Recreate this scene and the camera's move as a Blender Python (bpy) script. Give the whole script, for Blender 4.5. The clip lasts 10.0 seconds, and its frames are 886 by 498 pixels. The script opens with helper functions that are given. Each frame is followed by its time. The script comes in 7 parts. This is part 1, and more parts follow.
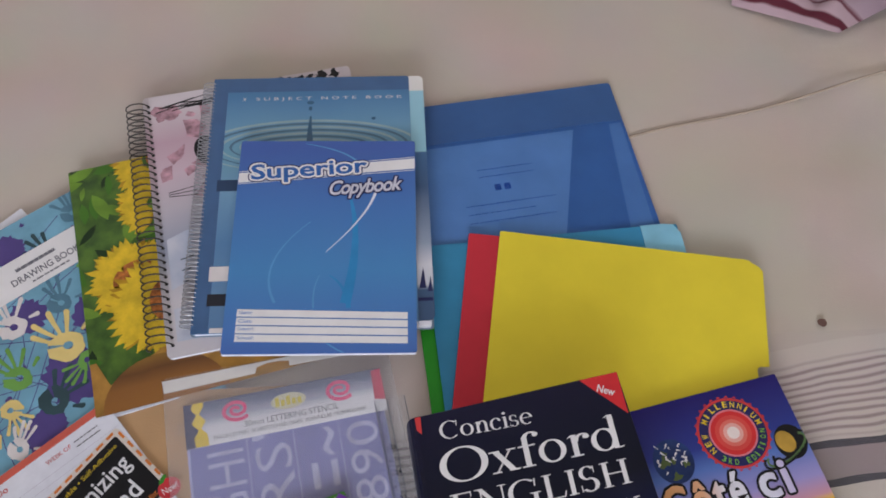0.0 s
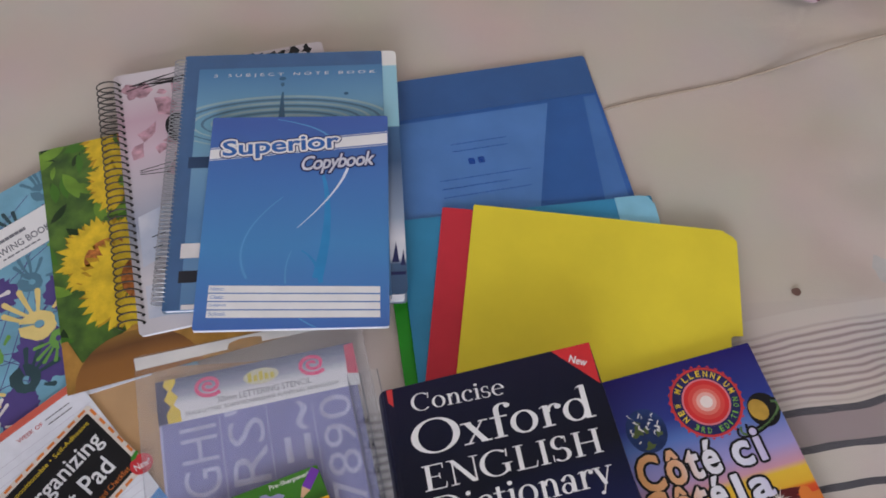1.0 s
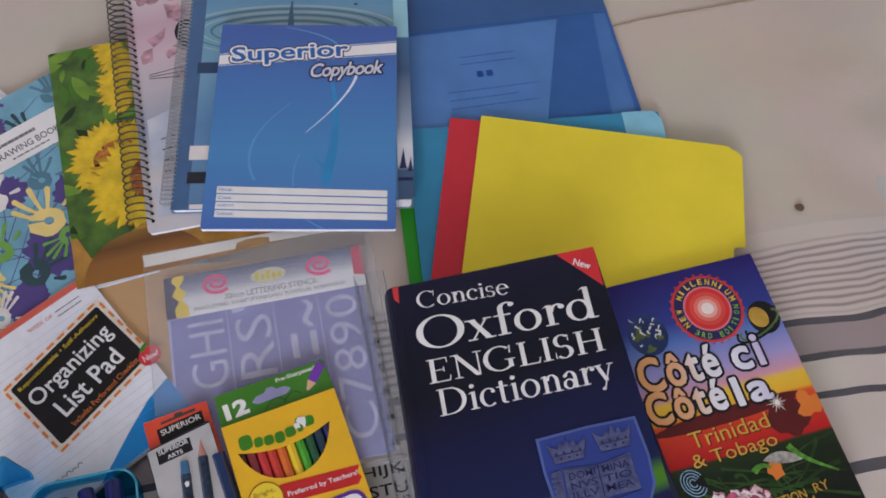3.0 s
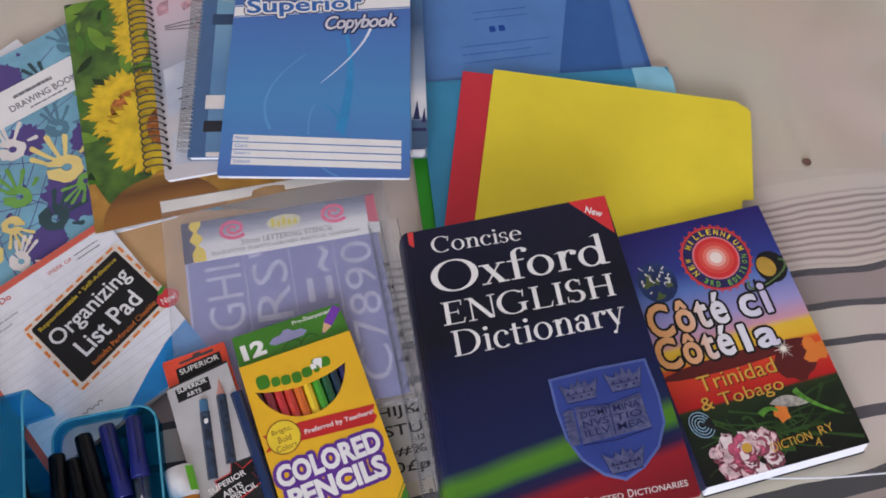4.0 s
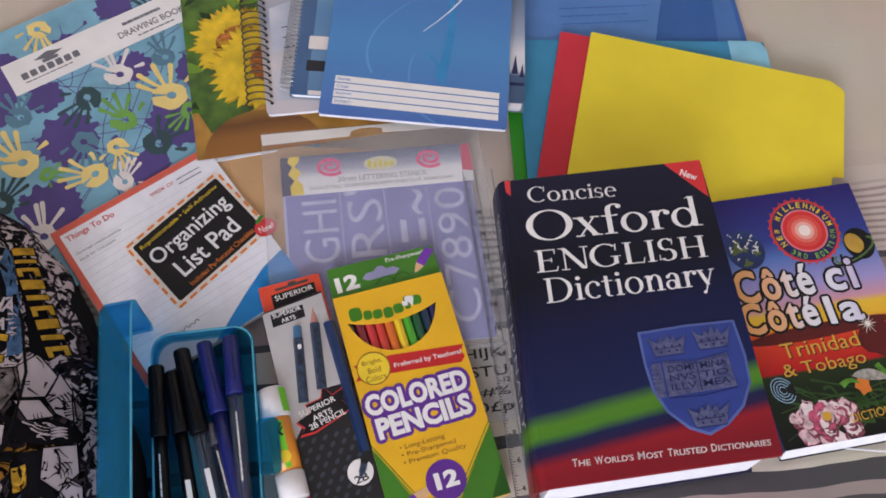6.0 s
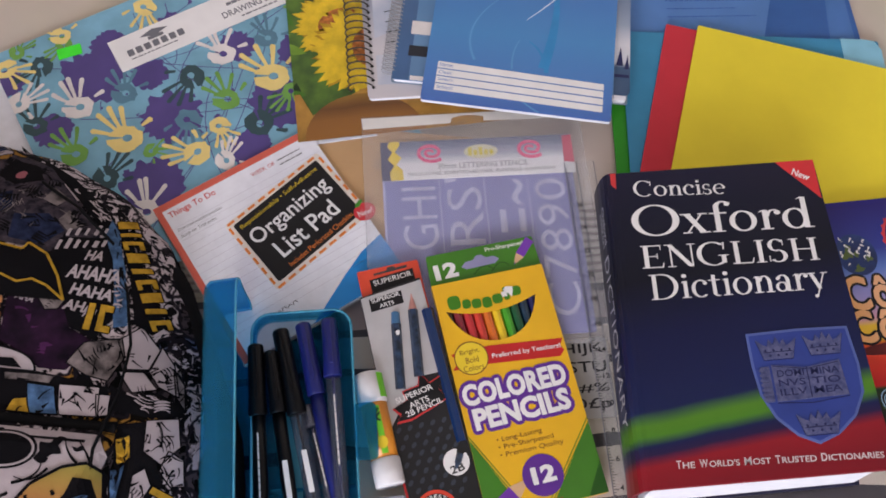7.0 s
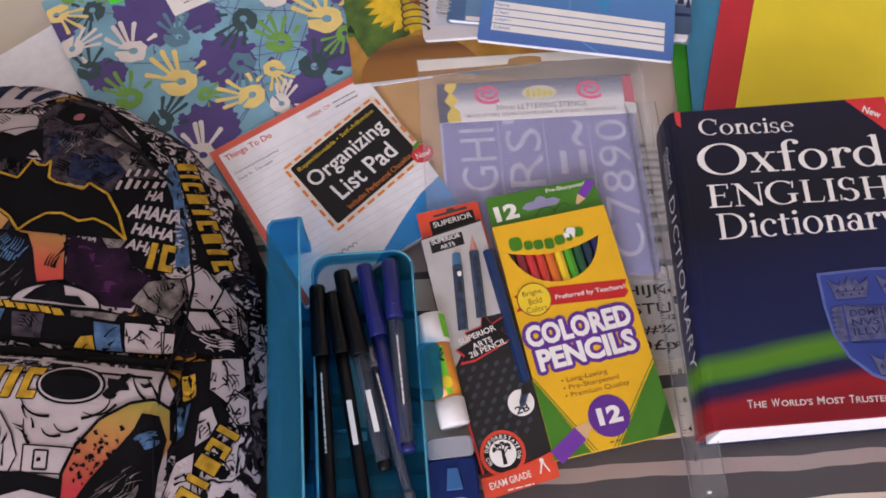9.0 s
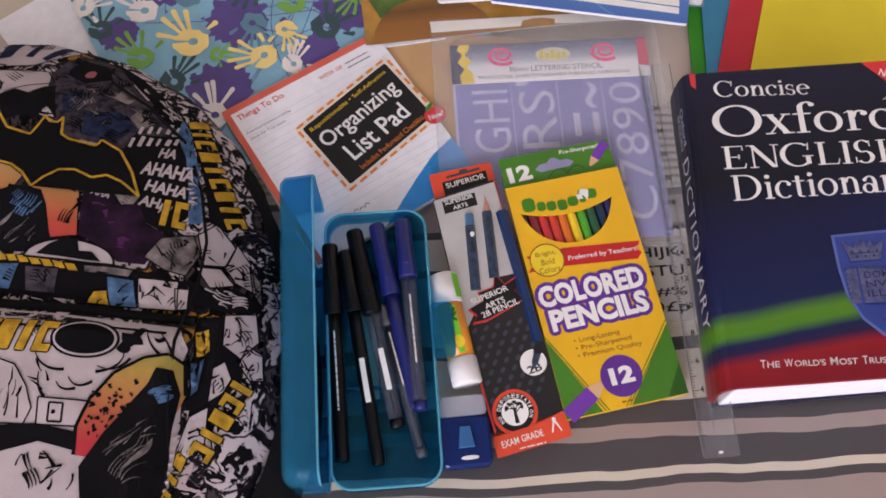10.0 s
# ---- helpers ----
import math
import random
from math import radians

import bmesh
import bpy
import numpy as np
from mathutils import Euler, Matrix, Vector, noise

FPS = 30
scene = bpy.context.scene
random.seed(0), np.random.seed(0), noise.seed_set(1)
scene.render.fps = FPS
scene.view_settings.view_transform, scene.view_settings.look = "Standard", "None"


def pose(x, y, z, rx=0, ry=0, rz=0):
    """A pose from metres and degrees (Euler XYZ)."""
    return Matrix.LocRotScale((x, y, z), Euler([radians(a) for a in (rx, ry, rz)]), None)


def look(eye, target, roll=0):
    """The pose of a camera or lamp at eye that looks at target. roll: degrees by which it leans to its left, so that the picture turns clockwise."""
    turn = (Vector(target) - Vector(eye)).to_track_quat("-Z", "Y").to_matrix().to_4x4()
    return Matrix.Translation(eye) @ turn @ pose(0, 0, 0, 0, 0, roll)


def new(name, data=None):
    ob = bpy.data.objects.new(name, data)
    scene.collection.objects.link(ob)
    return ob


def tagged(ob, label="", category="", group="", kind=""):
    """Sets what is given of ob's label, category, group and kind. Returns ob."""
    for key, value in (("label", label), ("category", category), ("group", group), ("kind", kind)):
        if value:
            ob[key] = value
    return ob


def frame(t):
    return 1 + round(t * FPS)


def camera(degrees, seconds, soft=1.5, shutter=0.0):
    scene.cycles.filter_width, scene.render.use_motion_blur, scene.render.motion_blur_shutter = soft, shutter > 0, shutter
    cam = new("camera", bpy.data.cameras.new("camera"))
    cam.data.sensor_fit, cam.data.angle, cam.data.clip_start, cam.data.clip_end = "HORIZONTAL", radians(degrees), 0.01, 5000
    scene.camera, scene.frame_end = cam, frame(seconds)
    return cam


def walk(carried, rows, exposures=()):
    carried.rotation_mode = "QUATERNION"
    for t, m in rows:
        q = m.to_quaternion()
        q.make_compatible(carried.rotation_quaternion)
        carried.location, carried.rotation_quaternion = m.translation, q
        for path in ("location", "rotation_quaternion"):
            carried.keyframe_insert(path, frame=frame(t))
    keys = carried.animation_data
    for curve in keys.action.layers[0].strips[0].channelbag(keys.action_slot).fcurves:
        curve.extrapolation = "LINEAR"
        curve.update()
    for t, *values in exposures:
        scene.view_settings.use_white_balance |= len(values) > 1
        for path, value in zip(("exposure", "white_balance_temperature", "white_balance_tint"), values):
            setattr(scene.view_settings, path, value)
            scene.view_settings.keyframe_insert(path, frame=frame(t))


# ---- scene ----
cam = camera(53.4, 10.0, soft=1.75)
METRES, EYE, TILT, LEAN, TURN = 0.290, 0.678, -60.4, -1.9, 0.0
ROWS = [
    (0.0, 0.0, 0.0, 0.0, 0.0, 0.0, -0.0),
    (0.5, 0.0389, 0.0112, -0.0146, -0.23, -0.33, 0.38),
    (1.0, 0.0674, 0.009, -0.0401, -0.27, -0.83, 0.74),
    (1.5, 0.0779, 0.0051, -0.0715, -0.28, -1.23, 0.51),
    (2.0, 0.0815, -0.0016, -0.1095, -0.27, -1.76, 0.43),
    (2.5, 0.0695, -0.0052, -0.1625, -0.21, -2.37, 0.03),
    (4.0, -0.0012, -0.0603, -0.3181, -0.52, -3.87, -0.87),
    (4.5, -0.0202, -0.0808, -0.3758, -0.58, -4.15, -0.9),
    (5.0, -0.0437, -0.0992, -0.4209, -0.59, -4.37, -1.28),
    (5.5, -0.1069, -0.1135, -0.4367, -0.2, -4.41, -3.0),
    (7.0, -0.3311, -0.0852, -0.4848, 4.35, -5.01, -7.28),
    (7.5, -0.3524, -0.0881, -0.5102, 4.76, -5.47, -6.8),
    (8.0, -0.3811, -0.085, -0.5293, 4.88, -5.89, -6.88),
    (8.5, -0.4055, -0.078, -0.5547, 5.38, -6.43, -6.88),
    (9.0, -0.4188, -0.069, -0.5798, 5.81, -6.96, -6.92),
    (9.5, -0.4311, -0.0686, -0.6054, 5.93, -7.56, -7.13),
    (10.0, -0.4375, -0.0737, -0.6377, 6.01, -8.13, -7.29),
]
walk(cam, [(t, pose(0, 0, EYE, TILT, LEAN, TURN) @ pose(METRES * x, METRES * y, METRES * z, 90 + pitch, roll, yaw)) for t, x, y, z, yaw, pitch, roll in ROWS],
     [(0.0, -0.25, 5900, 11), (2.5, -0.27, 5850, 11), (4.5, -0.06, 5980, 12), (7.0, -0.03, 6200, 15), (10.0, 0.05, 6400, 19)])

# ---- light: a bedroom with one window behind the camera ----
world = bpy.data.worlds.new("daylight")
scene.world = world
world.use_nodes = True
sky = world.node_tree.nodes.new("ShaderNodeTexSky")
sky.sky_type, sky.sun_disc, sky.sun_elevation, sky.sun_rotation = "NISHITA", False, radians(50), radians(200)
world.node_tree.links.new(sky.outputs[0], world.node_tree.nodes["Background"].inputs[0])
world.node_tree.nodes["Background"].inputs[1].default_value = 0.1
WINDOW_POWER = 186.0
window_light = new("window_light", bpy.data.lights.new("window_light", "AREA"))
window_light.data.shape, window_light.data.size, window_light.data.size_y = "RECTANGLE", 2.5, 1.5
window_light.data.energy, window_light.data.color = WINDOW_POWER, (0.955, 0.95, 1.0)
window_light.matrix_world = look((-0.5, -4.28, 1.5), (-0.4, 1.0, 1.0))

# ---- materials ----


def mat(name, rgb, rough=0.5, var=0.06, vscale=40, bump=0.0, bscale=600, coat=0.0, metal=0.0, rgb2=None, spec=0.28):
    """Principled surface with soft colour mottling and a fine relief."""
    m = bpy.data.materials.new(name)
    m.use_nodes = True
    nt = m.node_tree
    b = nt.nodes["Principled BSDF"]
    b.inputs["Roughness"].default_value, b.inputs["Metallic"].default_value = rough, metal
    b.inputs["Coat Weight"].default_value, b.inputs["Coat Roughness"].default_value = coat, 0.12
    b.inputs["Specular IOR Level"].default_value = spec
    tc = nt.nodes.new("ShaderNodeTexCoord")
    n = nt.nodes.new("ShaderNodeTexNoise")
    n.inputs["Scale"].default_value, n.inputs["Detail"].default_value = vscale, 6
    nt.links.new(tc.outputs["Object"], n.inputs["Vector"])
    mix = nt.nodes.new("ShaderNodeMix")
    mix.data_type = "RGBA"
    a = rgb2 or tuple(c * (1 - var * 2) for c in rgb)
    mix.inputs[6].default_value = (*a, 1)
    mix.inputs[7].default_value = (*(rgb if rgb2 else [min(1, c * (1 + var)) for c in rgb]), 1)
    ramp = nt.nodes.new("ShaderNodeMapRange")
    ramp.inputs[1].default_value, ramp.inputs[2].default_value = 0.3, 0.7
    nt.links.new(n.outputs[0], ramp.inputs[0])
    nt.links.new(ramp.outputs[0], mix.inputs[0])
    nt.links.new(mix.outputs[2], b.inputs["Base Color"])
    if bump:
        k = nt.nodes.new("ShaderNodeTexNoise")
        k.inputs["Scale"].default_value, k.inputs["Detail"].default_value = bscale, 4
        nt.links.new(tc.outputs["Object"], k.inputs["Vector"])
        bp = nt.nodes.new("ShaderNodeBump")
        bp.inputs["Strength"].default_value, bp.inputs["Distance"].default_value = bump, 0.001
        nt.links.new(k.outputs[0], bp.inputs["Height"])
        nt.links.new(bp.outputs[0], b.inputs["Normal"])
    return m


def film_plastic(name, rgb, body=0.4, rough=0.25, clear=0.35):
    """Tinted see-through plastic: part of the light passes, part shows the body colour."""
    m = mat(name, rgb, rough, var=0.05, vscale=25, bump=0.15, bscale=30)
    nt = m.node_tree
    out, b = nt.nodes["Material Output"], nt.nodes["Principled BSDF"]
    tr = nt.nodes.new("ShaderNodeBsdfTransparent")
    tr.inputs[0].default_value = (*[min(1, clear + 1.1 * c) for c in rgb], 1)
    mx = nt.nodes.new("ShaderNodeMixShader")
    mx.inputs[0].default_value = body
    nt.links.new(tr.outputs[0], mx.inputs[1])
    nt.links.new(b.outputs[0], mx.inputs[2])
    nt.links.new(mx.outputs[0], out.inputs[0])
    return m


def gradient(name, stops, axis=1, length=0.2, rough=0.38, coat=0.1, wave=0.0, slope=0.0):
    """A printed colour gradient along one axis of the thing."""
    m = mat(name, stops[0][1], rough, coat=coat, spec=0.2)
    nt = m.node_tree
    b = nt.nodes["Principled BSDF"]
    tc = nt.nodes.new("ShaderNodeTexCoord")
    sep = nt.nodes.new("ShaderNodeSeparateXYZ")
    n = nt.nodes.new("ShaderNodeTexNoise")
    n.inputs["Scale"].default_value = 14
    mx = nt.nodes.new("ShaderNodeMath")
    mx.operation, mx.inputs[1].default_value = "MULTIPLY_ADD", wave
    div = nt.nodes.new("ShaderNodeMath")
    div.operation, div.inputs[1].default_value = "DIVIDE", length
    r = nt.nodes.new("ShaderNodeValToRGB")
    while len(r.color_ramp.elements) < len(stops):
        r.color_ramp.elements.new(0.5)
    for e, (p, c) in zip(r.color_ramp.elements, stops):
        e.position, e.color = p, (*c, 1)
    nt.links.new(tc.outputs["Object"], sep.inputs[0])
    nt.links.new(tc.outputs["Object"], n.inputs["Vector"])
    lean = nt.nodes.new("ShaderNodeMath")
    lean.operation, lean.inputs[1].default_value = "MULTIPLY_ADD", -slope
    nt.links.new(sep.outputs[1 - axis], lean.inputs[0])
    nt.links.new(sep.outputs[axis], lean.inputs[2])
    nt.links.new(lean.outputs[0], div.inputs[0])
    nt.links.new(n.outputs[0], mx.inputs[0])
    nt.links.new(div.outputs[0], mx.inputs[2])
    nt.links.new(mx.outputs[0], r.inputs[0])
    nt.links.new(r.outputs[0], b.inputs["Base Color"])
    return m


WHITE = mat("white_print", (0.78, 0.77, 0.76), 0.45, var=0.03)
PAPER = mat("paper_edges", (0.76, 0.77, 0.82), 0.7, var=0.03, vscale=120, bump=0.05)
BLACK = mat("black_print", (0.006, 0.0055, 0.007), 0.5, spec=0.3)
BLACK_PLASTIC = mat("black_plastic", (0.003, 0.003, 0.004), 0.34, spec=0.2)
YELLOW_CARD = mat("yellow_card", (0.80, 0.66, 0.030), 0.55, var=0.03, vscale=20, bump=0.12, bscale=900)
RED_CARD = mat("red_card", (0.56, 0.028, 0.045), 0.55, var=0.03, bump=0.12, bscale=900)
TEAL_CARD = mat("teal_card", (0.045, 0.25, 0.44), 0.55, var=0.04, bump=0.12, bscale=900)
GREEN_CARD = mat("green_card", (0.03, 0.30, 0.015), 0.55, var=0.04, bump=0.12, bscale=900)
MANILA = mat("manila_paper", (0.50, 0.31, 0.15), 0.65, var=0.08, vscale=14, bump=0.2, bscale=700)
NAVY = mat("navy_cover", (0.008, 0.009, 0.035), 0.35, spec=0.35)
WALL_PAINT = mat("wall_paint", (0.72, 0.67, 0.62), 0.8, var=0.04, vscale=3, bump=0.1, bscale=150)
CEILING_PAINT = mat("ceiling_paint", (0.72, 0.70, 0.66), 0.85, var=0.03, vscale=3)
FLOOR_TILE = mat("floor_wood", (0.20, 0.12, 0.07), 0.5, var=0.15, vscale=8)
BLUE_PLASTIC = film_plastic("blue_case_plastic", (0.04, 0.35, 0.52), 0.17, 0.08, 0.19)
ENVELOPE_PLASTIC = film_plastic("blue_envelope_plastic", (0.055, 0.17, 0.47), 0.66, 0.28)
CLEAR = film_plastic("clear_plastic", (0.62, 0.64, 0.68), 0.07, 0.12)
CASE_BLACK = mat("black_fabric", (0.006, 0.006, 0.007), 0.95, spec=0.15, bump=0.4, bscale=900)

# ---- shaping helpers; local sizes in millimetres ----
MM = 0.001


def outline(x0, y0, x1, y1, r=2.0, n=4):
    """A rounded rectangle, anticlockwise."""
    r = min(r, (x1 - x0) / 2, (y1 - y0) / 2)
    pts = []
    for cx, cy, a in ((x1 - r, y1 - r, 0), (x0 + r, y1 - r, 90), (x0 + r, y0 + r, 180), (x1 - r, y0 + r, 270)):
        for i in range(n + 1):
            t = radians(a + 90 * i / n)
            pts.append((cx + r * math.cos(t), cy + r * math.sin(t)))
    return pts


def ellipse(cx, cy, rx, ry=None, rot=0, n=28, a0=0, a1=360):
    ry = ry or rx
    c, s = math.cos(radians(rot)), math.sin(radians(rot))
    pts = []
    m = n if a1 - a0 >= 360 else n + 1
    for i in range(m):
        t = radians(a0 + (a1 - a0) * i / n)
        x, y = rx * math.cos(t), ry * math.sin(t)
        pts.append((cx + c * x - s * y, cy + s * x + c * y))
    return pts


def prism(pts, z0, z1, bev=0.3, bm=None):
    """A plate with the given outline and softened upper and lower edges."""
    bm = bm or bmesh.new()
    cx = sum(p[0] for p in pts) / len(pts)
    cy = sum(p[1] for p in pts) / len(pts)
    size = max(max(abs(p[0] - cx), abs(p[1] - cy)) for p in pts)
    bev = min(bev, (z1 - z0) * 0.45)
    k = 1 - bev / size
    rings = []
    for z, f in ((z0, k), (z0 + bev, 1), (z1 - bev, 1), (z1, k)):
        rings.append([bm.verts.new(((cx + (x - cx) * f) * MM, (cy + (y - cy) * f) * MM, z * MM)) for x, y in pts])
    for a, b in zip(rings, rings[1:]):
        for i in range(len(pts)):
            j = (i + 1) % len(pts)
            bm.faces.new((a[i], a[j], b[j], b[i]))
    bm.faces.new(rings[-1])
    bm.faces.new(rings[0][::-1])
    return bm


def slab(x0, y0, x1, y1, z0, z1, r=2.0, bev=0.3, bm=None):
    return prism(outline(x0, y0, x1, y1, r), z0, z1, bev, bm)


def flat(polys, z, bm=None):
    """Printed shapes: flat polygons just above a surface."""
    bm = bm or bmesh.new()
    for k, p in enumerate(polys):
        area = sum(a[0] * b[1] - b[0] * a[1] for a, b in zip(p, p[1:] + p[:1]))
        if area < 0:
            p = p[::-1]
        bm.faces.new([bm.verts.new((x * MM, y * MM, (z + 0.005 * (k % 8)) * MM)) for x, y in p])
    return bm


def stroke(pts, w0, w1=None):
    """A brush line along pts as one polygon, from width w0 to w1."""
    w1 = w0 if w1 is None else w1
    left, right = [], []
    for i, (x, y) in enumerate(pts):
        a, b = pts[max(0, i - 1)], pts[min(len(pts) - 1, i + 1)]
        dx, dy = b[0] - a[0], b[1] - a[1]
        d = math.hypot(dx, dy) or 1
        w = (w0 + (w1 - w0) * i / (len(pts) - 1)) / 2
        left.append((x - dy / d * w, y + dx / d * w))
        right.append((x + dy / d * w, y - dx / d * w))
    return left + right[::-1]


def arc(p0, p1, p2, n=10):
    """Points of a quadratic curve."""
    return [tuple((1 - t) ** 2 * a + 2 * t * (1 - t) * b + t * t * c for a, b, c in zip(p0, p1, p2)) for t in (i / n for i in range(n + 1))]


def lathe(profile, n=16, bm=None, a=(0, 0, 0), b=(1, 0, 0)):
    """Turn (distance, radius) pairs round the line from a towards b."""
    bm = bm or bmesh.new()
    a, b = Vector(a), Vector(b)
    turn = (b - a).to_track_quat("Z", "Y")
    rings = []
    for s, r in profile:
        rings.append([bm.verts.new((a + turn @ Vector((r * math.cos(2 * math.pi * i / n), r * math.sin(2 * math.pi * i / n), s))) * MM) for i in range(n)])
    for p, q in zip(rings, rings[1:]):
        for i in range(n):
            bm.faces.new((p[i], p[(i + 1) % n], q[(i + 1) % n], q[i]))
    bm.faces.new(rings[0][::-1])
    bm.faces.new(rings[-1])
    return bm


def tube(pts, r, n=8, bm=None):
    bm = bm or bmesh.new()
    rings = []
    for i, p in enumerate(pts):
        d = Vector(pts[min(i + 1, len(pts) - 1)]) - Vector(pts[max(i - 1, 0)])
        q = d.to_track_quat("Z", "Y")
        rings.append([bm.verts.new((Vector(p) + q @ Vector((r * math.cos(2 * math.pi * k / n), r * math.sin(2 * math.pi * k / n), 0))) * MM) for k in range(n)])
    for p, q in zip(rings, rings[1:]):
        for k in range(n):
            bm.faces.new((p[k], p[(k + 1) % n], q[(k + 1) % n], q[k]))
    bm.faces.new(rings[0][::-1])
    bm.faces.new(rings[-1])
    return bm


def words(text, x, y, w, h, z, rot=0.0, bold=0.0, shear=0.0, space=1.0, bm=None):
    """Lettering fitted into a box of w by h with its lower left corner at x, y, turned by rot degrees."""
    cu = bpy.data.curves.new("lettering", "FONT")
    cu.body, cu.resolution_u, cu.offset, cu.shear, cu.space_character = text, 3, bold, shear, space
    ob = bpy.data.objects.new("lettering", cu)
    me = ob.to_mesh()
    co = [v.co.copy() for v in me.vertices]
    faces = [tuple(p.vertices) for p in me.polygons]
    ob.to_mesh_clear()
    bpy.data.objects.remove(ob)
    bm = bm or bmesh.new()
    if not co:
        return bm
    x0, x1 = min(c.x for c in co), max(c.x for c in co)
    y0, y1 = min(c.y for c in co), max(c.y for c in co)
    c, s = math.cos(radians(rot)), math.sin(radians(rot))
    vs = []
    for v in co:
        px, py = (v.x - x0) / (x1 - x0) * w, (v.y - y0) / max(1e-6, y1 - y0) * h
        vs.append(bm.verts.new(((x + c * px - s * py) * MM, (y + s * px + c * py) * MM, z * MM)))
    for f in faces:
        face = bm.faces.new([vs[i] for i in f])
        face.normal_update()
        if face.normal.z < 0:
            face.normal_flip()
    return bm


SKEW = {}


def thing(name, label, category, x, y, z, rz=0.0, rx=0.0, ry=0.0, group="", skew=0.0):
    ob = new(name)
    ob.empty_display_size = 0.02
    ob.matrix_world = pose(x, y, z, rx, ry, rz)
    SKEW[ob.name] = skew
    return tagged(ob, label, category, group)


def part(name, bm, material, parent, label="", smooth=False):
    me = bpy.data.meshes.new(name)
    top = parent
    while top.parent:
        top = top.parent
    k = SKEW.get(top.name, 0.0)
    if k:
        for v in bm.verts:
            v.co.x += k * v.co.y
    bm.to_mesh(me)
    bm.free()
    for m in material if isinstance(material, (list, tuple)) else (material,):
        me.materials.append(m)
    if smooth:
        me.shade_smooth()
    ob = new(name, me)
    ob.parent = parent
    if label:
        ob["label"] = label
    return ob


def structure(name, bm, material, label="", smooth=False):
    me = bpy.data.meshes.new(name)
    bm.to_mesh(me)
    bm.free()
    me.materials.append(material)
    if smooth:
        me.shade_smooth()
    return tagged(new(name, me), label, kind="structure")


def block(x0, y0, z0, x1, y1, z1, bm=None):
    bm = bm or bmesh.new()
    v = [bm.verts.new((x, y, z)) for z in (z0, z1) for x, y in ((x0, y0), (x1, y0), (x1, y1), (x0, y1))]
    for f in ((3, 2, 1, 0), (4, 5, 6, 7), (0, 1, 5, 4), (1, 2, 6, 5), (2, 3, 7, 6), (3, 0, 4, 7)):
        bm.faces.new([v[i] for i in f])
    return bm


# ---- the unseen room round the bed, its pale walls bounce the light ----
structure("floor", block(-1.9, -4.4, -0.60, 1.9, 1.36, -0.55), FLOOR_TILE, "dark brown wooden bedroom floor")
structure("ceiling", block(-1.9, -4.4, 2.35, 1.9, 1.36, 2.45), CEILING_PAINT, "plain white bedroom ceiling")
# Unseen wall, set close to bounce light onto the bed's far side.
structure("north_bounce_wall", block(-2.0, 1.36, -0.6, 2.0, 1.46, 2.45), WALL_PAINT, "unseen plain cream bedroom wall bouncing the window light")
structure("wall_east", block(1.9, -4.4, -0.6, 2.0, 1.36, 2.45), WALL_PAINT, "unseen plain cream bedroom wall bouncing the window light")
structure("wall_west", block(-2.0, -4.4, -0.6, -1.9, 1.36, 2.45), WALL_PAINT, "unseen plain cream bedroom wall bouncing the window light")
south = block(-2.0, -4.5, -0.6, -1.80, -4.4, 2.45)
block(0.80, -4.5, -0.6, 2.0, -4.4, 2.45, south)
block(-1.80, -4.5, -0.6, 0.80, -4.4, 0.70, south)
block(-1.80, -4.5, 2.30, 0.80, -4.4, 2.45, south)
structure("wall_south", south, WALL_PAINT, "cream bedroom wall with a window opening")


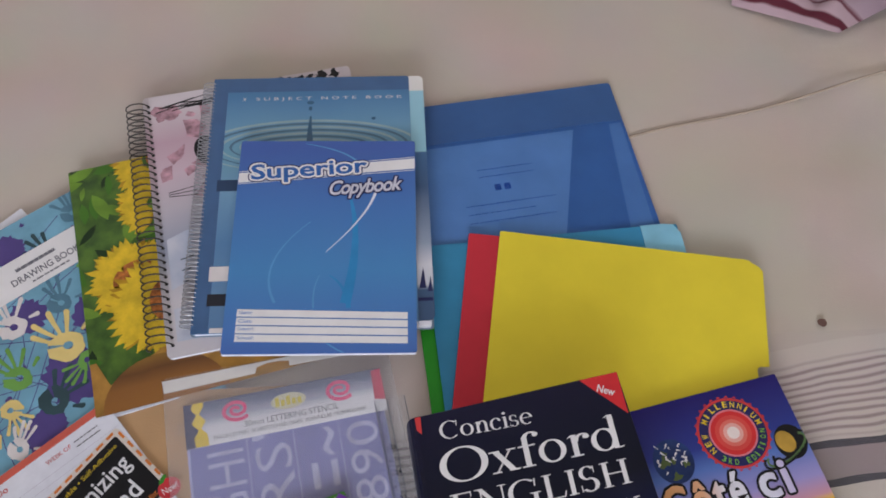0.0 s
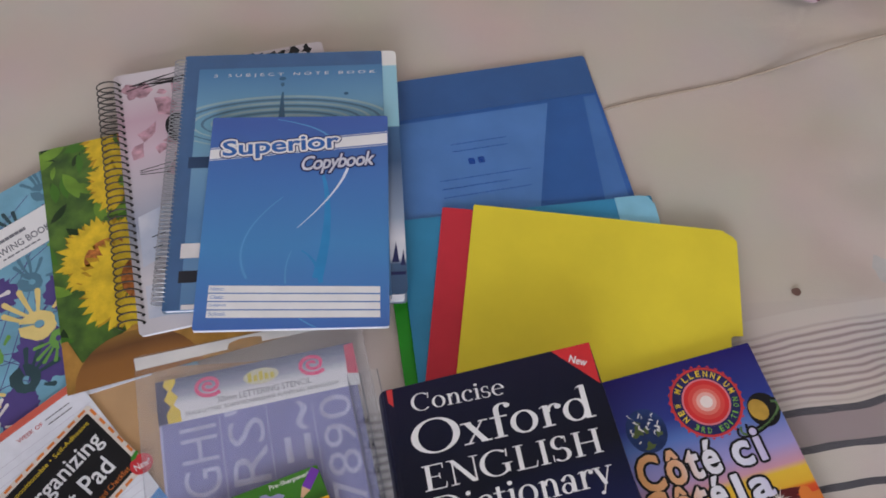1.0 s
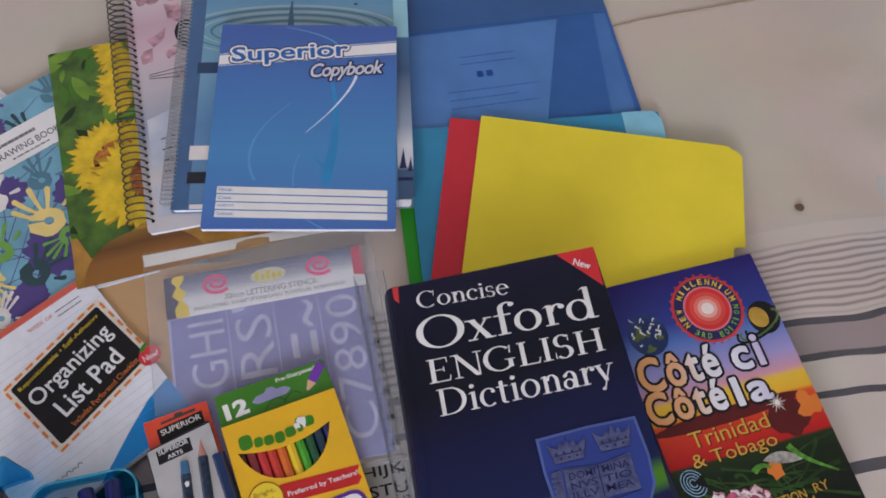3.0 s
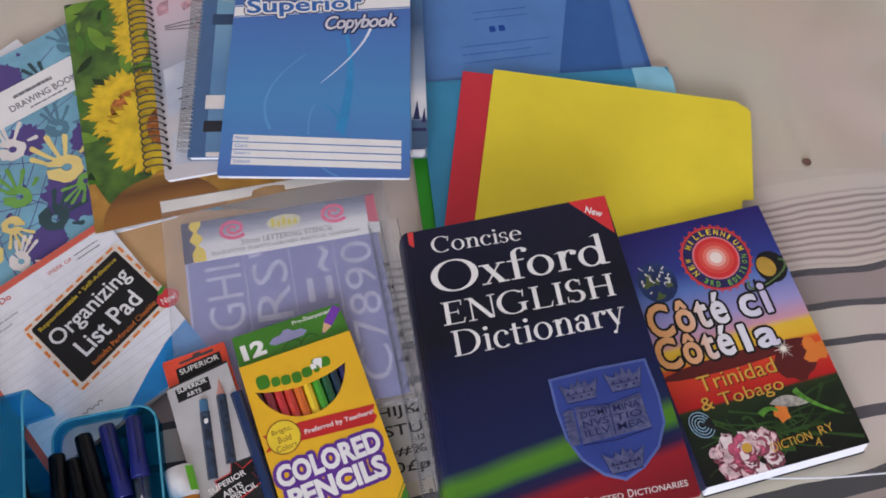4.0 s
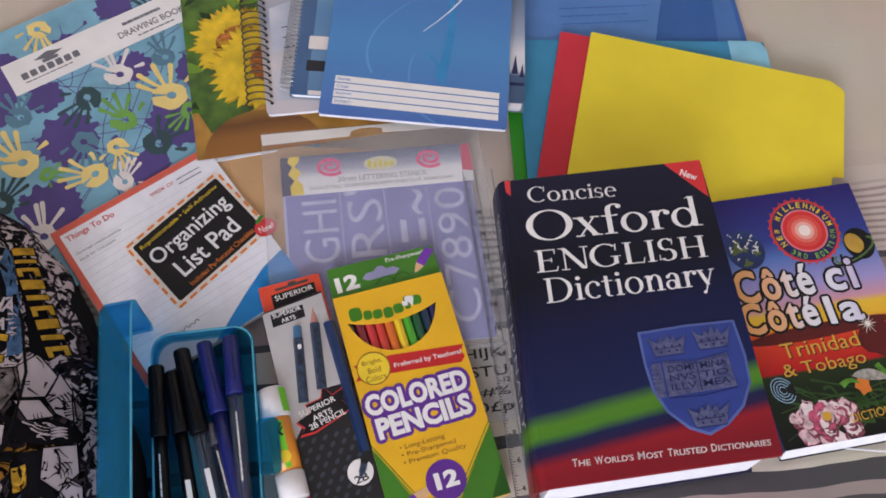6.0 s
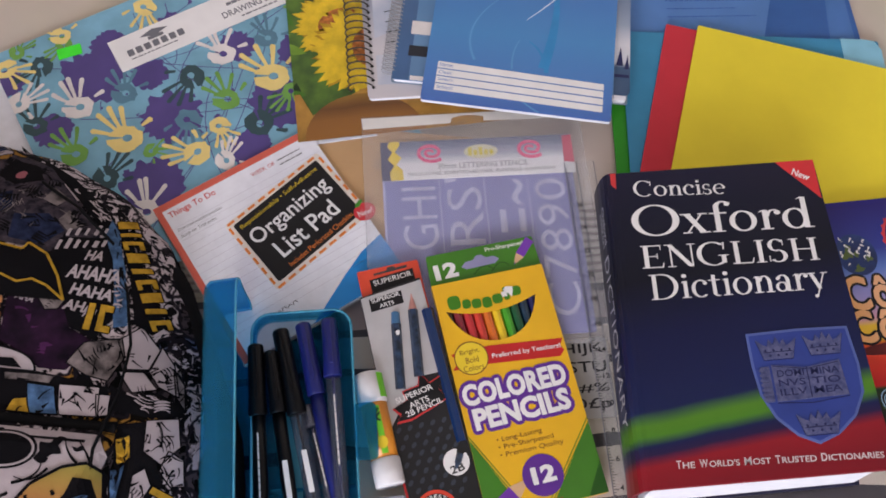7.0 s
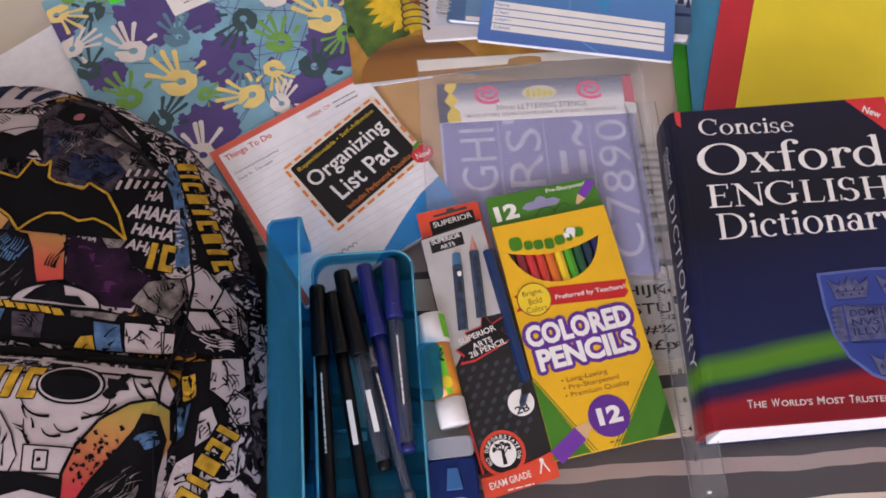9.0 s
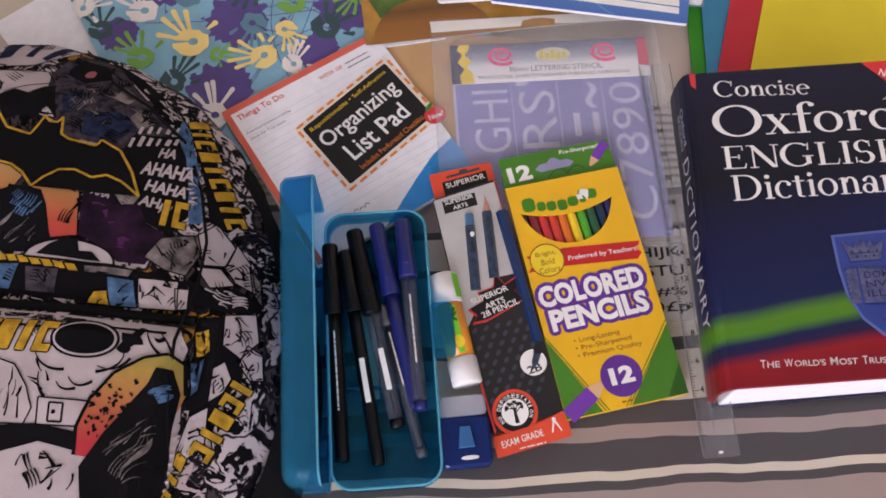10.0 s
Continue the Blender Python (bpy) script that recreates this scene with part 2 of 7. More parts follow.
def sheet_material():
    m = mat("striped_cotton", (0.5, 0.45, 0.4), 0.95, spec=0.1)
    nt = m.node_tree
    b = nt.nodes["Principled BSDF"]
    tc = nt.nodes.new("ShaderNodeTexCoord")
    wob = nt.nodes.new("ShaderNodeTexNoise")
    wob.inputs["Scale"].default_value = 11
    add = nt.nodes.new("ShaderNodeVectorMath")
    add.operation, add.inputs[1].default_value = "MULTIPLY_ADD", (0.015, 0.015, 0)
    dot = nt.nodes.new("ShaderNodeVectorMath")
    dot.operation, dot.inputs[1].default_value = "DOT_PRODUCT", (-math.sin(radians(12)), math.cos(radians(12)), 0)
    mr = nt.nodes.new("ShaderNodeMapRange")
    mr.inputs[1].default_value, mr.inputs[2].default_value = -0.1975, 0.3025
    ramp = nt.nodes.new("ShaderNodeValToRGB")
    ramp.color_ramp.interpolation = "CONSTANT"
    cream, pale, dark, rose = (0.595, 0.52, 0.445), (0.635, 0.572, 0.492), (0.088, 0.083, 0.090), (0.35, 0.285, 0.275)
    stops = [(-0.2, pale), (-0.150, dark), (-0.135, pale), (-0.12, dark), (-0.1, rose), (-0.0765, dark), (-0.0695, pale), (-0.064, dark), (-0.045, rose),
             (-0.034, dark), (-0.020, pale), (0.016, dark), (0.026, pale), (0.050, pale), (0.076, dark), (0.083, pale), (0.107, dark), (0.1135, rose), (0.1365, dark), (0.1435, pale), (0.225, cream)]
    while len(ramp.color_ramp.elements) < len(stops):
        ramp.color_ramp.elements.new(0.5)
    for e, (d, c) in zip(ramp.color_ramp.elements, stops):
        e.position, e.color = (d + 0.2) / 0.5, (*c, 1)
    # fine woven lines above the bands, then plain cream cloth
    wave = nt.nodes.new("ShaderNodeMath")
    wave.operation, wave.inputs[1].default_value = "MULTIPLY", 980.0
    sine = nt.nodes.new("ShaderNodeMath")
    sine.operation = "SINE"
    line = nt.nodes.new("ShaderNodeMapRange")
    line.inputs[1].default_value, line.inputs[2].default_value, line.inputs[4].default_value = -0.2, 0.7, 0.95
    fade = nt.nodes.new("ShaderNodeValToRGB")
    fade.color_ramp.elements.new(0.3)
    fade.color_ramp.elements.new(0.6)
    for e, (p, v) in zip(fade.color_ramp.elements, ((0.69, 0.0), (0.70, 1.0), (0.81, 1.0), (0.83, 0.0))):
        e.position, e.color = p, (v, v, v, 1)
    mul = nt.nodes.new("ShaderNodeMath")
    mul.operation = "MULTIPLY"
    mixa = nt.nodes.new("ShaderNodeMix")
    mixa.data_type = "RGBA"
    mixa.inputs[7].default_value = (0.35, 0.28, 0.26, 1)
    soil = nt.nodes.new("ShaderNodeTexNoise")
    soil.inputs["Scale"].default_value, soil.inputs["Detail"].default_value = 9, 8
    mixb = nt.nodes.new("ShaderNodeMix")
    mixb.data_type, mixb.blend_type, mixb.inputs[0].default_value = "RGBA", "MULTIPLY", 0.22
    nt.links.new(tc.outputs["Object"], wob.inputs["Vector"])
    nt.links.new(wob.outputs["Color"], add.inputs[0])
    nt.links.new(tc.outputs["Object"], add.inputs[2])
    nt.links.new(add.outputs[0], dot.inputs[0])
    nt.links.new(dot.outputs["Value"], mr.inputs[0])
    nt.links.new(mr.outputs[0], ramp.inputs[0])
    nt.links.new(mr.outputs[0], fade.inputs[0])
    nt.links.new(dot.outputs["Value"], wave.inputs[0])
    nt.links.new(wave.outputs[0], sine.inputs[0])
    nt.links.new(sine.outputs[0], line.inputs[0])
    nt.links.new(line.outputs[0], mul.inputs[0])
    nt.links.new(fade.outputs[0], mul.inputs[1])
    nt.links.new(mul.outputs[0], mixa.inputs[0])
    nt.links.new(ramp.outputs[0], mixa.inputs[6])
    nt.links.new(mixa.outputs[2], mixb.inputs[6])
    nt.links.new(tc.outputs["Object"], soil.inputs["Vector"])
    nt.links.new(soil.outputs["Color"], mixb.inputs[7])
    nt.links.new(mixb.outputs[2], b.inputs["Base Color"])
    weave = nt.nodes.new("ShaderNodeTexNoise")
    weave.inputs["Scale"].default_value, weave.inputs["Detail"].default_value = 900, 3
    crease = nt.nodes.new("ShaderNodeTexNoise")
    crease.inputs["Scale"].default_value, crease.inputs["Detail"].default_value = 9, 6
    crease.inputs["Distortion"].default_value = 0.25
    b1, b2 = nt.nodes.new("ShaderNodeBump"), nt.nodes.new("ShaderNodeBump")
    b1.inputs["Strength"].default_value, b1.inputs["Distance"].default_value = 0.35, 0.0006
    b2.inputs["Strength"].default_value, b2.inputs["Distance"].default_value = 0.26, 0.008
    nt.links.new(tc.outputs["Object"], weave.inputs["Vector"])
    nt.links.new(tc.outputs["Object"], crease.inputs["Vector"])
    nt.links.new(weave.outputs[0], b1.inputs["Height"])
    nt.links.new(crease.outputs[0], b2.inputs["Height"])
    nt.links.new(b2.outputs[0], b1.inputs["Normal"])
    nt.links.new(b1.outputs[0], b.inputs["Normal"])
    return m


def bed_height(x, y):
    """Shallow folds, never above the plane that carries the things."""
    f = noise.noise(Vector((x * 5, y * 5, 0.3))) * 0.5 + noise.noise(Vector((x * 1.2 + y * 3.5, y * 11 - x * 2.5, 4.0))) * 0.5
    t = max(0.0, min(1.0, (x - 0.34) / 0.10))
    fold = 0.5 + 0.5 * noise.noise(Vector((x * 9 + y * 5, y * 15 - x * 6, 7.0)))
    return -0.0022 + 0.0022 * max(-1, min(1, f * 1.6)) - 0.013 * t * t * (3 - 2 * t) * fold


bed = thing("bed", "bed with a cream cotton sheet, grey striped along one side", "bed", 0, 0, 0)
bm = bmesh.new()
N = 170
grid = [[bm.verts.new((-1.05 + 2.1 * i / N, -0.8 + 2.1 * j / N, bed_height(-1.05 + 2.1 * i / N, -0.8 + 2.1 * j / N))) for i in range(N + 1)] for j in range(N + 1)]
for j in range(N):
    for i in range(N):
        bm.faces.new((grid[j][i], grid[j][i + 1], grid[j + 1][i + 1], grid[j + 1][i]))
part("bed_sheet", bm, sheet_material(), bed, "cream cotton sheet with grey and rose stripes", smooth=True)
part("mattress", block(-1.04, -0.79, -0.25, 1.04, 1.29, -0.012), mat("mattress_ticking", (0.5, 0.48, 0.45), 0.9), bed)
part("bed_base", block(-1.03, -0.78, -0.55, 1.03, 1.28, -0.25), mat("bed_wood", (0.16, 0.09, 0.05), 0.5, var=0.2, vscale=12), bed)

# ---- printing helpers ----


def clip(poly, x0, y0, x1, y1):
    """A polygon cut to a rectangle."""
    for axis, lim, keep in ((0, x0, 1), (0, x1, -1), (1, y0, 1), (1, y1, -1)):
        out = []
        for a, b in zip(poly, poly[1:] + poly[:1]):
            ia, ib = keep * (a[axis] - lim) >= 0, keep * (b[axis] - lim) >= 0
            if ia:
                out.append(a)
            if ia != ib:
                t = (lim - a[axis]) / (b[axis] - a[axis])
                out.append(tuple(p + t * (q - p) for p, q in zip(a, b)))
        poly = out
        if len(poly) < 3:
            return []
    return poly


def ink(parent, name, polys, z, material, box=None, label=""):
    if box:
        polys = [q for q in (clip(p, *box) for p in polys) if len(q) > 2]
    return part(name, flat(polys, z), material, parent, label)


def lettering(parent, text, x, y, w, h, z, material, rot=0.0, bold=0.0, shear=0.0, space=1.0):
    return part("lettering", words(text, x, y, w, h, z, rot, bold, shear, space), material, parent)


def outlined(parent, text, x, y, w, h, z, fill, edge, grow=1.5, bold=0.02, rot=0.0, shear=0.0, space=1.0):
    """Letters on a wider dark shape of themselves."""
    halo(parent, "letter_shadow", text, x, y, w, h, z, grow, edge, rot, bold, shear, space)
    return lettering(parent, text, x, y, w, h, z + 0.1, fill, rot, bold, shear, space)


def halo(parent, name, text, x, y, w, h, z, grow, material, rot=0.0, bold=0.0, shear=0.0, space=1.0):
    """The same letters grown on all sides by a few tenths of a letter stroke."""
    bm = bmesh.new()
    for k in range(12):
        t = 2 * math.pi * k / 12
        words(text, x + grow * math.cos(t), y + grow * math.sin(t), w, h, z + 0.004 * k, rot, bold, shear, space, bm)
    return part(name, bm, material, parent)


def splat(cx, cy, r, rnd, n=18, rough=0.35):
    """An uneven blot."""
    k = [1 + rough * (rnd.random() - 0.5) * 2 for _ in range(n)]
    return [(cx + r * k[i] * math.cos(2 * math.pi * i / n), cy + r * k[i] * math.sin(2 * math.pi * i / n)) for i in range(n)]


def bars(x, y, w, rows, step, h, rnd, gap=1.0):
    """Small illegible writing: rows of short bars."""
    out = []
    for r in range(rows):
        px, end = x, x + w * (0.75 + 0.25 * rnd.random())
        while px < end:
            q = min(end - px, 2 + 4 * rnd.random())
            out.append([(px, y - r * step), (px + q, y - r * step), (px + q, y - r * step + h), (px, y - r * step + h)])
            px += q + gap
    return out


INK_GREY = mat("grey_ink", (0.16, 0.16, 0.18), 0.6)
INK_RED = mat("red_ink", (0.55, 0.04, 0.04), 0.5)
INK_GOLD = mat("gold_ink", (0.62, 0.36, 0.05), 0.45)
INK_GREEN = mat("green_ink", (0.05, 0.22, 0.02), 0.45)
INK_YELLOW = mat("yellow_ink", (0.78, 0.58, 0.03), 0.45)
INK_ORANGE = mat("orange_ink", (0.70, 0.20, 0.03), 0.45)
INK_PINK = mat("pink_ink", (0.75, 0.06, 0.22), 0.45)
INK_PURPLE = mat("purple_ink", (0.11, 0.03, 0.26), 0.45)
INK_BLUE = mat("blue_ink", (0.02, 0.16, 0.50), 0.45)
INK_SKY = mat("sky_blue_ink", (0.30, 0.50, 0.66), 0.45)
INK_NAVY = mat("navy_ink", (0.015, 0.02, 0.09), 0.45)
BROWN = mat("brown_ink", (0.20, 0.08, 0.02), 0.5)
WIRE = mat("dark_wire", (0.05, 0.045, 0.04), 0.35, metal=0.7)
STEEL = mat("steel_wire", (0.34, 0.34, 0.35), 0.32, metal=0.9)

# ---- bed details ----
rnd = random.Random(4)
ridge = [(0.16 + 0.035 * i, 0.4985 + 0.0105 * i + 0.003 * math.sin(i * 0.9) + 0.0001 * i * i) for i in range(12)]
# Crease in the sheet; its shade is put into the darker brown.
part("shaded_crease", tube([(x * 1000, y * 1000, -1.0) for x, y in ridge], 1.5, 6), mat("crease_shade", (0.36, 0.29, 0.22), 0.9), bed, "raised crease of the sheet, its shade coloured brownish", smooth=True)
ink(bed, "stain", [splat(349, 319, 4.2, rnd, 14, 0.15)], -0.2, mat("stain", (0.16, 0.09, 0.07), 0.95), label="small round brown stain")

blanket = thing("blanket", "crumpled mauve blanket with dark red stripes on the bed", "blanket", 0.33, 0.650, 0)
bm = bmesh.new()
cloth = [[None] * 61 for _ in range(61)]
for j in range(61):
    for i in range(61):
        u, v = i / 60, j / 60
        x = 0.36 * u
        front = min(0.075, 0.003 + (0.107 - x) * 0.34 if x < 0.107 else 0.003 + (x - 0.107) * 0.62)
        y = front + (0.26 - front) * v
        rise = 0.026 * (1 - (1 - min(1, v * 5)) ** 2)
        fold = noise.noise(Vector((x * 9 + y * 16, y * 34 - x * 20, 2))) + 0.5 * noise.noise(Vector((x * 40, y * 46, 6)))
        cloth[j][i] = bm.verts.new((x, y, max(0.0008, rise + 0.016 * fold * min(1, v * 9))))
for j in range(60):
    for i in range(60):
        bm.faces.new((cloth[j][i], cloth[j][i + 1], cloth[j + 1][i + 1], cloth[j + 1][i]))
part("blanket_cloth", bm, gradient("mauve_cloth", [(0.0, (0.33, 0.23, 0.25)), (0.40, (0.40, 0.29, 0.31)), (0.50, (0.38, 0.27, 0.29)), (0.52, (0.09, 0.018, 0.028)), (0.58, (0.09, 0.018, 0.028)), (0.60, (0.38, 0.27, 0.29)), (0.70, (0.36, 0.26, 0.28)), (0.72, (0.10, 0.02, 0.03)), (0.77, (0.34, 0.25, 0.28)), (1, (0.26, 0.19, 0.22))], 1, 0.10, 0.95, 0.0, 0.10, -0.35), blanket, smooth=True)

# ---- papers and folders ----
paper = thing("paper_sheet", "plain white paper sheet under the drawing book", "paper", -0.397, 0.0585, 0.0003, 48)
part("sheet", slab(0, 0, 297, 210, 0, 0.3, 1, 0.1), PAPER, paper)

manila = thing("manila_envelope", "plain tan manila envelope lying under the other stationery", "envelope", -0.2267, 0.1202, 0.0042, 4)
part("envelope_body", slab(0, 0, 203, 125, 0, 0.7, 1.5, 0.2), MANILA, manila)
part("flap", prism([(0, 125), (203, 125), (188, 92), (17, 92)], 0.75, 1.0, 0.1), MANILA, manila)
ink(manila, "pencil_note", bars(48, 96, 22, 3, 3.4, 0.5, rnd), 1.2, INK_GREY)

envelope = thing("plastic_envelope", "translucent blue plastic document envelope with a folded flap", "envelope", -0.0416, 0.3436, 0.0006, 10.9)
part("pocket", slab(0, 0, 270, 187, 0, 1.2, 3, 0.4), ENVELOPE_PLASTIC, envelope)
part("flap", slab(0.5, 140, 269.5, 186.5, 1.3, 2.0, 3, 0.2), film_plastic("flap_plastic", (0.045, 0.125, 0.33), 0.85, 0.3), envelope, "darker folded blue plastic flap")
part("inner_sheet", prism([(20, 2), (176, 2), (219, 136), (20, 136)], 1.25, 1.5, 0.1), film_plastic("pale_blue_sheet", (0.15, 0.33, 0.68), 0.6, 0.35), envelope, "paler sheet showing through the plastic")
ink(envelope, "seam_strip", [[(240, 2), (264, 2), (267, 137), (255, 137)]], 1.6, film_plastic("seam_blue", (0.14, 0.32, 0.68), 0.5, 0.3))
ink(envelope, "faint_printing", bars(118, 104, 60, 2, 8, 1.0, rnd) + bars(100, 66, 84, 3, 9, 0.9, rnd) + [outline(130, 80, 136, 87, 1), outline(139, 80, 145, 87, 1)], 1.62, film_plastic("faint_blue_ink", (0.05, 0.15, 0.42), 0.2, 0.4))

folder_group = "paper folders in a pile"


def folder(name, label, x, y, z, rz, w, h, material, tab=None):
    """A folded card folder: two leaves, a crease and a cut tab on one side."""
    f = tagged(thing(name, label, "folder", x, y, z, rz), group=folder_group)
    part("back_leaf", slab(0, 0, w, h, 0, 0.5, 2, 0.15), material, f)
    side = [(0, 0), (w - 8, 0)]
    if tab:
        side += [(w - 8, tab[0]), (w - 6, tab[0] + 2), (w, tab[0] + 3), (w, tab[1] - 9), (w - 14, tab[1])]
    else:
        side += [(w - 8, h - 2), (w - 10, h)]
    part("front_leaf", prism(side + [(0.6, h - 0.5 if not tab else tab[1]), (0, h - 2 if not tab else tab[1] - 1)], 0.65, 1.15, 0.15), material, f)
    return f


folder("green_folder", "bright green card folder under the blue folder", 0.0140, 0.2300, 0.0008, 8.0, 200, 108, GREEN_CARD)
teal = folder("blue_folder", "teal blue card folder with a pale blue tab", 0.0250, 0.2270, 0.0030, 7.0, 230, 160, TEAL_CARD)
part("tab", prism([(196, 118), (231, 118), (231, 150), (226, 159), (218, 160.5), (196, 160.5)], 1.2, 1.7, 0.15), mat("pale_blue_card", (0.25, 0.55, 0.70), 0.55, bump=0.1), teal, "pale blue index tab")
folder("red_folder", "plain red card folder beneath the yellow one", 0.0260, 0.1980, 0.0050, -5.5, 222, 202, RED_CARD)
yf = tagged(thing("yellow_folder", "bright yellow card folder with a cut index tab", "folder", 0.0495, 0.2000, 0.0066, -6.7), group=folder_group)
part("back_leaf", slab(0, 0, 222, 202, 0, 0.5, 2, 0.15), YELLOW_CARD, yf)
part("front_leaf", prism([(0, 0), (222, 0), (222, 99), (224, 101), (232, 102), (232, 192), (229, 196), (218, 202), (1, 202), (0, 201)], 0.65, 1.2, 0.15), YELLOW_CARD, yf)

# ---- drawing book ----
draw = thing("drawing_book", "blue drawing book patterned with paint prints and a white label band", "book", -0.365, 0.068, 0.0008, 39)
part("page_block", slab(1, 1, 281, 253, 0, 2.4, 1, 0.1), PAPER, draw)
BX = (0, 0, 282, 254)
part("cover", slab(0, 0, 282, 254, 2.5, 3.2, 2, 0.2), mat("blue_cover_print", (0.19, 0.41, 0.54), 0.4, var=0.12, vscale=30, coat=0.15), draw)
rp = random.Random(11)
VIOLET = mat("violet_paint", (0.085, 0.06, 0.22), 0.4)
SPRUCE = mat("spruce_paint", (0.035, 0.075, 0.085), 0.4)
STEELBLUE = mat("grey_blue_paint", (0.10, 0.22, 0.30), 0.4)
CREAM_YELLOW = mat("cream_yellow_paint", (0.78, 0.62, 0.22), 0.4)
LEAF_GREEN = mat("leaf_green_paint", (0.16, 0.36, 0.07), 0.4)
OFF_WHITE = mat("off_white_paint", (0.72, 0.68, 0.66), 0.4)


def paint_print(cx, cy, size, rot):
    """A dabbed print: an uneven pad with a round gap and five slender strokes."""
    polys = []
    a0 = radians(rot)
    wob = [1 + rp.uniform(-0.10, 0.10) for _ in range(21)]
    ring = [(cx + (x - cx) * k, cy + (y - cy) * k) for (x, y), k in zip(ellipse(cx, cy, size * 0.31, size * 0.27, rot + 60, 20, 6, 351), wob)]
    inner = ellipse(cx + size * 0.04 * math.cos(a0 - 1.6), cy + size * 0.04 * math.sin(a0 - 1.6), size * 0.085, size * 0.075, rot + 60, 20, 6, 351)
    polys.append(ring + inner[::-1])
    for off, ln, start in ((-72, 0.56, 0.38), (-24, 0.66, 0.25), (-4, 0.74, 0.25), (15, 0.72, 0.26), (38, 0.60, 0.26)):
        a = a0 + radians(off + rp.uniform(-4, 4))
        p0 = (cx + size * start * math.cos(a), cy + size * start * math.sin(a))
        b = a + rp.uniform(-0.05, 0.16)
        p1 = (cx + size * ln * math.cos(b), cy + size * ln * math.sin(b))
        polys.append(stroke(arc(p0, ((p0[0] + p1[0]) / 2 + rp.uniform(-1, 1), (p0[1] + p1[1]) / 2), p1, 5), size * 0.055, size * 0.10))
        polys.append(ellipse(p1[0], p1[1], size * 0.058, size * 0.050, rot, 10))
    return polys


for i, (x, y, r) in enumerate((
    (69, 193, 27), (110, 124, 25), (72, 69, 26), (111, 172, 15), (147, 206, 18), (186, 163, 16), (193, 92, 24), (154, 64, 17), (5, 220, 14), (21, 159, 16), (92, 217, 15), (235, 130, 22), (262, 200, 20), (240, 60, 24), (30, 30, 24), (280, 90, 20), (200, 230, 16), (130, 20, 22))):
    ink(draw, "paint_blot", [splat(x, y, r, rp, 48, 0.15)], 3.25 + 0.004 * i, VIOLET, BX, "violet paint blot")
tagged(ink(draw, "paint_splatter", [s for _ in range(70) for s in [splat(rp.uniform(4, 300), rp.uniform(4, 250), rp.uniform(0.8, 3.2), rp, 9, 0.5)]]
    + [stroke(arc((rp.uniform(0, 280), rp.uniform(0, 250)), (rp.uniform(60, 240), rp.uniform(60, 200)), (rp.uniform(0, 300), rp.uniform(0, 250)), 12), 0.7) for _ in range(16)], 3.3, VIOLET, BX, "violet paint splatter"), kind="stuff")


def paint_set(label, material, z, places):
    for x, y, s, r in places:
        ink(draw, "paint_print", paint_print(x, y, s, r), z, material, BX, label)


paint_set("dark green paint print", SPRUCE, 3.42, ((35, 223, 34, 200), (141, 152, 40, 205), (170, 83, 42, 20), (10, 169, 34, 70), (42, 96, 36, 30), (228, 205, 36, 100), (265, 120, 38, 60), (240, 40, 36, 130)))
paint_set("grey blue paint print", STEELBLUE, 3.46, ((85, 164, 36, 70), (213, 158, 34, 60), (121, 114, 36, 240), (262, 232, 34, 80), (280, 170, 34, 20), (200, 40, 34, 60)))
paint_set("green paint print", LEAF_GREEN, 3.50, ((28, 128, 38, 85), (156, 117, 38, 80), (83, 102, 22, 330), (22, 247, 24, 20), (207, 97, 30, 190), (255, 165, 34, 85), (60, 236, 26, 200)))
paint_set("yellow paint print", CREAM_YELLOW, 3.54, ((199, 119, 48, 88), (69, 122, 46, 90), (141, 96, 30, 260), (114, 81, 38, 140), (8, 235, 34, 300), (60, 245, 30, 90), (250, 100, 46, 80), (135, 240, 34, 240), (222, 60, 36, 70)))
paint_set("white paint print", OFF_WHITE, 3.58, ((47, 169, 42, 85), (6, 197, 34, 355), (172, 161, 40, 75), (131, 64, 30, 40), (57, 52, 40, 60), (240, 135, 38, 20), (275, 60, 38, 90)))
part("label_band", slab(92, 184, 280, 219, 3.6, 3.75, 0.5, 0.05), WHITE, draw, "white printed label band")
ink(draw, "emblem", [[(118, 211), (131, 215), (144, 211), (131, 207)], outline(124, 204.5, 138, 208, 1)] + bars(104, 192, 46, 1, 4, 1.2, rp), 3.85, INK_GREY)
ink(draw, "maker_name", [outline(103 + i * 7.6, 196, 108.6 + i * 7.6, 203, 1) for i in range(7)], 3.85, INK_GREY)
lettering(draw, "DRAWING BOOK", 190, 194, 62, 7, 3.85, INK_GREY, bold=0.015)
ink(draw, "small_print", bars(205, 189, 40, 1, 4, 1.6, rp) + bars(198, 206, 38, 1, 4, 3.2, rp, 0.4), 3.85, INK_GREY)
ink(draw, "price_sticker", [[(52, 233), (72, 230), (70, 219), (50, 222)]], 3.8, mat("neon_green", (0.06, 0.85, 0.03), 0.5), label="neon green sticker")

# ---- sunflower book ----
sun = thing("exercise_book", "thin exercise book with sunflowers on its glossy cover", "book", -0.2481, 0.2241, 0.0053, 16.8)
part("page_block", slab(0.8, 1.6, 199, 239, 0, 1.8, 1, 0.1), PAPER, sun)
part("page_edge", prism([(0.5, 1.5), (64, 1.5), (64, -0.4), (0.5, -3.2)], 0.2, 1.2, 0.2), PAPER, sun, "white page edges below the cover")
SB = (0, 0, 200, 240)
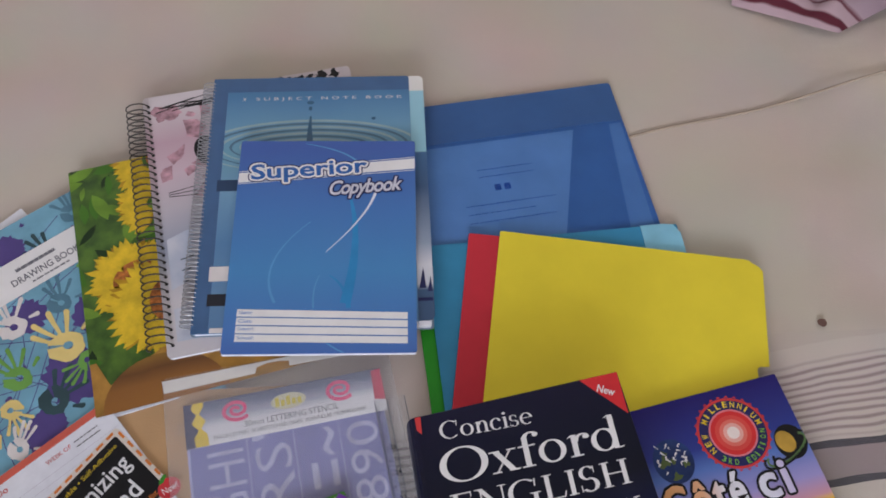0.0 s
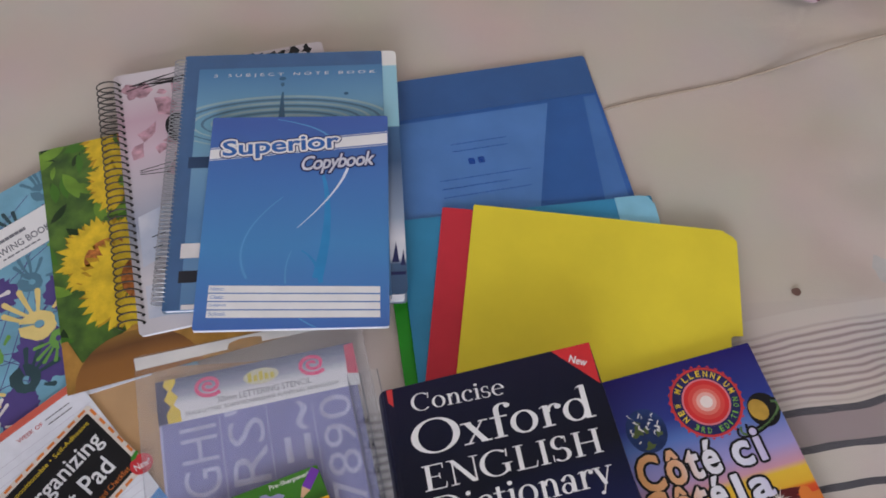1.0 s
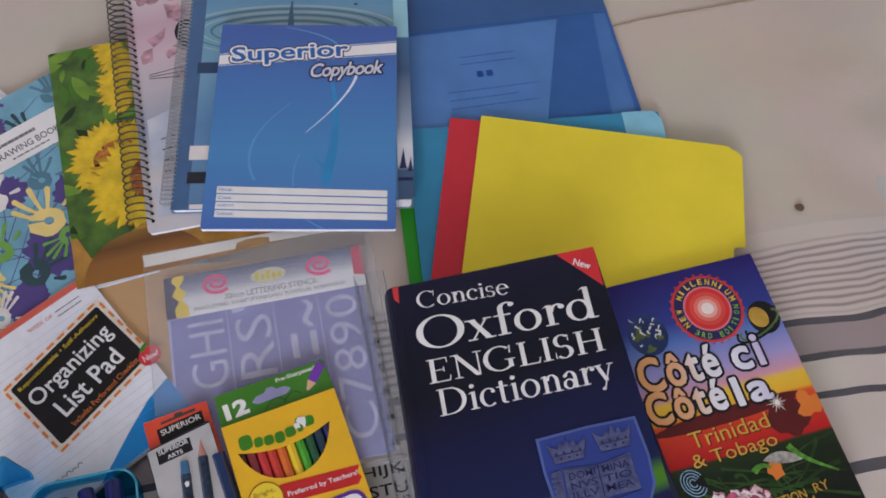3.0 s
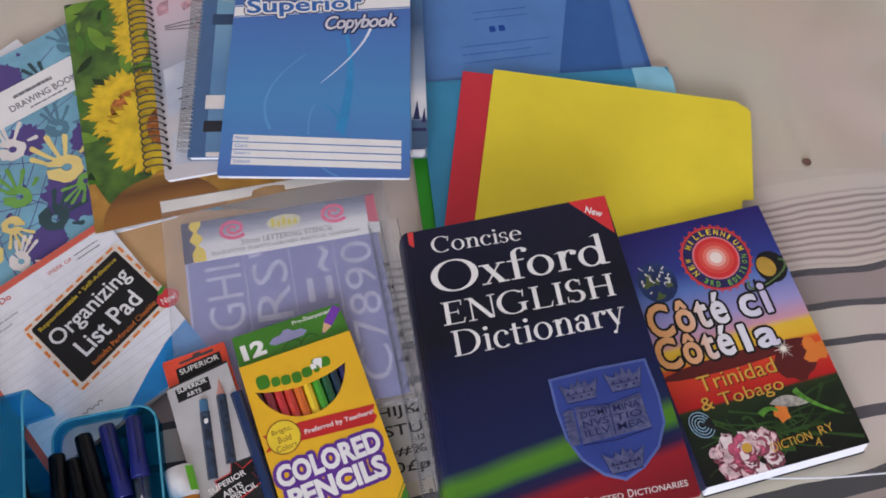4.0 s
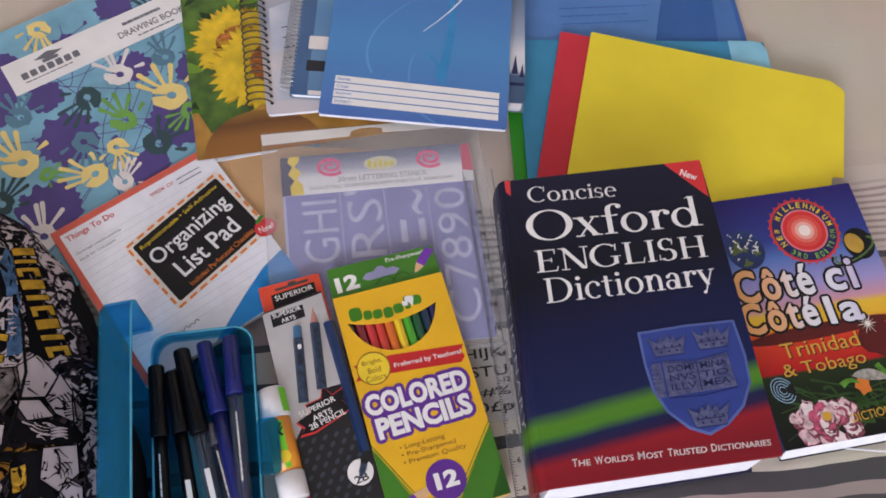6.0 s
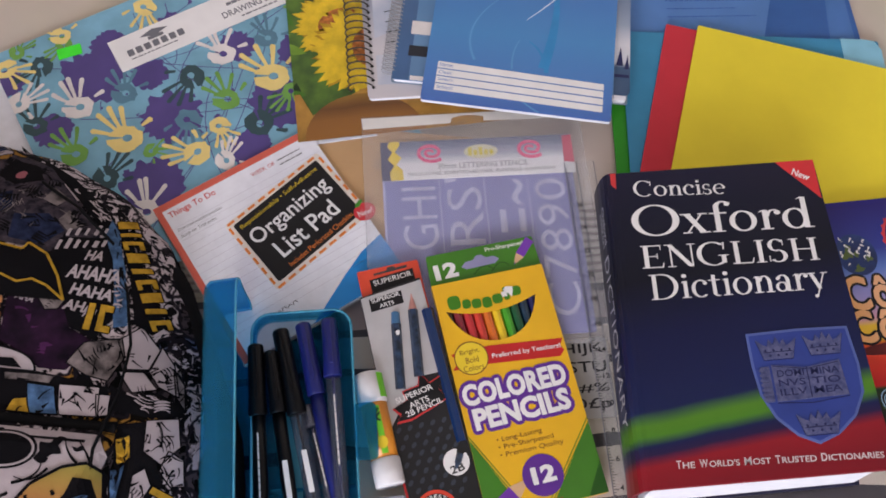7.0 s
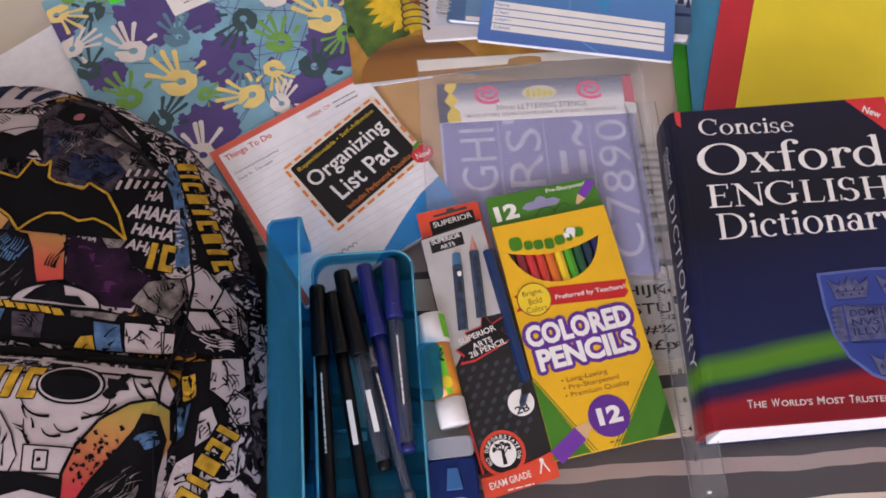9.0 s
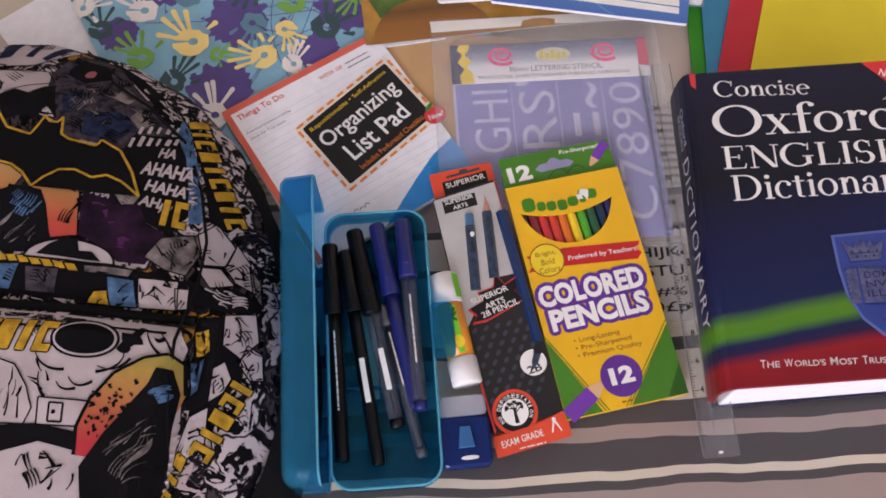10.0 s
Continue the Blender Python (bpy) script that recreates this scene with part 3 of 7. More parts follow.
part("cover", slab(0, 0.6, 200, 240, 1.9, 2.3, 1, 0.1), mat("leafy_print", (0.10, 0.20, 0.02), 0.35, rgb2=(0.02, 0.06, 0.01), vscale=55, coat=0.25), sun)
rs = random.Random(21)
for name, material, z, count in (("dark_foliage", mat("dark_leaf", (0.012, 0.035, 0.008), 0.4), 2.36, 26), ("mid_foliage", mat("mid_leaf", (0.055, 0.16, 0.012), 0.4), 2.40, 34), ("light_foliage", mat("light_leaf", (0.16, 0.30, 0.03), 0.4, var=0.2), 2.44, 24)):
    leaves = []
    for _ in range(count):
        x, y, a, ln = rs.uniform(0, 110), rs.uniform(40, 240), rs.uniform(0, 6.28), rs.uniform(14, 34)
        p1 = (x + ln * math.cos(a), y + ln * math.sin(a))
        w = ln * rs.uniform(0.2, 0.34)
        mid = ((x + p1[0]) / 2, (y + p1[1]) / 2)
        n = (-math.sin(a) * w, math.cos(a) * w)
        leaves.append(arc((x, y), (mid[0] + n[0] * 1.5, mid[1] + n[1] * 1.5), p1, 6) + arc(p1, (mid[0] - n[0], mid[1] - n[1]), (x, y), 6)[1:-1])
    ink(sun, name, leaves, z, material, SB)


def petals(cx, cy, r0, r1, n, a0, a1):
    out = []
    for i in range(n):
        a = radians(a0 + (a1 - a0) * (i + rs.uniform(-0.3, 0.3)) / n)
        ln, w = r1 * rs.uniform(0.82, 1.05), (r1 - r0) * 0.13
        p0, p1 = (cx + r0 * math.cos(a), cy + r0 * math.sin(a)), (cx + ln * math.cos(a + 0.08), cy + ln * math.sin(a + 0.08))
        m, nn = ((p0[0] + p1[0]) / 2, (p0[1] + p1[1]) / 2), (-math.sin(a) * w * 2, math.cos(a) * w * 2)
        out.append(arc(p0, (m[0] + nn[0], m[1] + nn[1]), p1, 5) + arc(p1, (m[0] - nn[0], m[1] - nn[1]), p0, 5)[1:-1])
    return out


PETAL = mat("petal_print", (0.72, 0.50, 0.02), 0.4, var=0.15, vscale=90)
PETAL_DEEP = mat("petal_shade_print", (0.50, 0.29, 0.012), 0.4, var=0.25, vscale=90)
DISC = mat("flower_disc_print", (0.46, 0.15, 0.03), 0.45, var=0.35, vscale=240)
for cx, cy, r0, r1, a0, a1, z in ((78, 236, 12, 46, 130, 290, 2.5), (70, 188, 6, 36, 110, 250, 2.5), (44, 116, 12, 42, 0, 360, 2.54), (68, 86, 15, 54, 95, 290, 2.64)):
    n = int((a1 - a0) / 9)
    ink(sun, "petal_ring", petals(cx, cy, r0, r1 * 0.94, n, a0 + 4, a1 + 4), z, PETAL_DEEP, SB, "deeper yellow printed petals")
    ink(sun, "petal_ring", petals(cx, cy, r0, r1, n, a0, a1), z + 0.05, PETAL, SB, "yellow printed petals")
for q, z in ((ellipse(44, 118, 19, 14, 25), 2.62), (ellipse(70, 88, 17, 21, 0), 2.74), (ellipse(82, 236, 13, 12), 2.6)):
    ink(sun, "flower_disc", [q], z, DISC, SB, "orange brown printed flower disc")
ink(sun, "field_strip", [[(0, 0), (200, 0), (200, 50), (96, 46), (58, 46), (14, 24), (5, 46), (0, 46)]], 2.76, mat("ochre_print", (0.40, 0.21, 0.04), 0.4, var=0.25), SB)
ink(sun, "brown_dome", [ellipse(56, -2, 50, 43, -8, 36)], 2.80, gradient("brown_disc_print", [(0.05, (0.30, 0.13, 0.03)), (0.5, (0.25, 0.11, 0.028)), (0.75, (0.14, 0.06, 0.02)), (1, (0.26, 0.14, 0.03))], 1, 0.047, 0.45, 0.1, 0.3), SB, "brown printed flower dome")

# ---- spiral notebooks and copybook ----


def spiral(parent, x, y0, y1, n, r, z, material, wire=0.5, lean=0.0):
    """Each turn of wire is a ring of its own through a punched hole."""
    for i in range(n):
        y = y0 + (y1 - y0) * (i + 0.5) / n
        pts = [(x + r * 1.25 * math.cos(a) - r * 0.5, y + lean * math.sin(a / 2) + 0.25 * (y1 - y0) / n * math.sin(a), z + r * 0.62 * math.sin(a)) for a in (2 * math.pi * k / 14 for k in range(15))]
        part("wire_ring", tube(pts, wire, 5), material, parent, smooth=True)


pink = thing("spiral_notebook", "spiral notebook with a pink and grey sketched street picture", "notebook", -0.2001, 0.2716, 0.0068, 13.7)
part("back_cover", slab(0, 0, 200, 273, 0, 0.7, 4, 0.1), BLACK, pink)
part("page_block", slab(2, 1, 199, 272, 0.75, 4.6, 3, 0.1), PAPER, pink)
PB = (1, 0.5, 200, 273)
part("cover", slab(1, 0.5, 200, 273, 4.7, 5.3, 4, 0.15), gradient("pink_grey_print", [(0, (0.55, 0.52, 0.54)), (0.25, (0.60, 0.57, 0.59)), (0.45, (0.30, 0.33, 0.42)), (0.58, (0.50, 0.46, 0.50)), (0.72, (0.60, 0.47, 0.53)), (0.86, (0.52, 0.36, 0.42)), (1, (0.62, 0.56, 0.58))], 1, 0.273, 0.4, 0.15, 0.12), pink)
rk = random.Random(5)
ROSE = mat("rose_print", (0.52, 0.30, 0.35), 0.45, var=0.3, vscale=120)
for k in range(14):
    ink(pink, "pink_block", [splat(rk.uniform(14, 60), rk.uniform(150, 255), rk.uniform(4, 11), rk, 6, 0.5)], 5.34 + 0.004 * k, ROSE, PB)
for i in range(16):
    ink(pink, "sketch_line", [stroke([(12 + 3 * i, 262 - rk.uniform(0, 10)), (40 + 9 * i, 258 + rk.uniform(-8, 12))], 1.2, 0.6)], 5.40 + 0.002 * i, BLACK, PB)
ink(pink, "dark_lens", [ellipse(56, 200, 13, 18, 15, 24)], 5.44, BLACK, PB)
for i in range(3):
    ink(pink, "sketch_line", [stroke([(16, 160 - 2 * i), (60, 166 - 7 * i)], 0.8)], 5.44, BLACK, PB)
for i in range(4):
    ink(pink, "sketch_line", [stroke([(20, 90 - 11 * i), (50, 96 - 12 * i)], 1.0, 0.4)], 5.44, BLACK, PB)
for i in range(8):
    ink(pink, "ink_blot", [splat(100 + 12 * i, 266, 6, rk, 9, 0.6)], 5.45, BLACK, PB)
for k, poly in enumerate(([(10, 14), (196, 14), (196, 62), (10, 44)], [(10, 62), (60, 84), (60, 130), (10, 112)])):
    ink(pink, "pale_wash", [poly], 5.36 + 0.01 * k, mat("pale_wash_print", (0.62, 0.62, 0.66), 0.45, rgb2=(0.36, 0.42, 0.54), vscale=26), PB)
ink(pink, "grey_lens", [ellipse(58, 199, 8, 12, 15, 20)], 5.5, INK_GREY, PB)
ink(pink, "holes", [ellipse(6.2, 8 + 257 * (i + 0.5) / 36, 1.5, 1.5, 0, 10) for i in range(36)], 5.5, BLACK, PB)
spiral(pink, 0.0, 8, 265, 36, 8.6, 4.2, WIRE, 0.72, 1.5)

note = thing("subject_notebook", "blue three subject spiral notebook with a water drop cover", "notebook", -0.1878, 0.2911, 0.0126, 3.0)
part("back_cover", slab(4, 0, 203, 267, 0, 0.7, 3, 0.1), mat("back_blue", (0.20, 0.26, 0.33), 0.4), note)
part("page_block", slab(6, 1, 201, 266, 0.75, 4.6, 3, 0.1), PAPER, note)
part("divider", slab(7, 6, 204, 267, 4.65, 4.85, 5, 0.05), gradient("divider_print", [(0, (0.05, 0.09, 0.17)), (0.13, (0.06, 0.11, 0.20)), (0.15, (0.62, 0.64, 0.68)), (0.22, (0.66, 0.66, 0.70)), (0.30, (0.30, 0.36, 0.46)), (0.52, (0.05, 0.10, 0.20)), (0.66, (0.06, 0.14, 0.28)), (0.662, (0.30, 0.55, 0.64)), (0.93, (0.32, 0.56, 0.66)), (0.932, (0.75, 0.73, 0.68)), (1, (0.76, 0.74, 0.70))], 1, 0.267, 0.4, 0.1), note, "card divider with a pale blue edge")
NB = (5, 0, 190, 267)
part("cover", slab(5, 0, 190.5, 267, 4.9, 5.5, 3, 0.15), gradient("water_print", [(0, (0.10, 0.20, 0.36)), (0.18, (0.13, 0.25, 0.42)), (0.35, (0.10, 0.22, 0.40)), (0.55, (0.18, 0.34, 0.50)), (0.70, (0.16, 0.34, 0.44)), (0.80, (0.16, 0.33, 0.48)), (0.93, (0.09, 0.22, 0.40)), (1, (0.06, 0.17, 0.33))], 1, 0.267, 0.34, 0.12, 0.06), note)
ink(note, "top_strip", [[(5, 250), (190, 250), (190, 266.5), (5, 266.5)], [(5, 0.5), (19, 0.5), (19, 250), (5, 250)]], 5.56, mat("deep_blue_print", (0.05, 0.12, 0.26), 0.35, coat=0.3), NB)
RIPPLE_L, RIPPLE_D = mat("pale_ripple", (0.30, 0.43, 0.46), 0.3, coat=0.3), mat("deep_ripple", (0.085, 0.18, 0.26), 0.3, coat=0.3)
for k in range(7):
    a, b = 100 - 9 * k, 30 - 3.6 * k
    e0, e1 = ellipse(97, 186, a, b, 0, 40), ellipse(97, 185.4, a - 2.6, b - 2.0, 0, 40)
    for half_ring in (range(0, 21), range(20, 41)):
        ids = [i % 40 for i in half_ring]
        ink(note, "ripple", [[e0[i] for i in ids] + [e1[i] for i in reversed(ids)]], 5.6 + 0.02 * (k % 2), RIPPLE_L if k % 2 == 0 else RIPPLE_D, (19, 0, 190, 249))
DROP = mat("drop_print", (0.05, 0.13, 0.22), 0.25, coat=0.4)
for q in (stroke(arc((97, 190), (96.5, 205), (97.5, 220), 6), 6, 1.6), ellipse(97, 229, 1.8, 2.6, 0, 12), ellipse(97, 236, 3.4, 2.2, 0, 12), ellipse(156, 216, 2.2, 1.8, 0, 10)):
    ink(note, "water_drop", [q], 5.68, DROP, NB)
lettering(note, "3 SUBJECT NOTE BOOK", 33, 238.5, 151, 4.6, 5.7, OFF_WHITE, space=1.6)
for q, material in (((16, 138, 40, 150), mat("deep_panel_print", (0.025, 0.055, 0.12), 0.35)), ((16, 25, 36, 36), mat("dark_panel_print", (0.02, 0.022, 0.03), 0.4)), ((16, 48, 38, 62), OFF_WHITE), ((20, 0.6, 190, 5), OFF_WHITE)):
    ink(note, "picture_panel", [outline(*q, 0.5)], 5.7, material, NB)
ink(note, "sail_shape", [[(192, 36), (198, 36), (196, 56)], [(199, 33), (203, 33), (202, 48)], [(190, 24), (203, 24), (203, 27), (190, 27)]], 5.2, INK_NAVY)
spiral(note, 4.0, 6, 262, 62, 5.0, 3.6, STEEL, 0.5, 0.6)

copybook = thing("copybook", "thin blue school copybook with a white name panel", "book", -0.1559, 0.2733, 0.0186, 1.4, rx=1.1)
part("page_block", slab(0.6, -0.6, 156.4, 206, 0, 2.4, 1.5, 0.1), PAPER, copybook)
part("cover", slab(0, 0, 157, 207, 2.45, 2.85, 2.5, 0.1), gradient("royal_blue_print", [(0, (0.065, 0.135, 0.41)), (0.12, (0.075, 0.18, 0.46)), (0.4, (0.07, 0.235, 0.50)), (0.7, (0.065, 0.18, 0.46)), (1, (0.06, 0.12, 0.38))], 1, 0.207, 0.38, 0.2, 0.08), copybook)
ZC = 2.95
CB = (0, 0, 157, 207)
SWOOSH, SWOOSH2 = mat("white_swoosh", (0.66, 0.72, 0.80), 0.4), mat("pale_swoosh", (0.10, 0.30, 0.56), 0.4)
ink(copybook, "swoosh", [stroke(arc((122, 153), (116, 128), (80, 92), 16), 2.6, 0.5)], ZC, SWOOSH, CB)
for q in (stroke(arc((66, 122), (20, 82), (40, 45), 16), 0.6, 2.2), stroke(arc((58, 204), (100, 196), (108, 180), 14), 0.8, 2.0), stroke(arc((76, 70), (70, 58), (72, 40), 10), 0.8, 1.6), stroke(arc((84, 9), (92, 3), (98, 0.5), 6), 1.2)):
    ink(copybook, "swoosh", [q], ZC, SWOOSH2, CB)
ink(copybook, "swoosh", [stroke(arc((98, 152), (112, 110), (98, 44), 16), 2, 9), stroke(arc((84, 70), (98, 62), (101, 40), 10), 1, 4)], ZC - 0.03, mat("teal_swoosh", (0.035, 0.24, 0.52), 0.4), CB)
ink(copybook, "title_band", [[(0.5, 162), (156.5, 177), (156.5, 188), (0.5, 172)]], ZC, WHITE, CB)
ink(copybook, "band_rule", [stroke([(0.5, 160.8), (156.5, 175.4)], 0.6), stroke([(0.5, 173.4), (156.5, 189.4)], 0.6)], ZC, WHITE, CB)
halo(copybook, "letter_shadow", "Superior", 12, 160, 103, 21, ZC + 0.08, 3.0, INK_NAVY, 4.5, 0.02)
halo(copybook, "letter_edge", "Superior", 12, 160, 103, 21, ZC + 0.16, 1.9, WHITE, 4.5, 0.02)
lettering(copybook, "Superior", 12, 160, 103, 21, ZC + 0.24, mat("title_blue", (0.03, 0.12, 0.38), 0.4), 4.5, 0.022)
outlined(copybook, "Copybook", 82, 144.0, 65, 19.5, ZC + 0.26, mat("silver_print", (0.60, 0.60, 0.66), 0.4), INK_NAVY, 1.5, 0.02, 5.0, 0.35, 0.9)
for i in range(4):
    ink(copybook, "name_line", [[(10, 11 + 7.4 * i - 0.2), (149.5, 8 + 7.2 * i), (149.5, 14 + 7.2 * i), (10.4, 17.2 + 7.4 * i)]], ZC, WHITE, CB, "white writing line")
for i, w in enumerate(("School:", "Subject:", "Class:", "Name:")):
    lettering(copybook, w, 12, 12.4 + 7.4 * i, 13.5 if i < 2 else 11, 3.4, ZC + 0.1, INK_BLUE)

# ---- list pad ----
pad = thing("list_pad", "white ruled list pad with red edge and black title plate", "notepad", -0.2460, 0.0345, 0.0040, 42.2)
part("paper_block", slab(0, 0, 138, 150, 0, 3.4, 1.5, 0.1), PAPER, pad)
part("backing_card", slab(-1.2, -1.2, 139, 151.2, -0.5, 0.0, 2, 0.1), mat("pad_card", (0.45, 0.40, 0.36), 0.7), pad)
ZP = 3.5
PBX = (0, 0, 138, 150)
PAD_RED = mat("coral_red_print", (0.60, 0.12, 0.08), 0.5)
ink(pad, "top_edge", [[(0, 144), (138, 144), (138, 150), (0, 150)]], ZP, PAD_RED, PBX, "coral red printed edge")
ink(pad, "side_edge", [[(0, 0), (5, 0), (5, 144), (0, 144)]], ZP, PAD_RED, PBX, "coral red printed edge")
RULE = mat("rule_grey", (0.60, 0.58, 0.64), 0.6)
for i in range(17):
    ink(pad, "ruled_line", [stroke([(7, 126 - 6.4 * i), (136, 126 - 6.4 * i)], 0.35)], ZP, RULE, PBX)
lettering(pad, "Things To Do", 8, 134, 40, 7, ZP + 0.05, INK_RED, bold=0.01)
lettering(pad, "WEEK OF", 79, 134, 21, 3.4, ZP + 0.05, INK_RED)
for t, x, y, w in (("Download practice activities", 8, 121, 38), ("Study for Trial exam", 8, 115, 30)):
    lettering(pad, t, x, y, w, 3.6, ZP + 0.05, INK_GREY, shear=0.2)
ink(pad, "handwriting", bars(103, 136, 26, 2, 4.5, 1.0, rnd, 0.6), ZP + 0.05, INK_GREY, PBX)
for k in range(5):
    ink(pad, "handwriting", [stroke(arc((34 + 4.6 * k, 21), (36 + 4.6 * k, 26 - k % 2 * 2), (38 + 4.6 * k, 21.5), 6), 0.7)], ZP + 0.05, INK_GREY, PBX)
ink(pad, "blue_corner", [[(58, 0), (138, 0), (138, 36), (118, 31), (95, 20)]], ZP, mat("azure_print", (0.02, 0.24, 0.62), 0.4), PBX, "bright blue printed corner")
# title plate, turned a little against the pad
PLATE_T = radians(10)


def plate(x, y):
    x, y = x * 1.07, y * 1.07
    return (52.5 + x * math.cos(PLATE_T + 0.02) - y * math.sin(PLATE_T - 0.06), 43 + x * math.sin(PLATE_T + 0.02) + y * math.cos(PLATE_T - 0.06))


part("title_card", prism([plate(*p) for p in outline(-4.5, -4.5, 84.5, 61.5, 3)], ZP + 0.05, ZP + 0.25, 0.05), mat("cream_print", (0.74, 0.66, 0.58), 0.5), pad, "pale border round the title plate")
dashes = []
for i in range(9):
    for y in (-3.2, 59.6):
        dashes.append([plate(-3 + i * 9.6, y - 0.9), plate(3.2 + i * 9.6, y - 0.9), plate(3.2 + i * 9.6, y + 1.1), plate(-3 + i * 9.6, y + 1.1)])
for i in range(6):
    for x in (-3.2, 83.2):
        dashes.append([plate(x - 1, 1 + i * 10), plate(x + 1, 1 + i * 10), plate(x + 1, 7 + i * 10), plate(x - 1, 7 + i * 10)])
for d in dashes:
    ink(pad, "border_dash", [d], ZP + 0.32, INK_ORANGE)
ink(pad, "title_plate", [[plate(*p) for p in outline(0, 0, 80, 57, 2)]], ZP + 0.34, BLACK, label="black title plate")
part("lettering", words("Organizing", *plate(5, 28.5), 75, 18, ZP + 0.42, 11, 0.012), WHITE, pad)
part("lettering", words("List Pad", *plate(14, 11.5), 58, 15.5, ZP + 0.42, 11, 0.012), WHITE, pad)
part("lettering", words("Repositionable • Self-Adhesive", *plate(4, 49), 77, 4.8, ZP + 0.42, 11), INK_YELLOW, pad)
part("lettering", words("Includes Perforated Checklist", *plate(14, 2.6), 64, 4.4, ZP + 0.42, 11), INK_ORANGE, pad)
ink(pad, "apple_badge", [ellipse(138, 59, 8.8, 7.8, 0, 24)], ZP + 0.45, mat("apple_red", (0.55, 0.03, 0.04), 0.35, coat=0.3), label="red apple badge")
ink(pad, "apple_leaf", [ellipse(137.5, 67.6, 4.5, 1.7, 25, 12), stroke([(136.5, 65), (139.5, 70)], 1)], ZP + 0.5, INK_GREEN)
lettering(pad, "New!", 132, 56.5, 12, 5.4, ZP + 0.55, WHITE, rot=-8)

# ---- stencil pack, small stencil and rulers ----
LAVENDER = film_plastic("lavender_plastic", (0.27, 0.28, 0.60), 0.72, 0.35)
sten = thing("stencil_pack", "lavender lettering stencil in a clear sleeve with a printed header", "stencil", -0.1765, 0.2008, 0.0062, 12.7)
part("stencil_sheet", slab(2, -138, 156, 30, 0, 0.9, 2, 0.2), LAVENDER, sten, "lavender plastic stencil sheet")
CUT = mat("cut_letter_light", (0.42, 0.43, 0.63), 0.5, var=0.12, vscale=60)
for t, x, y, w, h in (("GHI", 44, -63, 55, 28), ("RS'", 80, -61, 60, 29), ("=~", 114, -52, 47, 21), ("C7890", 148, -124, 118, 25)):
    part("cut_lettering", words(t, x, y, w, h, 1.0, 90, -0.004), CUT, sten)
ink(sten, "cut_rule", [stroke([(x, -137), (x, -2)], 0.6) for x in (47, 83, 118)] + [stroke([(2.8, -137), (2.8, -2)], 2.0)], 0.98, mat("pale_lavender", (0.40, 0.41, 0.64), 0.5))
part("header_card", slab(1.5, -1.5, 158.5, 34.5, 1.1, 1.5, 1, 0.1), gradient("header_print", [(0, (0.78, 0.78, 0.80)), (0.38, (0.70, 0.70, 0.74)), (0.58, (0.34, 0.36, 0.46)), (0.85, (0.12, 0.14, 0.24)), (1, (0.07, 0.09, 0.18))], 1, 0.0345, 0.35, 0.2), sten, "grey and white printed header card")
HB = (1.5, -1.5, 158.5, 34.5)
ink(sten, "header_edge", [[(1, -1.5), (14, -1.5), (14, 34.5), (1, 34.5)]], 1.56, INK_NAVY, HB)
ink(sten, "zigzag", [[(9, -1.5), (19, -1.5), (18.5, 8), (14, 13), (18, 19), (13, 25), (17, 31), (17, 34.5), (9, 34.5), (7, 30), (11, 25), (7, 18), (12, 12), (8, 6)]], 1.62, INK_YELLOW, HB, "yellow zigzag stripe")
for cx in (42, 124):
    turns = [(cx + (1.2 + 0.0135 * a) * 1.15 * math.cos(radians(a)), 23 + (1.2 + 0.0135 * a) * 0.86 * math.sin(radians(a))) for a in range(0, 700, 25)]
    half_way = len(turns) // 2
    ink(sten, "spiral_mark", [stroke(turns[:half_way + 1], 2.2, 2.8), stroke(turns[half_way:], 2.8, 3.2)], 1.62, INK_PINK, HB, "pink printed spiral")
ink(sten, "corner_mark", [[(150, 9), (158.5, 7.5), (158.5, 34), (151, 33)]], 1.62, mat("crimson_print", (0.55, 0.03, 0.10), 0.4), HB)
ink(sten, "maker_badge", [ellipse(83, 22, 14, 6.6, 0, 24)], 1.62, mat("badge_pale", (0.60, 0.58, 0.40), 0.4), HB)
ink(sten, "maker_name", [outline(72.5 + i * 4.4, 18.5, 75.6 + i * 4.4, 26 if i in (0, 2) else 23.5, 0.8) for i in range(5)], 1.68, mat("badge_yellow", (0.62, 0.52, 0.05), 0.4), HB)
lettering(sten, "30mm LETTERING STENCIL", 47, 7.4, 74, 5.0, 1.66, INK_GREY)
lettering(sten, "TRACE-LETTRES  SCHRIFTSCHABLONEN  PLANTILLAS  NORMOGRAFI", 22, 2.0, 120, 3.0, 1.66, INK_GREY)
part("sleeve", slab(-13, -146, 168, 60, 1.8, 1.95, 2, 0.05), film_plastic("sleeve_film", (0.66, 0.66, 0.68), 0.13, 0.1, 0.4), sten, "clear plastic sleeve").visible_shadow = False
part("hanging_strip", prism([(-12, 47.5), (60, 50), (62, 55), (70, 57), (80, 57), (88, 55.5), (88, 51), (150, 51), (150, 60), (-13, 58)], 2.0, 2.2, 0.05), mat("white_strip", (0.70, 0.68, 0.64), 0.4), sten, "white hanging strip with a punched slot")
for x in (-12.6, 167.6):
    part("sleeve_weld", tube([(x, -145, 2.0), (x, 59, 2.0)], 0.5, 5), CLEAR, sten)

small = thing("small_stencil", "clear plastic stencil with small black alphabet letters", "stencil", -0.1741, 0.2039, 0.0008, 12.7)
part("stencil_sheet", slab(90, -204, 160, -143, 0, 0.8, 3, 0.2), film_plastic("smoky_clear", (0.62, 0.60, 0.58), 0.45, 0.25), small)
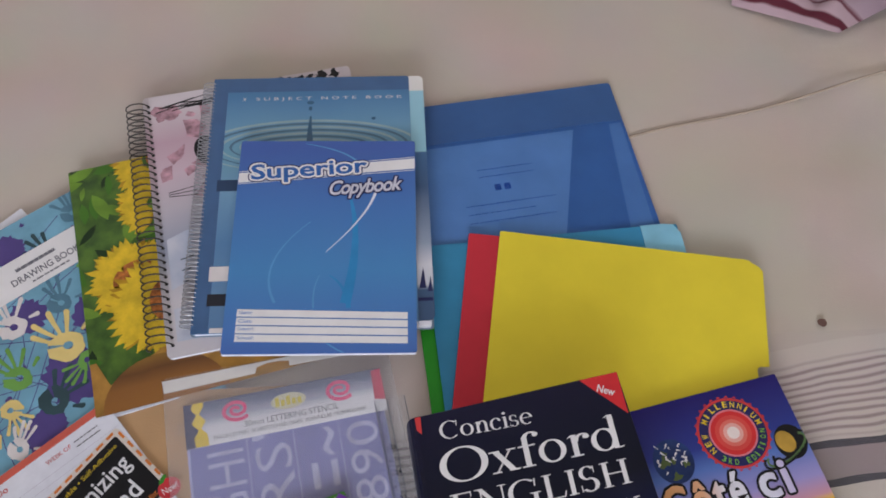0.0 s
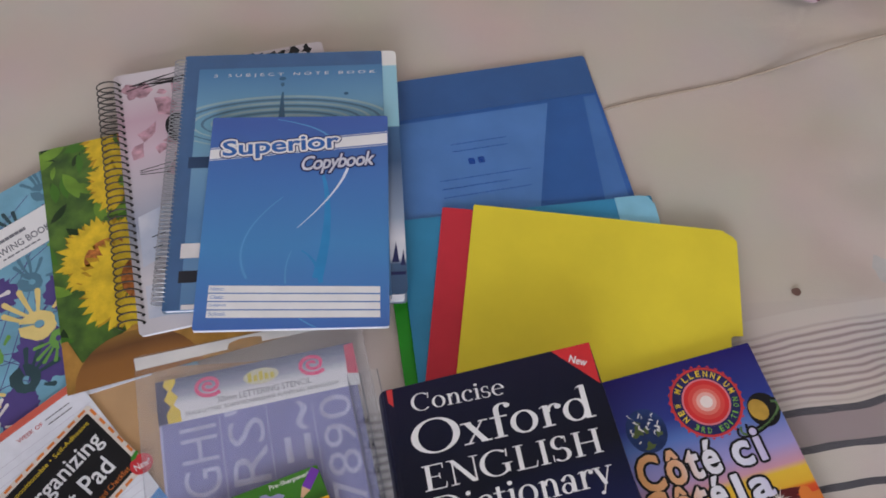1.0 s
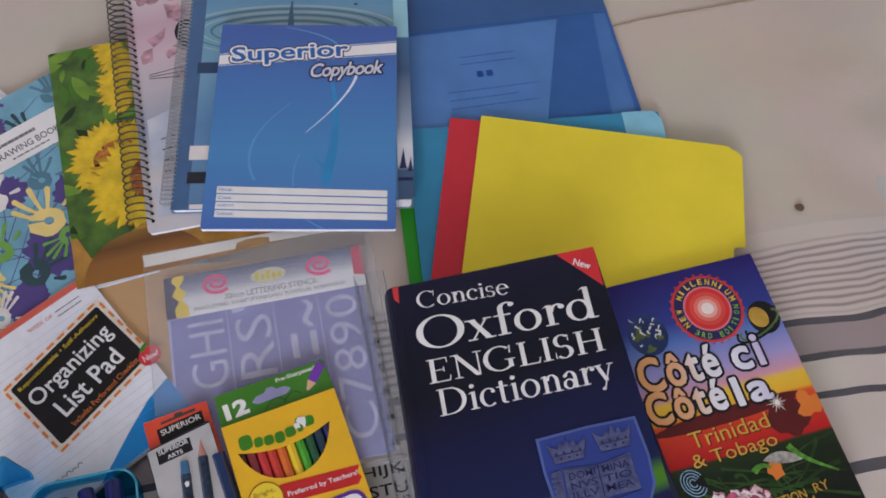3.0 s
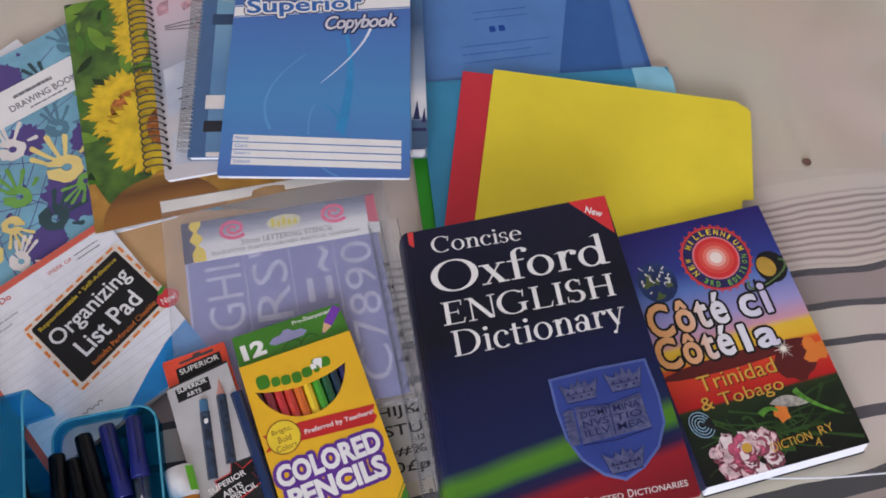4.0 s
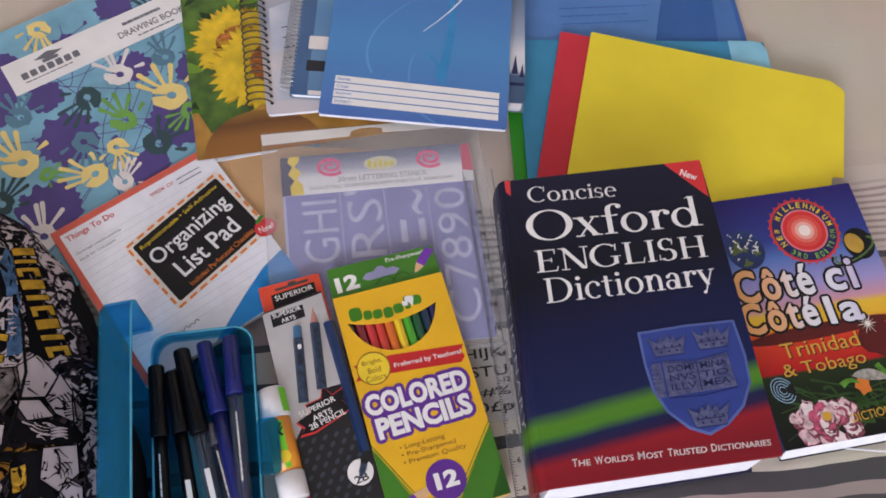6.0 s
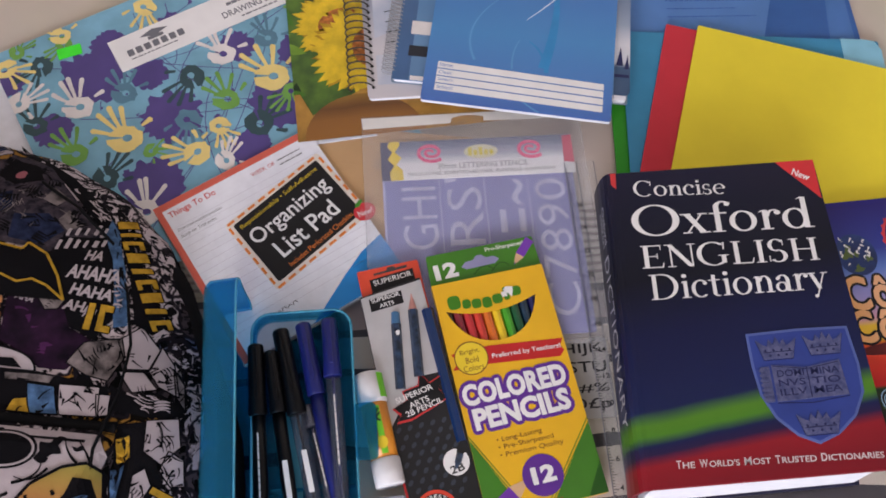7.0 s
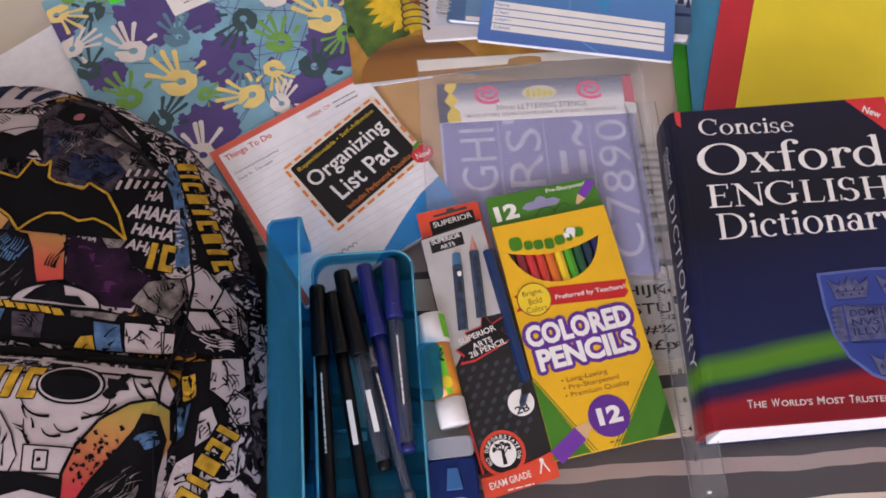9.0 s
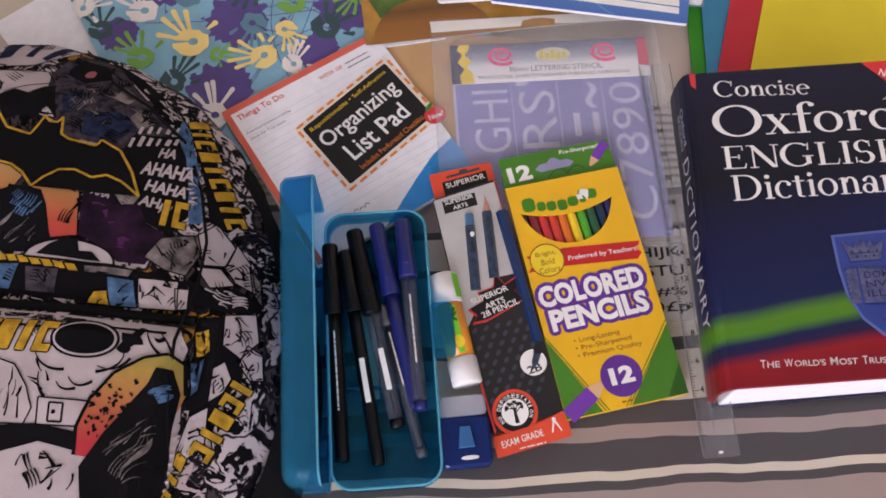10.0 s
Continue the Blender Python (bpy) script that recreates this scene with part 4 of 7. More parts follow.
for i, row in enumerate(("FGHIJK", "QRSTU", "=+~#%", "7890£p")):
    part("cut_lettering", words(row, 104, -157 - 14 * i, 53, 10 if i != 2 else 7, 0.9, 0, 0.01), BLACK, small)


def ruler(name, label, x, y, w, h, z):
    """A clear ruler with ticks and numbers along its edge."""
    r = thing(name, label, "ruler", -0.1755, 0.2045, z, 12.7)
    part("blade", slab(x, y, x + w, y + h, 0, 1.6, 2, 0.5), CLEAR, r).visible_shadow = False
    ink(r, "scale_print", [stroke([(x + 0.6, y + 5 + i * 2), (x + (4.5 if i % 5 == 0 else 2.6), y + 5 + i * 2)], 0.55) for i in range(int((h - 10) / 2))], 1.68, BLACK)
    for k in range(1, int((h - 12) / 20)):
        part("number", words(str(k * 2), x + 5.6, y + 4 + k * 20, 2.8 if k < 5 else 5.0, 3.8, 1.68, 0, 0.02), BLACK, r)
    for ex in (x + 0.5, x + w - 0.5, x + 10.5):
        ink(r, "edge_line", [stroke([(ex, y + 1), (ex, y + h - 1)], 0.7)], 1.66, INK_GREY)
    ink(r, "punch", [ellipse(x + w / 2, y + 3.2, 1.6, 1.0, 0, 12)], 1.7, WHITE)
    return r


ruler("ruler", "clear plastic thirty centimetre ruler with black marks", 147, -302, 25, 306, 0.0086)


# ---- a book face with thick and thin strokes and serifs, drawn letter by letter ----


def glyph(ch):
    """Polygons and width of one letter; capitals are 1 high."""
    def box(x0, y0, x1, y1):
        return [(x0, y0), (x1, y0), (x1, y1), (x0, y1)]

    def slant(xa, ya, xb, yb, w):
        return [(xa - w / 2, ya), (xa + w / 2, ya), (xb + w / 2, yb), (xb - w / 2, yb)]

    def bow(cx, cy, rx, ry, a0, a1, t=0.13, s=0.045):
        out = []
        parts = 2 if a1 - a0 > 200 else 1
        for k in range(parts):
            b0, b1 = a0 + (a1 - a0) * k / parts, a0 + (a1 - a0) * (k + 1) / parts
            out.append(ellipse(cx, cy, rx, ry, 0, 18, b0, b1) + ellipse(cx, cy, rx - t, ry - s, 0, 18, b0, b1)[::-1])
        return out

    def foot(x, y, w=0.28):
        return box(x - w / 2, y, x + w / 2, y + 0.04)

    def flag(x, y):
        return [(x - 0.1, y - 0.08), (x + 0.02, y - 0.04), (x + 0.02, y + 0.02)]

    def dot(x, y, r=0.065):
        return ellipse(x, y, r, r, 0, 12)

    xh = 0.66
    if ch == "C":
        return bow(0.47, 0.5, 0.47, 0.53, 48, 312, 0.14) + [[(0.76, 0.66), (0.80, 0.66), (0.82, 1.0), (0.78, 0.98)]], 0.90
    if ch == "G":
        return bow(0.47, 0.5, 0.47, 0.53, 48, 318, 0.14) + [[(0.76, 0.68), (0.80, 0.68), (0.82, 1.0), (0.78, 0.98)], box(0.70, 0.08, 0.83, 0.42), foot(0.765, 0.40, 0.3)], 0.98
    if ch == "O":
        return bow(0.52, 0.5, 0.52, 0.53, 0, 360, 0.15), 1.08
    if ch == "D":
        return [box(0.1, 0, 0.23, 1), box(0.02, 0, 0.42, 0.04), box(0.02, 0.96, 0.42, 1)] + bow(0.40, 0.5, 0.50, 0.5, -90, 90, 0.14), 0.96
    if ch == "E":
        return [box(0.1, 0, 0.23, 1), box(0.02, 0, 0.62, 0.045), box(0.02, 0.955, 0.60, 1), box(0.2, 0.49, 0.48, 0.53), [(0.58, 0), (0.62, 0), (0.66, 0.22), (0.63, 0.22)], box(0.57, 0.78, 0.60, 1), box(0.46, 0.40, 0.49, 0.62)], 0.72
    if ch == "L":
        return [box(0.1, 0, 0.23, 1), box(0.02, 0, 0.60, 0.045), foot(0.165, 0.96), [(0.56, 0), (0.60, 0), (0.65, 0.24), (0.62, 0.24)]], 0.68
    if ch == "I":
        return [box(0.1, 0, 0.23, 1), foot(0.165, 0), foot(0.165, 0.96)], 0.36
    if ch == "H":
        return [box(0.1, 0, 0.23, 1), box(0.63, 0, 0.76, 1), box(0.2, 0.49, 0.66, 0.535)] + [foot(x, y) for x in (0.165, 0.695) for y in (0, 0.96)], 0.90
    if ch == "N":
        return [box(0.12, 0, 0.165, 1), box(0.72, 0, 0.765, 1), slant(0.12, 1, 0.70, 0, 0.15), foot(0.14, 0, 0.24), foot(0.745, 0.96, 0.24), foot(0.08, 0.96, 0.2)], 0.88
    if ch == "S":
        return bow(0.29, 0.74, 0.25, 0.28, 35, 275, 0.12) + bow(0.30, 0.26, 0.27, 0.28, -145, 95, 0.13) + [box(0.46, 0.72, 0.49, 0.98), box(0.04, 0.02, 0.07, 0.28)], 0.64
    if ch == "o":
        return bow(0.32, xh / 2, 0.30, 0.35, 0, 360, 0.12), 0.66
    if ch == "c":
        return bow(0.31, xh / 2, 0.29, 0.35, 50, 312, 0.12) + [dot(0.46, 0.53)], 0.56
    if ch == "e":
        return bow(0.31, xh / 2, 0.29, 0.35, 5, 312, 0.12) + [box(0.08, 0.36, 0.58, 0.40)], 0.60
    if ch == "n":
        return [box(0.1, 0, 0.22, xh), box(0.46, 0, 0.58, 0.42), foot(0.16, 0), foot(0.52, 0), flag(0.1, xh)] + bow(0.37, 0.42, 0.21, 0.26, 0, 170, 0.12), 0.68
    if ch == "i":
        return [box(0.1, 0, 0.22, xh), foot(0.16, 0), flag(0.1, xh), dot(0.15, 0.87, 0.08)], 0.32
    if ch == "s":
        return bow(0.22, 0.49, 0.19, 0.19, 35, 275, 0.09, 0.04) + bow(0.23, 0.17, 0.20, 0.19, -145, 95, 0.10, 0.04) + [box(0.34, 0.46, 0.365, 0.65), box(0.04, 0.01, 0.065, 0.2)], 0.48
    if ch == "x":
        return [slant(0.12, xh, 0.46, 0, 0.14), slant(0.46, xh, 0.10, 0, 0.045), foot(0.10, 0, 0.2), foot(0.48, 0, 0.24), foot(0.10, xh - 0.04, 0.24), foot(0.47, xh - 0.04, 0.2)], 0.60
    if ch == "f":
        return [box(0.13, 0, 0.25, 0.86), foot(0.19, 0), box(0.02, 0.61, 0.40, 0.655), dot(0.44, 0.93)] + bow(0.34, 0.84, 0.21, 0.20, 35, 180, 0.12), 0.42
    if ch == "r":
        return [box(0.1, 0, 0.22, xh), foot(0.16, 0), flag(0.1, xh), dot(0.43, 0.56, 0.075)] + bow(0.35, 0.42, 0.20, 0.25, 50, 175, 0.1), 0.50
    if ch == "d":
        return bow(0.31, xh / 2, 0.29, 0.35, 0, 360, 0.12) + [box(0.48, 0, 0.60, 1.05), flag(0.48, 1.05), foot(0.62, 0, 0.16)], 0.72
    if ch == "t":
        return [box(0.12, 0.1, 0.24, 0.84), box(0.02, 0.61, 0.38, 0.655)] + bow(0.27, 0.13, 0.15, 0.14, 180, 300, 0.10), 0.42
    if ch == "a":
        return bow(0.22, 0.19, 0.20, 0.20, 0, 360, 0.10) + [box(0.36, 0, 0.48, 0.46), foot(0.50, 0, 0.14), dot(0.12, 0.52)] + bow(0.27, 0.44, 0.21, 0.23, 0, 150, 0.12), 0.58
    if ch == "y":
        return [slant(0.10, xh, 0.32, 0.02, 0.13), slant(0.52, xh, 0.20, -0.26, 0.045), foot(0.11, xh - 0.04, 0.26), foot(0.52, xh - 0.04, 0.2), dot(0.17, -0.26)], 0.60
    return [], 0.3


def serif_words(text, x, y, w, h, z):
    """A line of book lettering w wide on the baseline y, with capitals h high."""
    letters = [glyph(ch) for ch in text]
    k = w / sum(a for _, a in letters)
    polys, at = [], 0.0
    for shapes, a in letters:
        polys += [[(x + (at + px) * k, y + py * h) for px, py in s] for s in shapes]
        at += a
    return flat(polys, z)


# ---- hardback dictionary ----
book = thing("dictionary", "thick navy hardback dictionary with white title and blue shield", "book", 0.0403, -0.0178, 0.0, 14.0, skew=0.07)
COVER = gradient("dictionary_cover", [(0.0, (0.20, 0.010, 0.018)), (0.075, (0.26, 0.012, 0.02)), (0.105, (0.022, 0.012, 0.055)), (0.130, (0.010, 0.015, 0.07)), (0.160, (0.07, 0.21, 0.018)), (0.190, (0.08, 0.22, 0.018)), (0.232, (0.009, 0.015, 0.07)), (0.45, (0.007, 0.010, 0.05)), (0.62, (0.005, 0.006, 0.014)), (0.85, (0.006, 0.007, 0.022)), (1, (0.010, 0.009, 0.030))], 1, 0.236, 0.34, 0.08, 0.03, 0.11)
pages = slab(4, 0.2, 159, 235, 3.2, 40.8, 1, 0.3)
for v in pages.verts:
    if v.co.y < 0.1:
        v.co.y -= 0.0022 * (1 - (v.co.z - 0.0032) / 0.0376)
part("page_block", pages, PAPER, book, "white page edges")
part("back_board", slab(0, -3.8, 163, 236, 0, 3, 1.5, 0.6), NAVY, book)
part("front_board", prism([(4, 0), (168.5, -1.5), (170, 0), (161, 234.5), (159.5, 236), (4, 236)], 41, 44, 0.7), COVER, book, "navy cover with green and red bands")
spine = bmesh.new()
prof = [(4.5, 44.0), (1, 44.0), (-2, 42.5), (-4, 39), (-5.2, 32), (-5.6, 22), (-5.2, 12), (-4, 5), (-2, 1.4), (1, 0), (4.5, 0), (4.5, 3), (0.5, 5), (-2, 12), (-2.4, 22), (-2, 32), (0.5, 39), (4.5, 41)]
ends = [[spine.verts.new((x * MM, y * MM, z * MM)) for x, z in prof] for y in (0, 236)]
for i in range(len(prof)):
    j = (i + 1) % len(prof)
    spine.faces.new((ends[0][i], ends[0][j], ends[1][j], ends[1][i]))
spine.faces.new(ends[0])
spine.faces.new(ends[1][::-1])
bmesh.ops.recalc_face_normals(spine, faces=spine.faces)
part("spine", spine, COVER, book, "rounded navy spine")
ZO = 44.08
ink(book, "red_corner", [[(130, 235.6), (160.6, 235.6), (160.6, 202)]], ZO, mat("scarlet_print", (0.62, 0.025, 0.03), 0.35, coat=0.2), label="red corner flash")
ink(book, "red_corner", [[(0.5, 235.6), (5, 235.6), (4, 222), (0.5, 226)]], ZO, INK_RED)
part("lettering", words("New", 141, 224, 14, 6, ZO + 0.05, -28, 0.02), WHITE, book)
for t, x, y, w, h, drop in (("Concise", 17, 214.8, 71, 13, 0.045), ("Oxford", 12.5, 182, 139, 24.5, 0.025), ("ENGLISH", 15.8, 155.8, 135, 18, 0.028), ("Dictionary", 19.5, 131, 131.5, 19.5, 0.014)):
    line = serif_words(t, x, y, w, h, ZO)
    for v in line.verts:
        v.co.y -= drop * (v.co.x - x * MM)
    part("lettering", line, WHITE, book)
line = bmesh.new()
at = 21.5
for word, first, w in (("The", 3.4, 12.5), ("World's", 5.6, 27), ("Most", 4.8, 18), ("Trusted", 3.4, 28), ("Dictionaries", 4.0, 43)):
    words(word[0], at, 12.2 - 0.038 * (at - 21.5), first, 5.2, ZO, -2.2, 0.012, bm=line)
    words(word[1:].upper(), at + first + 0.9, 12.0 - 0.038 * (at - 21.5), w - first - 0.9, 4.1, ZO, -2.2, 0.012, bm=line)
    at += w + 3.2
part("lettering", line, mat("pale_print", (0.66, 0.62, 0.62), 0.45), book)
SHIELD = mat("shield_blue", (0.03, 0.055, 0.26), 0.4)
SHIELD_PALE = mat("shield_grey_blue", (0.115, 0.125, 0.235), 0.45, rgb2=(0.045, 0.055, 0.15), vscale=230, bump=0.6, bscale=300)
shield = [(83, 100), (120, 101), (157, 100), (160, 72), (159, 52), (150, 36), (136, 25), (121, 19.5), (107, 26), (94, 39), (86, 56), (83.5, 76)]
shield_ob = part("shield", prism(shield, ZO, ZO + 0.5, 0.2), mat("shield_edge", (0.09, 0.13, 0.36), 0.4), book, "blue coat of arms shield")
part("field", prism([(121 + (x - 121) * 0.95, 62 + (y - 62) * 0.95) for x, y in shield], ZO + 0.4, ZO + 0.7, 0.1), SHIELD, shield_ob)


def crown(x, y, w, h):
    pts = [(0.14, 0), (0.86, 0), (0.92, 0.45), (1.0, 0.95), (0.86, 0.72), (0.74, 0.62), (0.68, 0.95), (0.58, 0.68), (0.5, 1.08), (0.42, 0.68), (0.32, 0.95), (0.26, 0.62), (0.14, 0.72), (0, 0.95), (0.08, 0.45)]
    part("crown", prism([(x + w * a, y + h * b) for a, b in pts], ZO + 0.7, ZO + 1.3, 0.25), SHIELD_PALE, shield_ob)
    part("crown_band", prism(outline(x + 0.14 * w, y + 0.06 * h, x + 0.86 * w, y + 0.3 * h, 0.8), ZO + 1.3, ZO + 1.6, 0.1), SHIELD_PALE, shield_ob)
    for k in range(7):
        u = 0.2 + 0.1 * k
        ink(shield_ob, "jewel", [ellipse(x + w * u, y + h * (0.17 if k % 2 else 0.42), 0.9, 0.9, 0, 10)], ZO + (1.62 if k % 2 else 1.34), INK_NAVY)
    ink(shield_ob, "crown_outline", [stroke([(x + w * a, y + h * b - 0.4), (x + w * c, y + h * d - 0.4)], 0.7) for (a, b), (c, d) in zip(pts, pts[1:] + pts[:1])], ZO + 0.74, INK_NAVY)
    ink(shield_ob, "cast_edge", [stroke([(x + 0.14 * w, y + 0.34 * h), (x + 0.86 * w, y + 0.34 * h)], 0.6)], ZO + 1.34, INK_NAVY)


crown(89, 80, 29, 15)
crown(123, 81, 29, 15)
crown(108, 26, 31, 15)
part("open_book", prism([(97, 50), (148, 51), (146, 76), (121.5, 72.5), (97, 76)], ZO + 0.7, ZO + 1.3, 0.3), SHIELD_PALE, shield_ob)
part("clasp", prism(outline(89, 50, 95.5, 75, 1), ZO + 0.7, ZO + 1.2, 0.2), SHIELD_PALE, shield_ob)
for k in range(7):
    part("seal_strip", slab(87.6, 51 + 3.4 * k, 94.5, 53 + 3.4 * k, ZO + 1.2, ZO + 1.6, 0.6, 0.15), SHIELD_PALE, shield_ob)
ink(shield_ob, "page_line", [stroke([(97, 49.2), (121.5, 47.5)], 0.7), stroke([(121.5, 47.5), (148, 50.2)], 0.7), stroke([(98, 75), (121.5, 71.4)], 0.5), stroke([(121.5, 71.4), (145.6, 74.8)], 0.5)], ZO + 1.36, INK_NAVY)
for i, (a, b) in enumerate((("DOMI", "MINA"), ("NVS", "TIO"), ("ILLV", "MEA"))):
    part("lettering", words(a, 100, 67 - 6.6 * i, 19, 4.8, ZO + 1.36, 0, 0.01), INK_NAVY, shield_ob)
    part("lettering", words(b, 124, 67 - 6.6 * i, 20, 4.8, ZO + 1.36, 0, 0.01), INK_NAVY, shield_ob)
ink(shield_ob, "gutter", [stroke([(121.5, 51), (121.5, 73)], 0.8)], ZO + 1.4, INK_NAVY)
# title along the spine
side = words("Oxford", 4, 8.2, 30, 7, 0, 0, 0.01)
words("ENGLISH", 6, 1.0, 28, 5.4, 0, 0, 0.01, bm=side)
words("DICTIONARY", 44, 0.5, 128, 14, 0, 0, -0.004, space=1.15, bm=side)
side.transform(Matrix.Translation((-0.0059, 0.216, 0.030)) @ Matrix(((0, 0, -1, 0), (-1, 0, 0, 0), (0, 1, 0, 0), (0, 0, 0, 1))) @ Matrix.Translation((0, -0.0075, 0)))
part("lettering", side, mat("spine_print", (0.50, 0.50, 0.54), 0.5), book)

# ---- clear sleeve under the paperback ----
pocket_film = thing("plastic_sleeve", "clear wavy plastic document sleeve lying under the paperback", "sleeve", 0.222, 0.040, 0.0003, 3.5)
bm = bmesh.new()
film_grid = []
for jj in range(49):
    row = []
    for ii in range(41):
        u, v = 0.215 * ii / 40, 0.262 * jj / 48
        free = max(0.0, min(1.0, (u - 0.125 + 0.28 * (v - 0.05)) / 0.03)) if v < 0.2 else 1.0 if u > 0.1 else 0.0
        row.append(bm.verts.new((u, v, free * (0.0010 + 0.0008 * noise.noise(Vector((u * 30, v * 14, 3))) + 0.0007 * noise.noise(Vector((u * 60, v * 55, 9)))))))
    film_grid.append(row)
for jj in range(48):
    for ii in range(40):
        bm.faces.new((film_grid[jj][ii], film_grid[jj][ii + 1], film_grid[jj + 1][ii + 1], film_grid[jj + 1][ii]))
part("film", bm, film_plastic("sleeve_gloss", (0.66, 0.70, 0.76), 0.05, 0.08), pocket_film, "glossy clear film", smooth=True).visible_shadow = False
# Whitish tube paints in the reflection along the sleeve's lower edge.
part("edge_glint", tube([(x, -0.6 + 0.8 * math.sin(x * 0.05), 0.7) for x in range(-30, 216, 6)], 0.7, 6), mat("edge_glint_white", (0.72, 0.74, 0.78), 0.15), pocket_film, "sleeve edge coloured white for its reflection", smooth=True)

# ---- paperback ----
cote = thing("paperback", "glossy paperback with a sunset, flower and bubble letter title", "book", 0.2196, 0.0320, 0.0008, 15.5)
pages = slab(0.5, 0.4, 131.4, 205.4, 0.5, 13.2, 1, 0.2)
for v in pages.verts:
    if v.co.y < 0.1:
        v.co.y -= 0.0036 * (1 - (v.co.z - 0.0005) / 0.0127)
part("page_block", pages, PAPER, cote, "white page edges")
part("back_cover", slab(0, -4.2, 132, 206, 0, 0.5, 1, 0.1), BLACK, cote)
part("front_cover", slab(0, 0.6, 132, 206, 13.3, 13.8, 1.5, 0.15), gradient("sunset_cover", [(0, (0.008, 0.008, 0.008)), (0.22, (0.012, 0.02, 0.010)), (0.275, (0.02, 0.035, 0.012)), (0.285, (0.42, 0.012, 0.015)), (0.40, (0.62, 0.05, 0.02)), (0.435, (0.66, 0.10, 0.02)), (0.45, (0.72, 0.42, 0.03)), (0.505, (0.74, 0.48, 0.04)), (0.53, (0.58, 0.30, 0.36)), (0.60, (0.34, 0.30, 0.58)), (0.72, (0.10, 0.18, 0.48)), (0.80, (0.03, 0.045, 0.24)), (1, (0.018, 0.012, 0.13))], 1, 0.206, 0.32, 0.1, 0.012), cote)
part("spine", slab(-0.5, 0, 0.4, 206, 0, 13.8, 0.4, 0.2), INK_NAVY, cote)
ZK = 13.88
KB = (0, 0.6, 132, 206)
for r, material, dz in ((29, INK_RED, 0), (27, mat("emblem_navy", (0.02, 0.02, 0.10), 0.35), 0.06), (19.5, mat("emblem_pink", (0.66, 0.20, 0.24), 0.4), 0.12), (18, mat("emblem_red", (0.62, 0.03, 0.03), 0.35), 0.18), (14.5, mat("emblem_scarlet", (0.66, 0.07, 0.055), 0.4), 0.22), (11, mat("emblem_coral", (0.72, 0.17, 0.13), 0.4), 0.25), (8, mat("emblem_blush", (0.78, 0.40, 0.34), 0.4), 0.28), (5, mat("emblem_white", (0.85, 0.74, 0.68), 0.4), 0.31)):
    ink(cote, "sun_emblem", [ellipse(78, 169, r, r * 0.98, 0, 36)], ZK + dz, material, KB)
ink(cote, "sun_ray", [[(78 + 29 * math.cos(a - 0.06), 169 + 29 * math.sin(a - 0.06)), (78 + 30.6 * math.cos(a), 169 + 30.6 * math.sin(a)), (78 + 29 * math.cos(a + 0.06), 169 + 29 * math.sin(a + 0.06))] for a in (2 * math.pi * i / 28 for i in range(28))], ZK, INK_RED, KB)


def round_words(text, cx, cy, r, a0, a1, h, w, z, material, parent, inward=False):
    for i, ch in enumerate(text):
        if ch == " ":
            continue
        a = a0 + (a1 - a0) * i / (len(text) - 1)
        t = radians(a)
        rot = a + 90 if inward else a - 90
        px, py = cx + r * math.cos(t), cy + r * math.sin(t)
        c, s = math.cos(radians(rot)), math.sin(radians(rot))
        part("lettering", words(ch, px - c * w / 2 + s * h / 2, py - s * w / 2 - c * h / 2, w if ch not in "I1" else w * 0.4, h, z, rot, 0.02), material, parent)


round_words("NEW MILLENNIUM", 78, 169, 23.2, 204, 8, 5.0, 3.6, ZK + 0.2, INK_YELLOW, cote)
round_words("3RD EDITION", 78, 169, 23.2, 228, 350, 4.6, 3.0, ZK + 0.2, mat("lime_print", (0.20, 0.45, 0.05), 0.4), cote, True)
ink(cote, "globe", [ellipse(23.5, 160, 16, 17.5, 0, 28)], ZK, mat("globe_blue", (0.02, 0.06, 0.22), 0.3, rgb2=(0.005, 0.012, 0.06), coat=0.3), KB, "blue planet picture")
rg = random.Random(8)
ink(cote, "globe_land", [splat(23 + rg.uniform(-9, 10), 156 + rg.uniform(-12, 12), rg.uniform(2, 4.4), rg, 9, 0.5) for _ in range(7)], ZK + 0.1, mat("land_green", (0.09, 0.13, 0.035), 0.4), KB)
for k in range(18):
    a, r = rg.uniform(0, 6.28), 12.5 * rg.random() ** 0.5
    p = (23 + r * math.cos(a), 161 + r * 1.1 * math.sin(a))
    ink(cote, "globe_cloud", [stroke(arc(p, (p[0] + rg.uniform(-3, 1), p[1] + rg.uniform(0, 3)), (p[0] + rg.uniform(-4, 3), p[1] + rg.uniform(1, 4)), 5), 0.5, rg.uniform(0.8, 2.2))], ZK + 0.18 + 0.002 * k, WHITE, KB)
ink(cote, "planet_shade", [ellipse(119, 151, 13, 14, 0, 24)], ZK, BLACK, KB)
ink(cote, "planet", [ellipse(115, 152, 7.5, 9, 20, 20)], ZK + 0.08, mat("saturn_gold", (0.55, 0.34, 0.05), 0.35, var=0.2), KB, "golden ringed planet picture")
RING = mat("ring_green", (0.10, 0.18, 0.06), 0.4)
for grow, material in ((1.16, BLACK), (1.0, RING), (0.72, BLACK)):
    ring = ellipse(113, 146, 20 * grow, 7.2 * grow, 22, 26, 148, 392)
    ink(cote, "planet_ring", [stroke([p, q], 2.0) for p, q in zip(ring, ring[1:])], ZK + 0.05, material, KB)
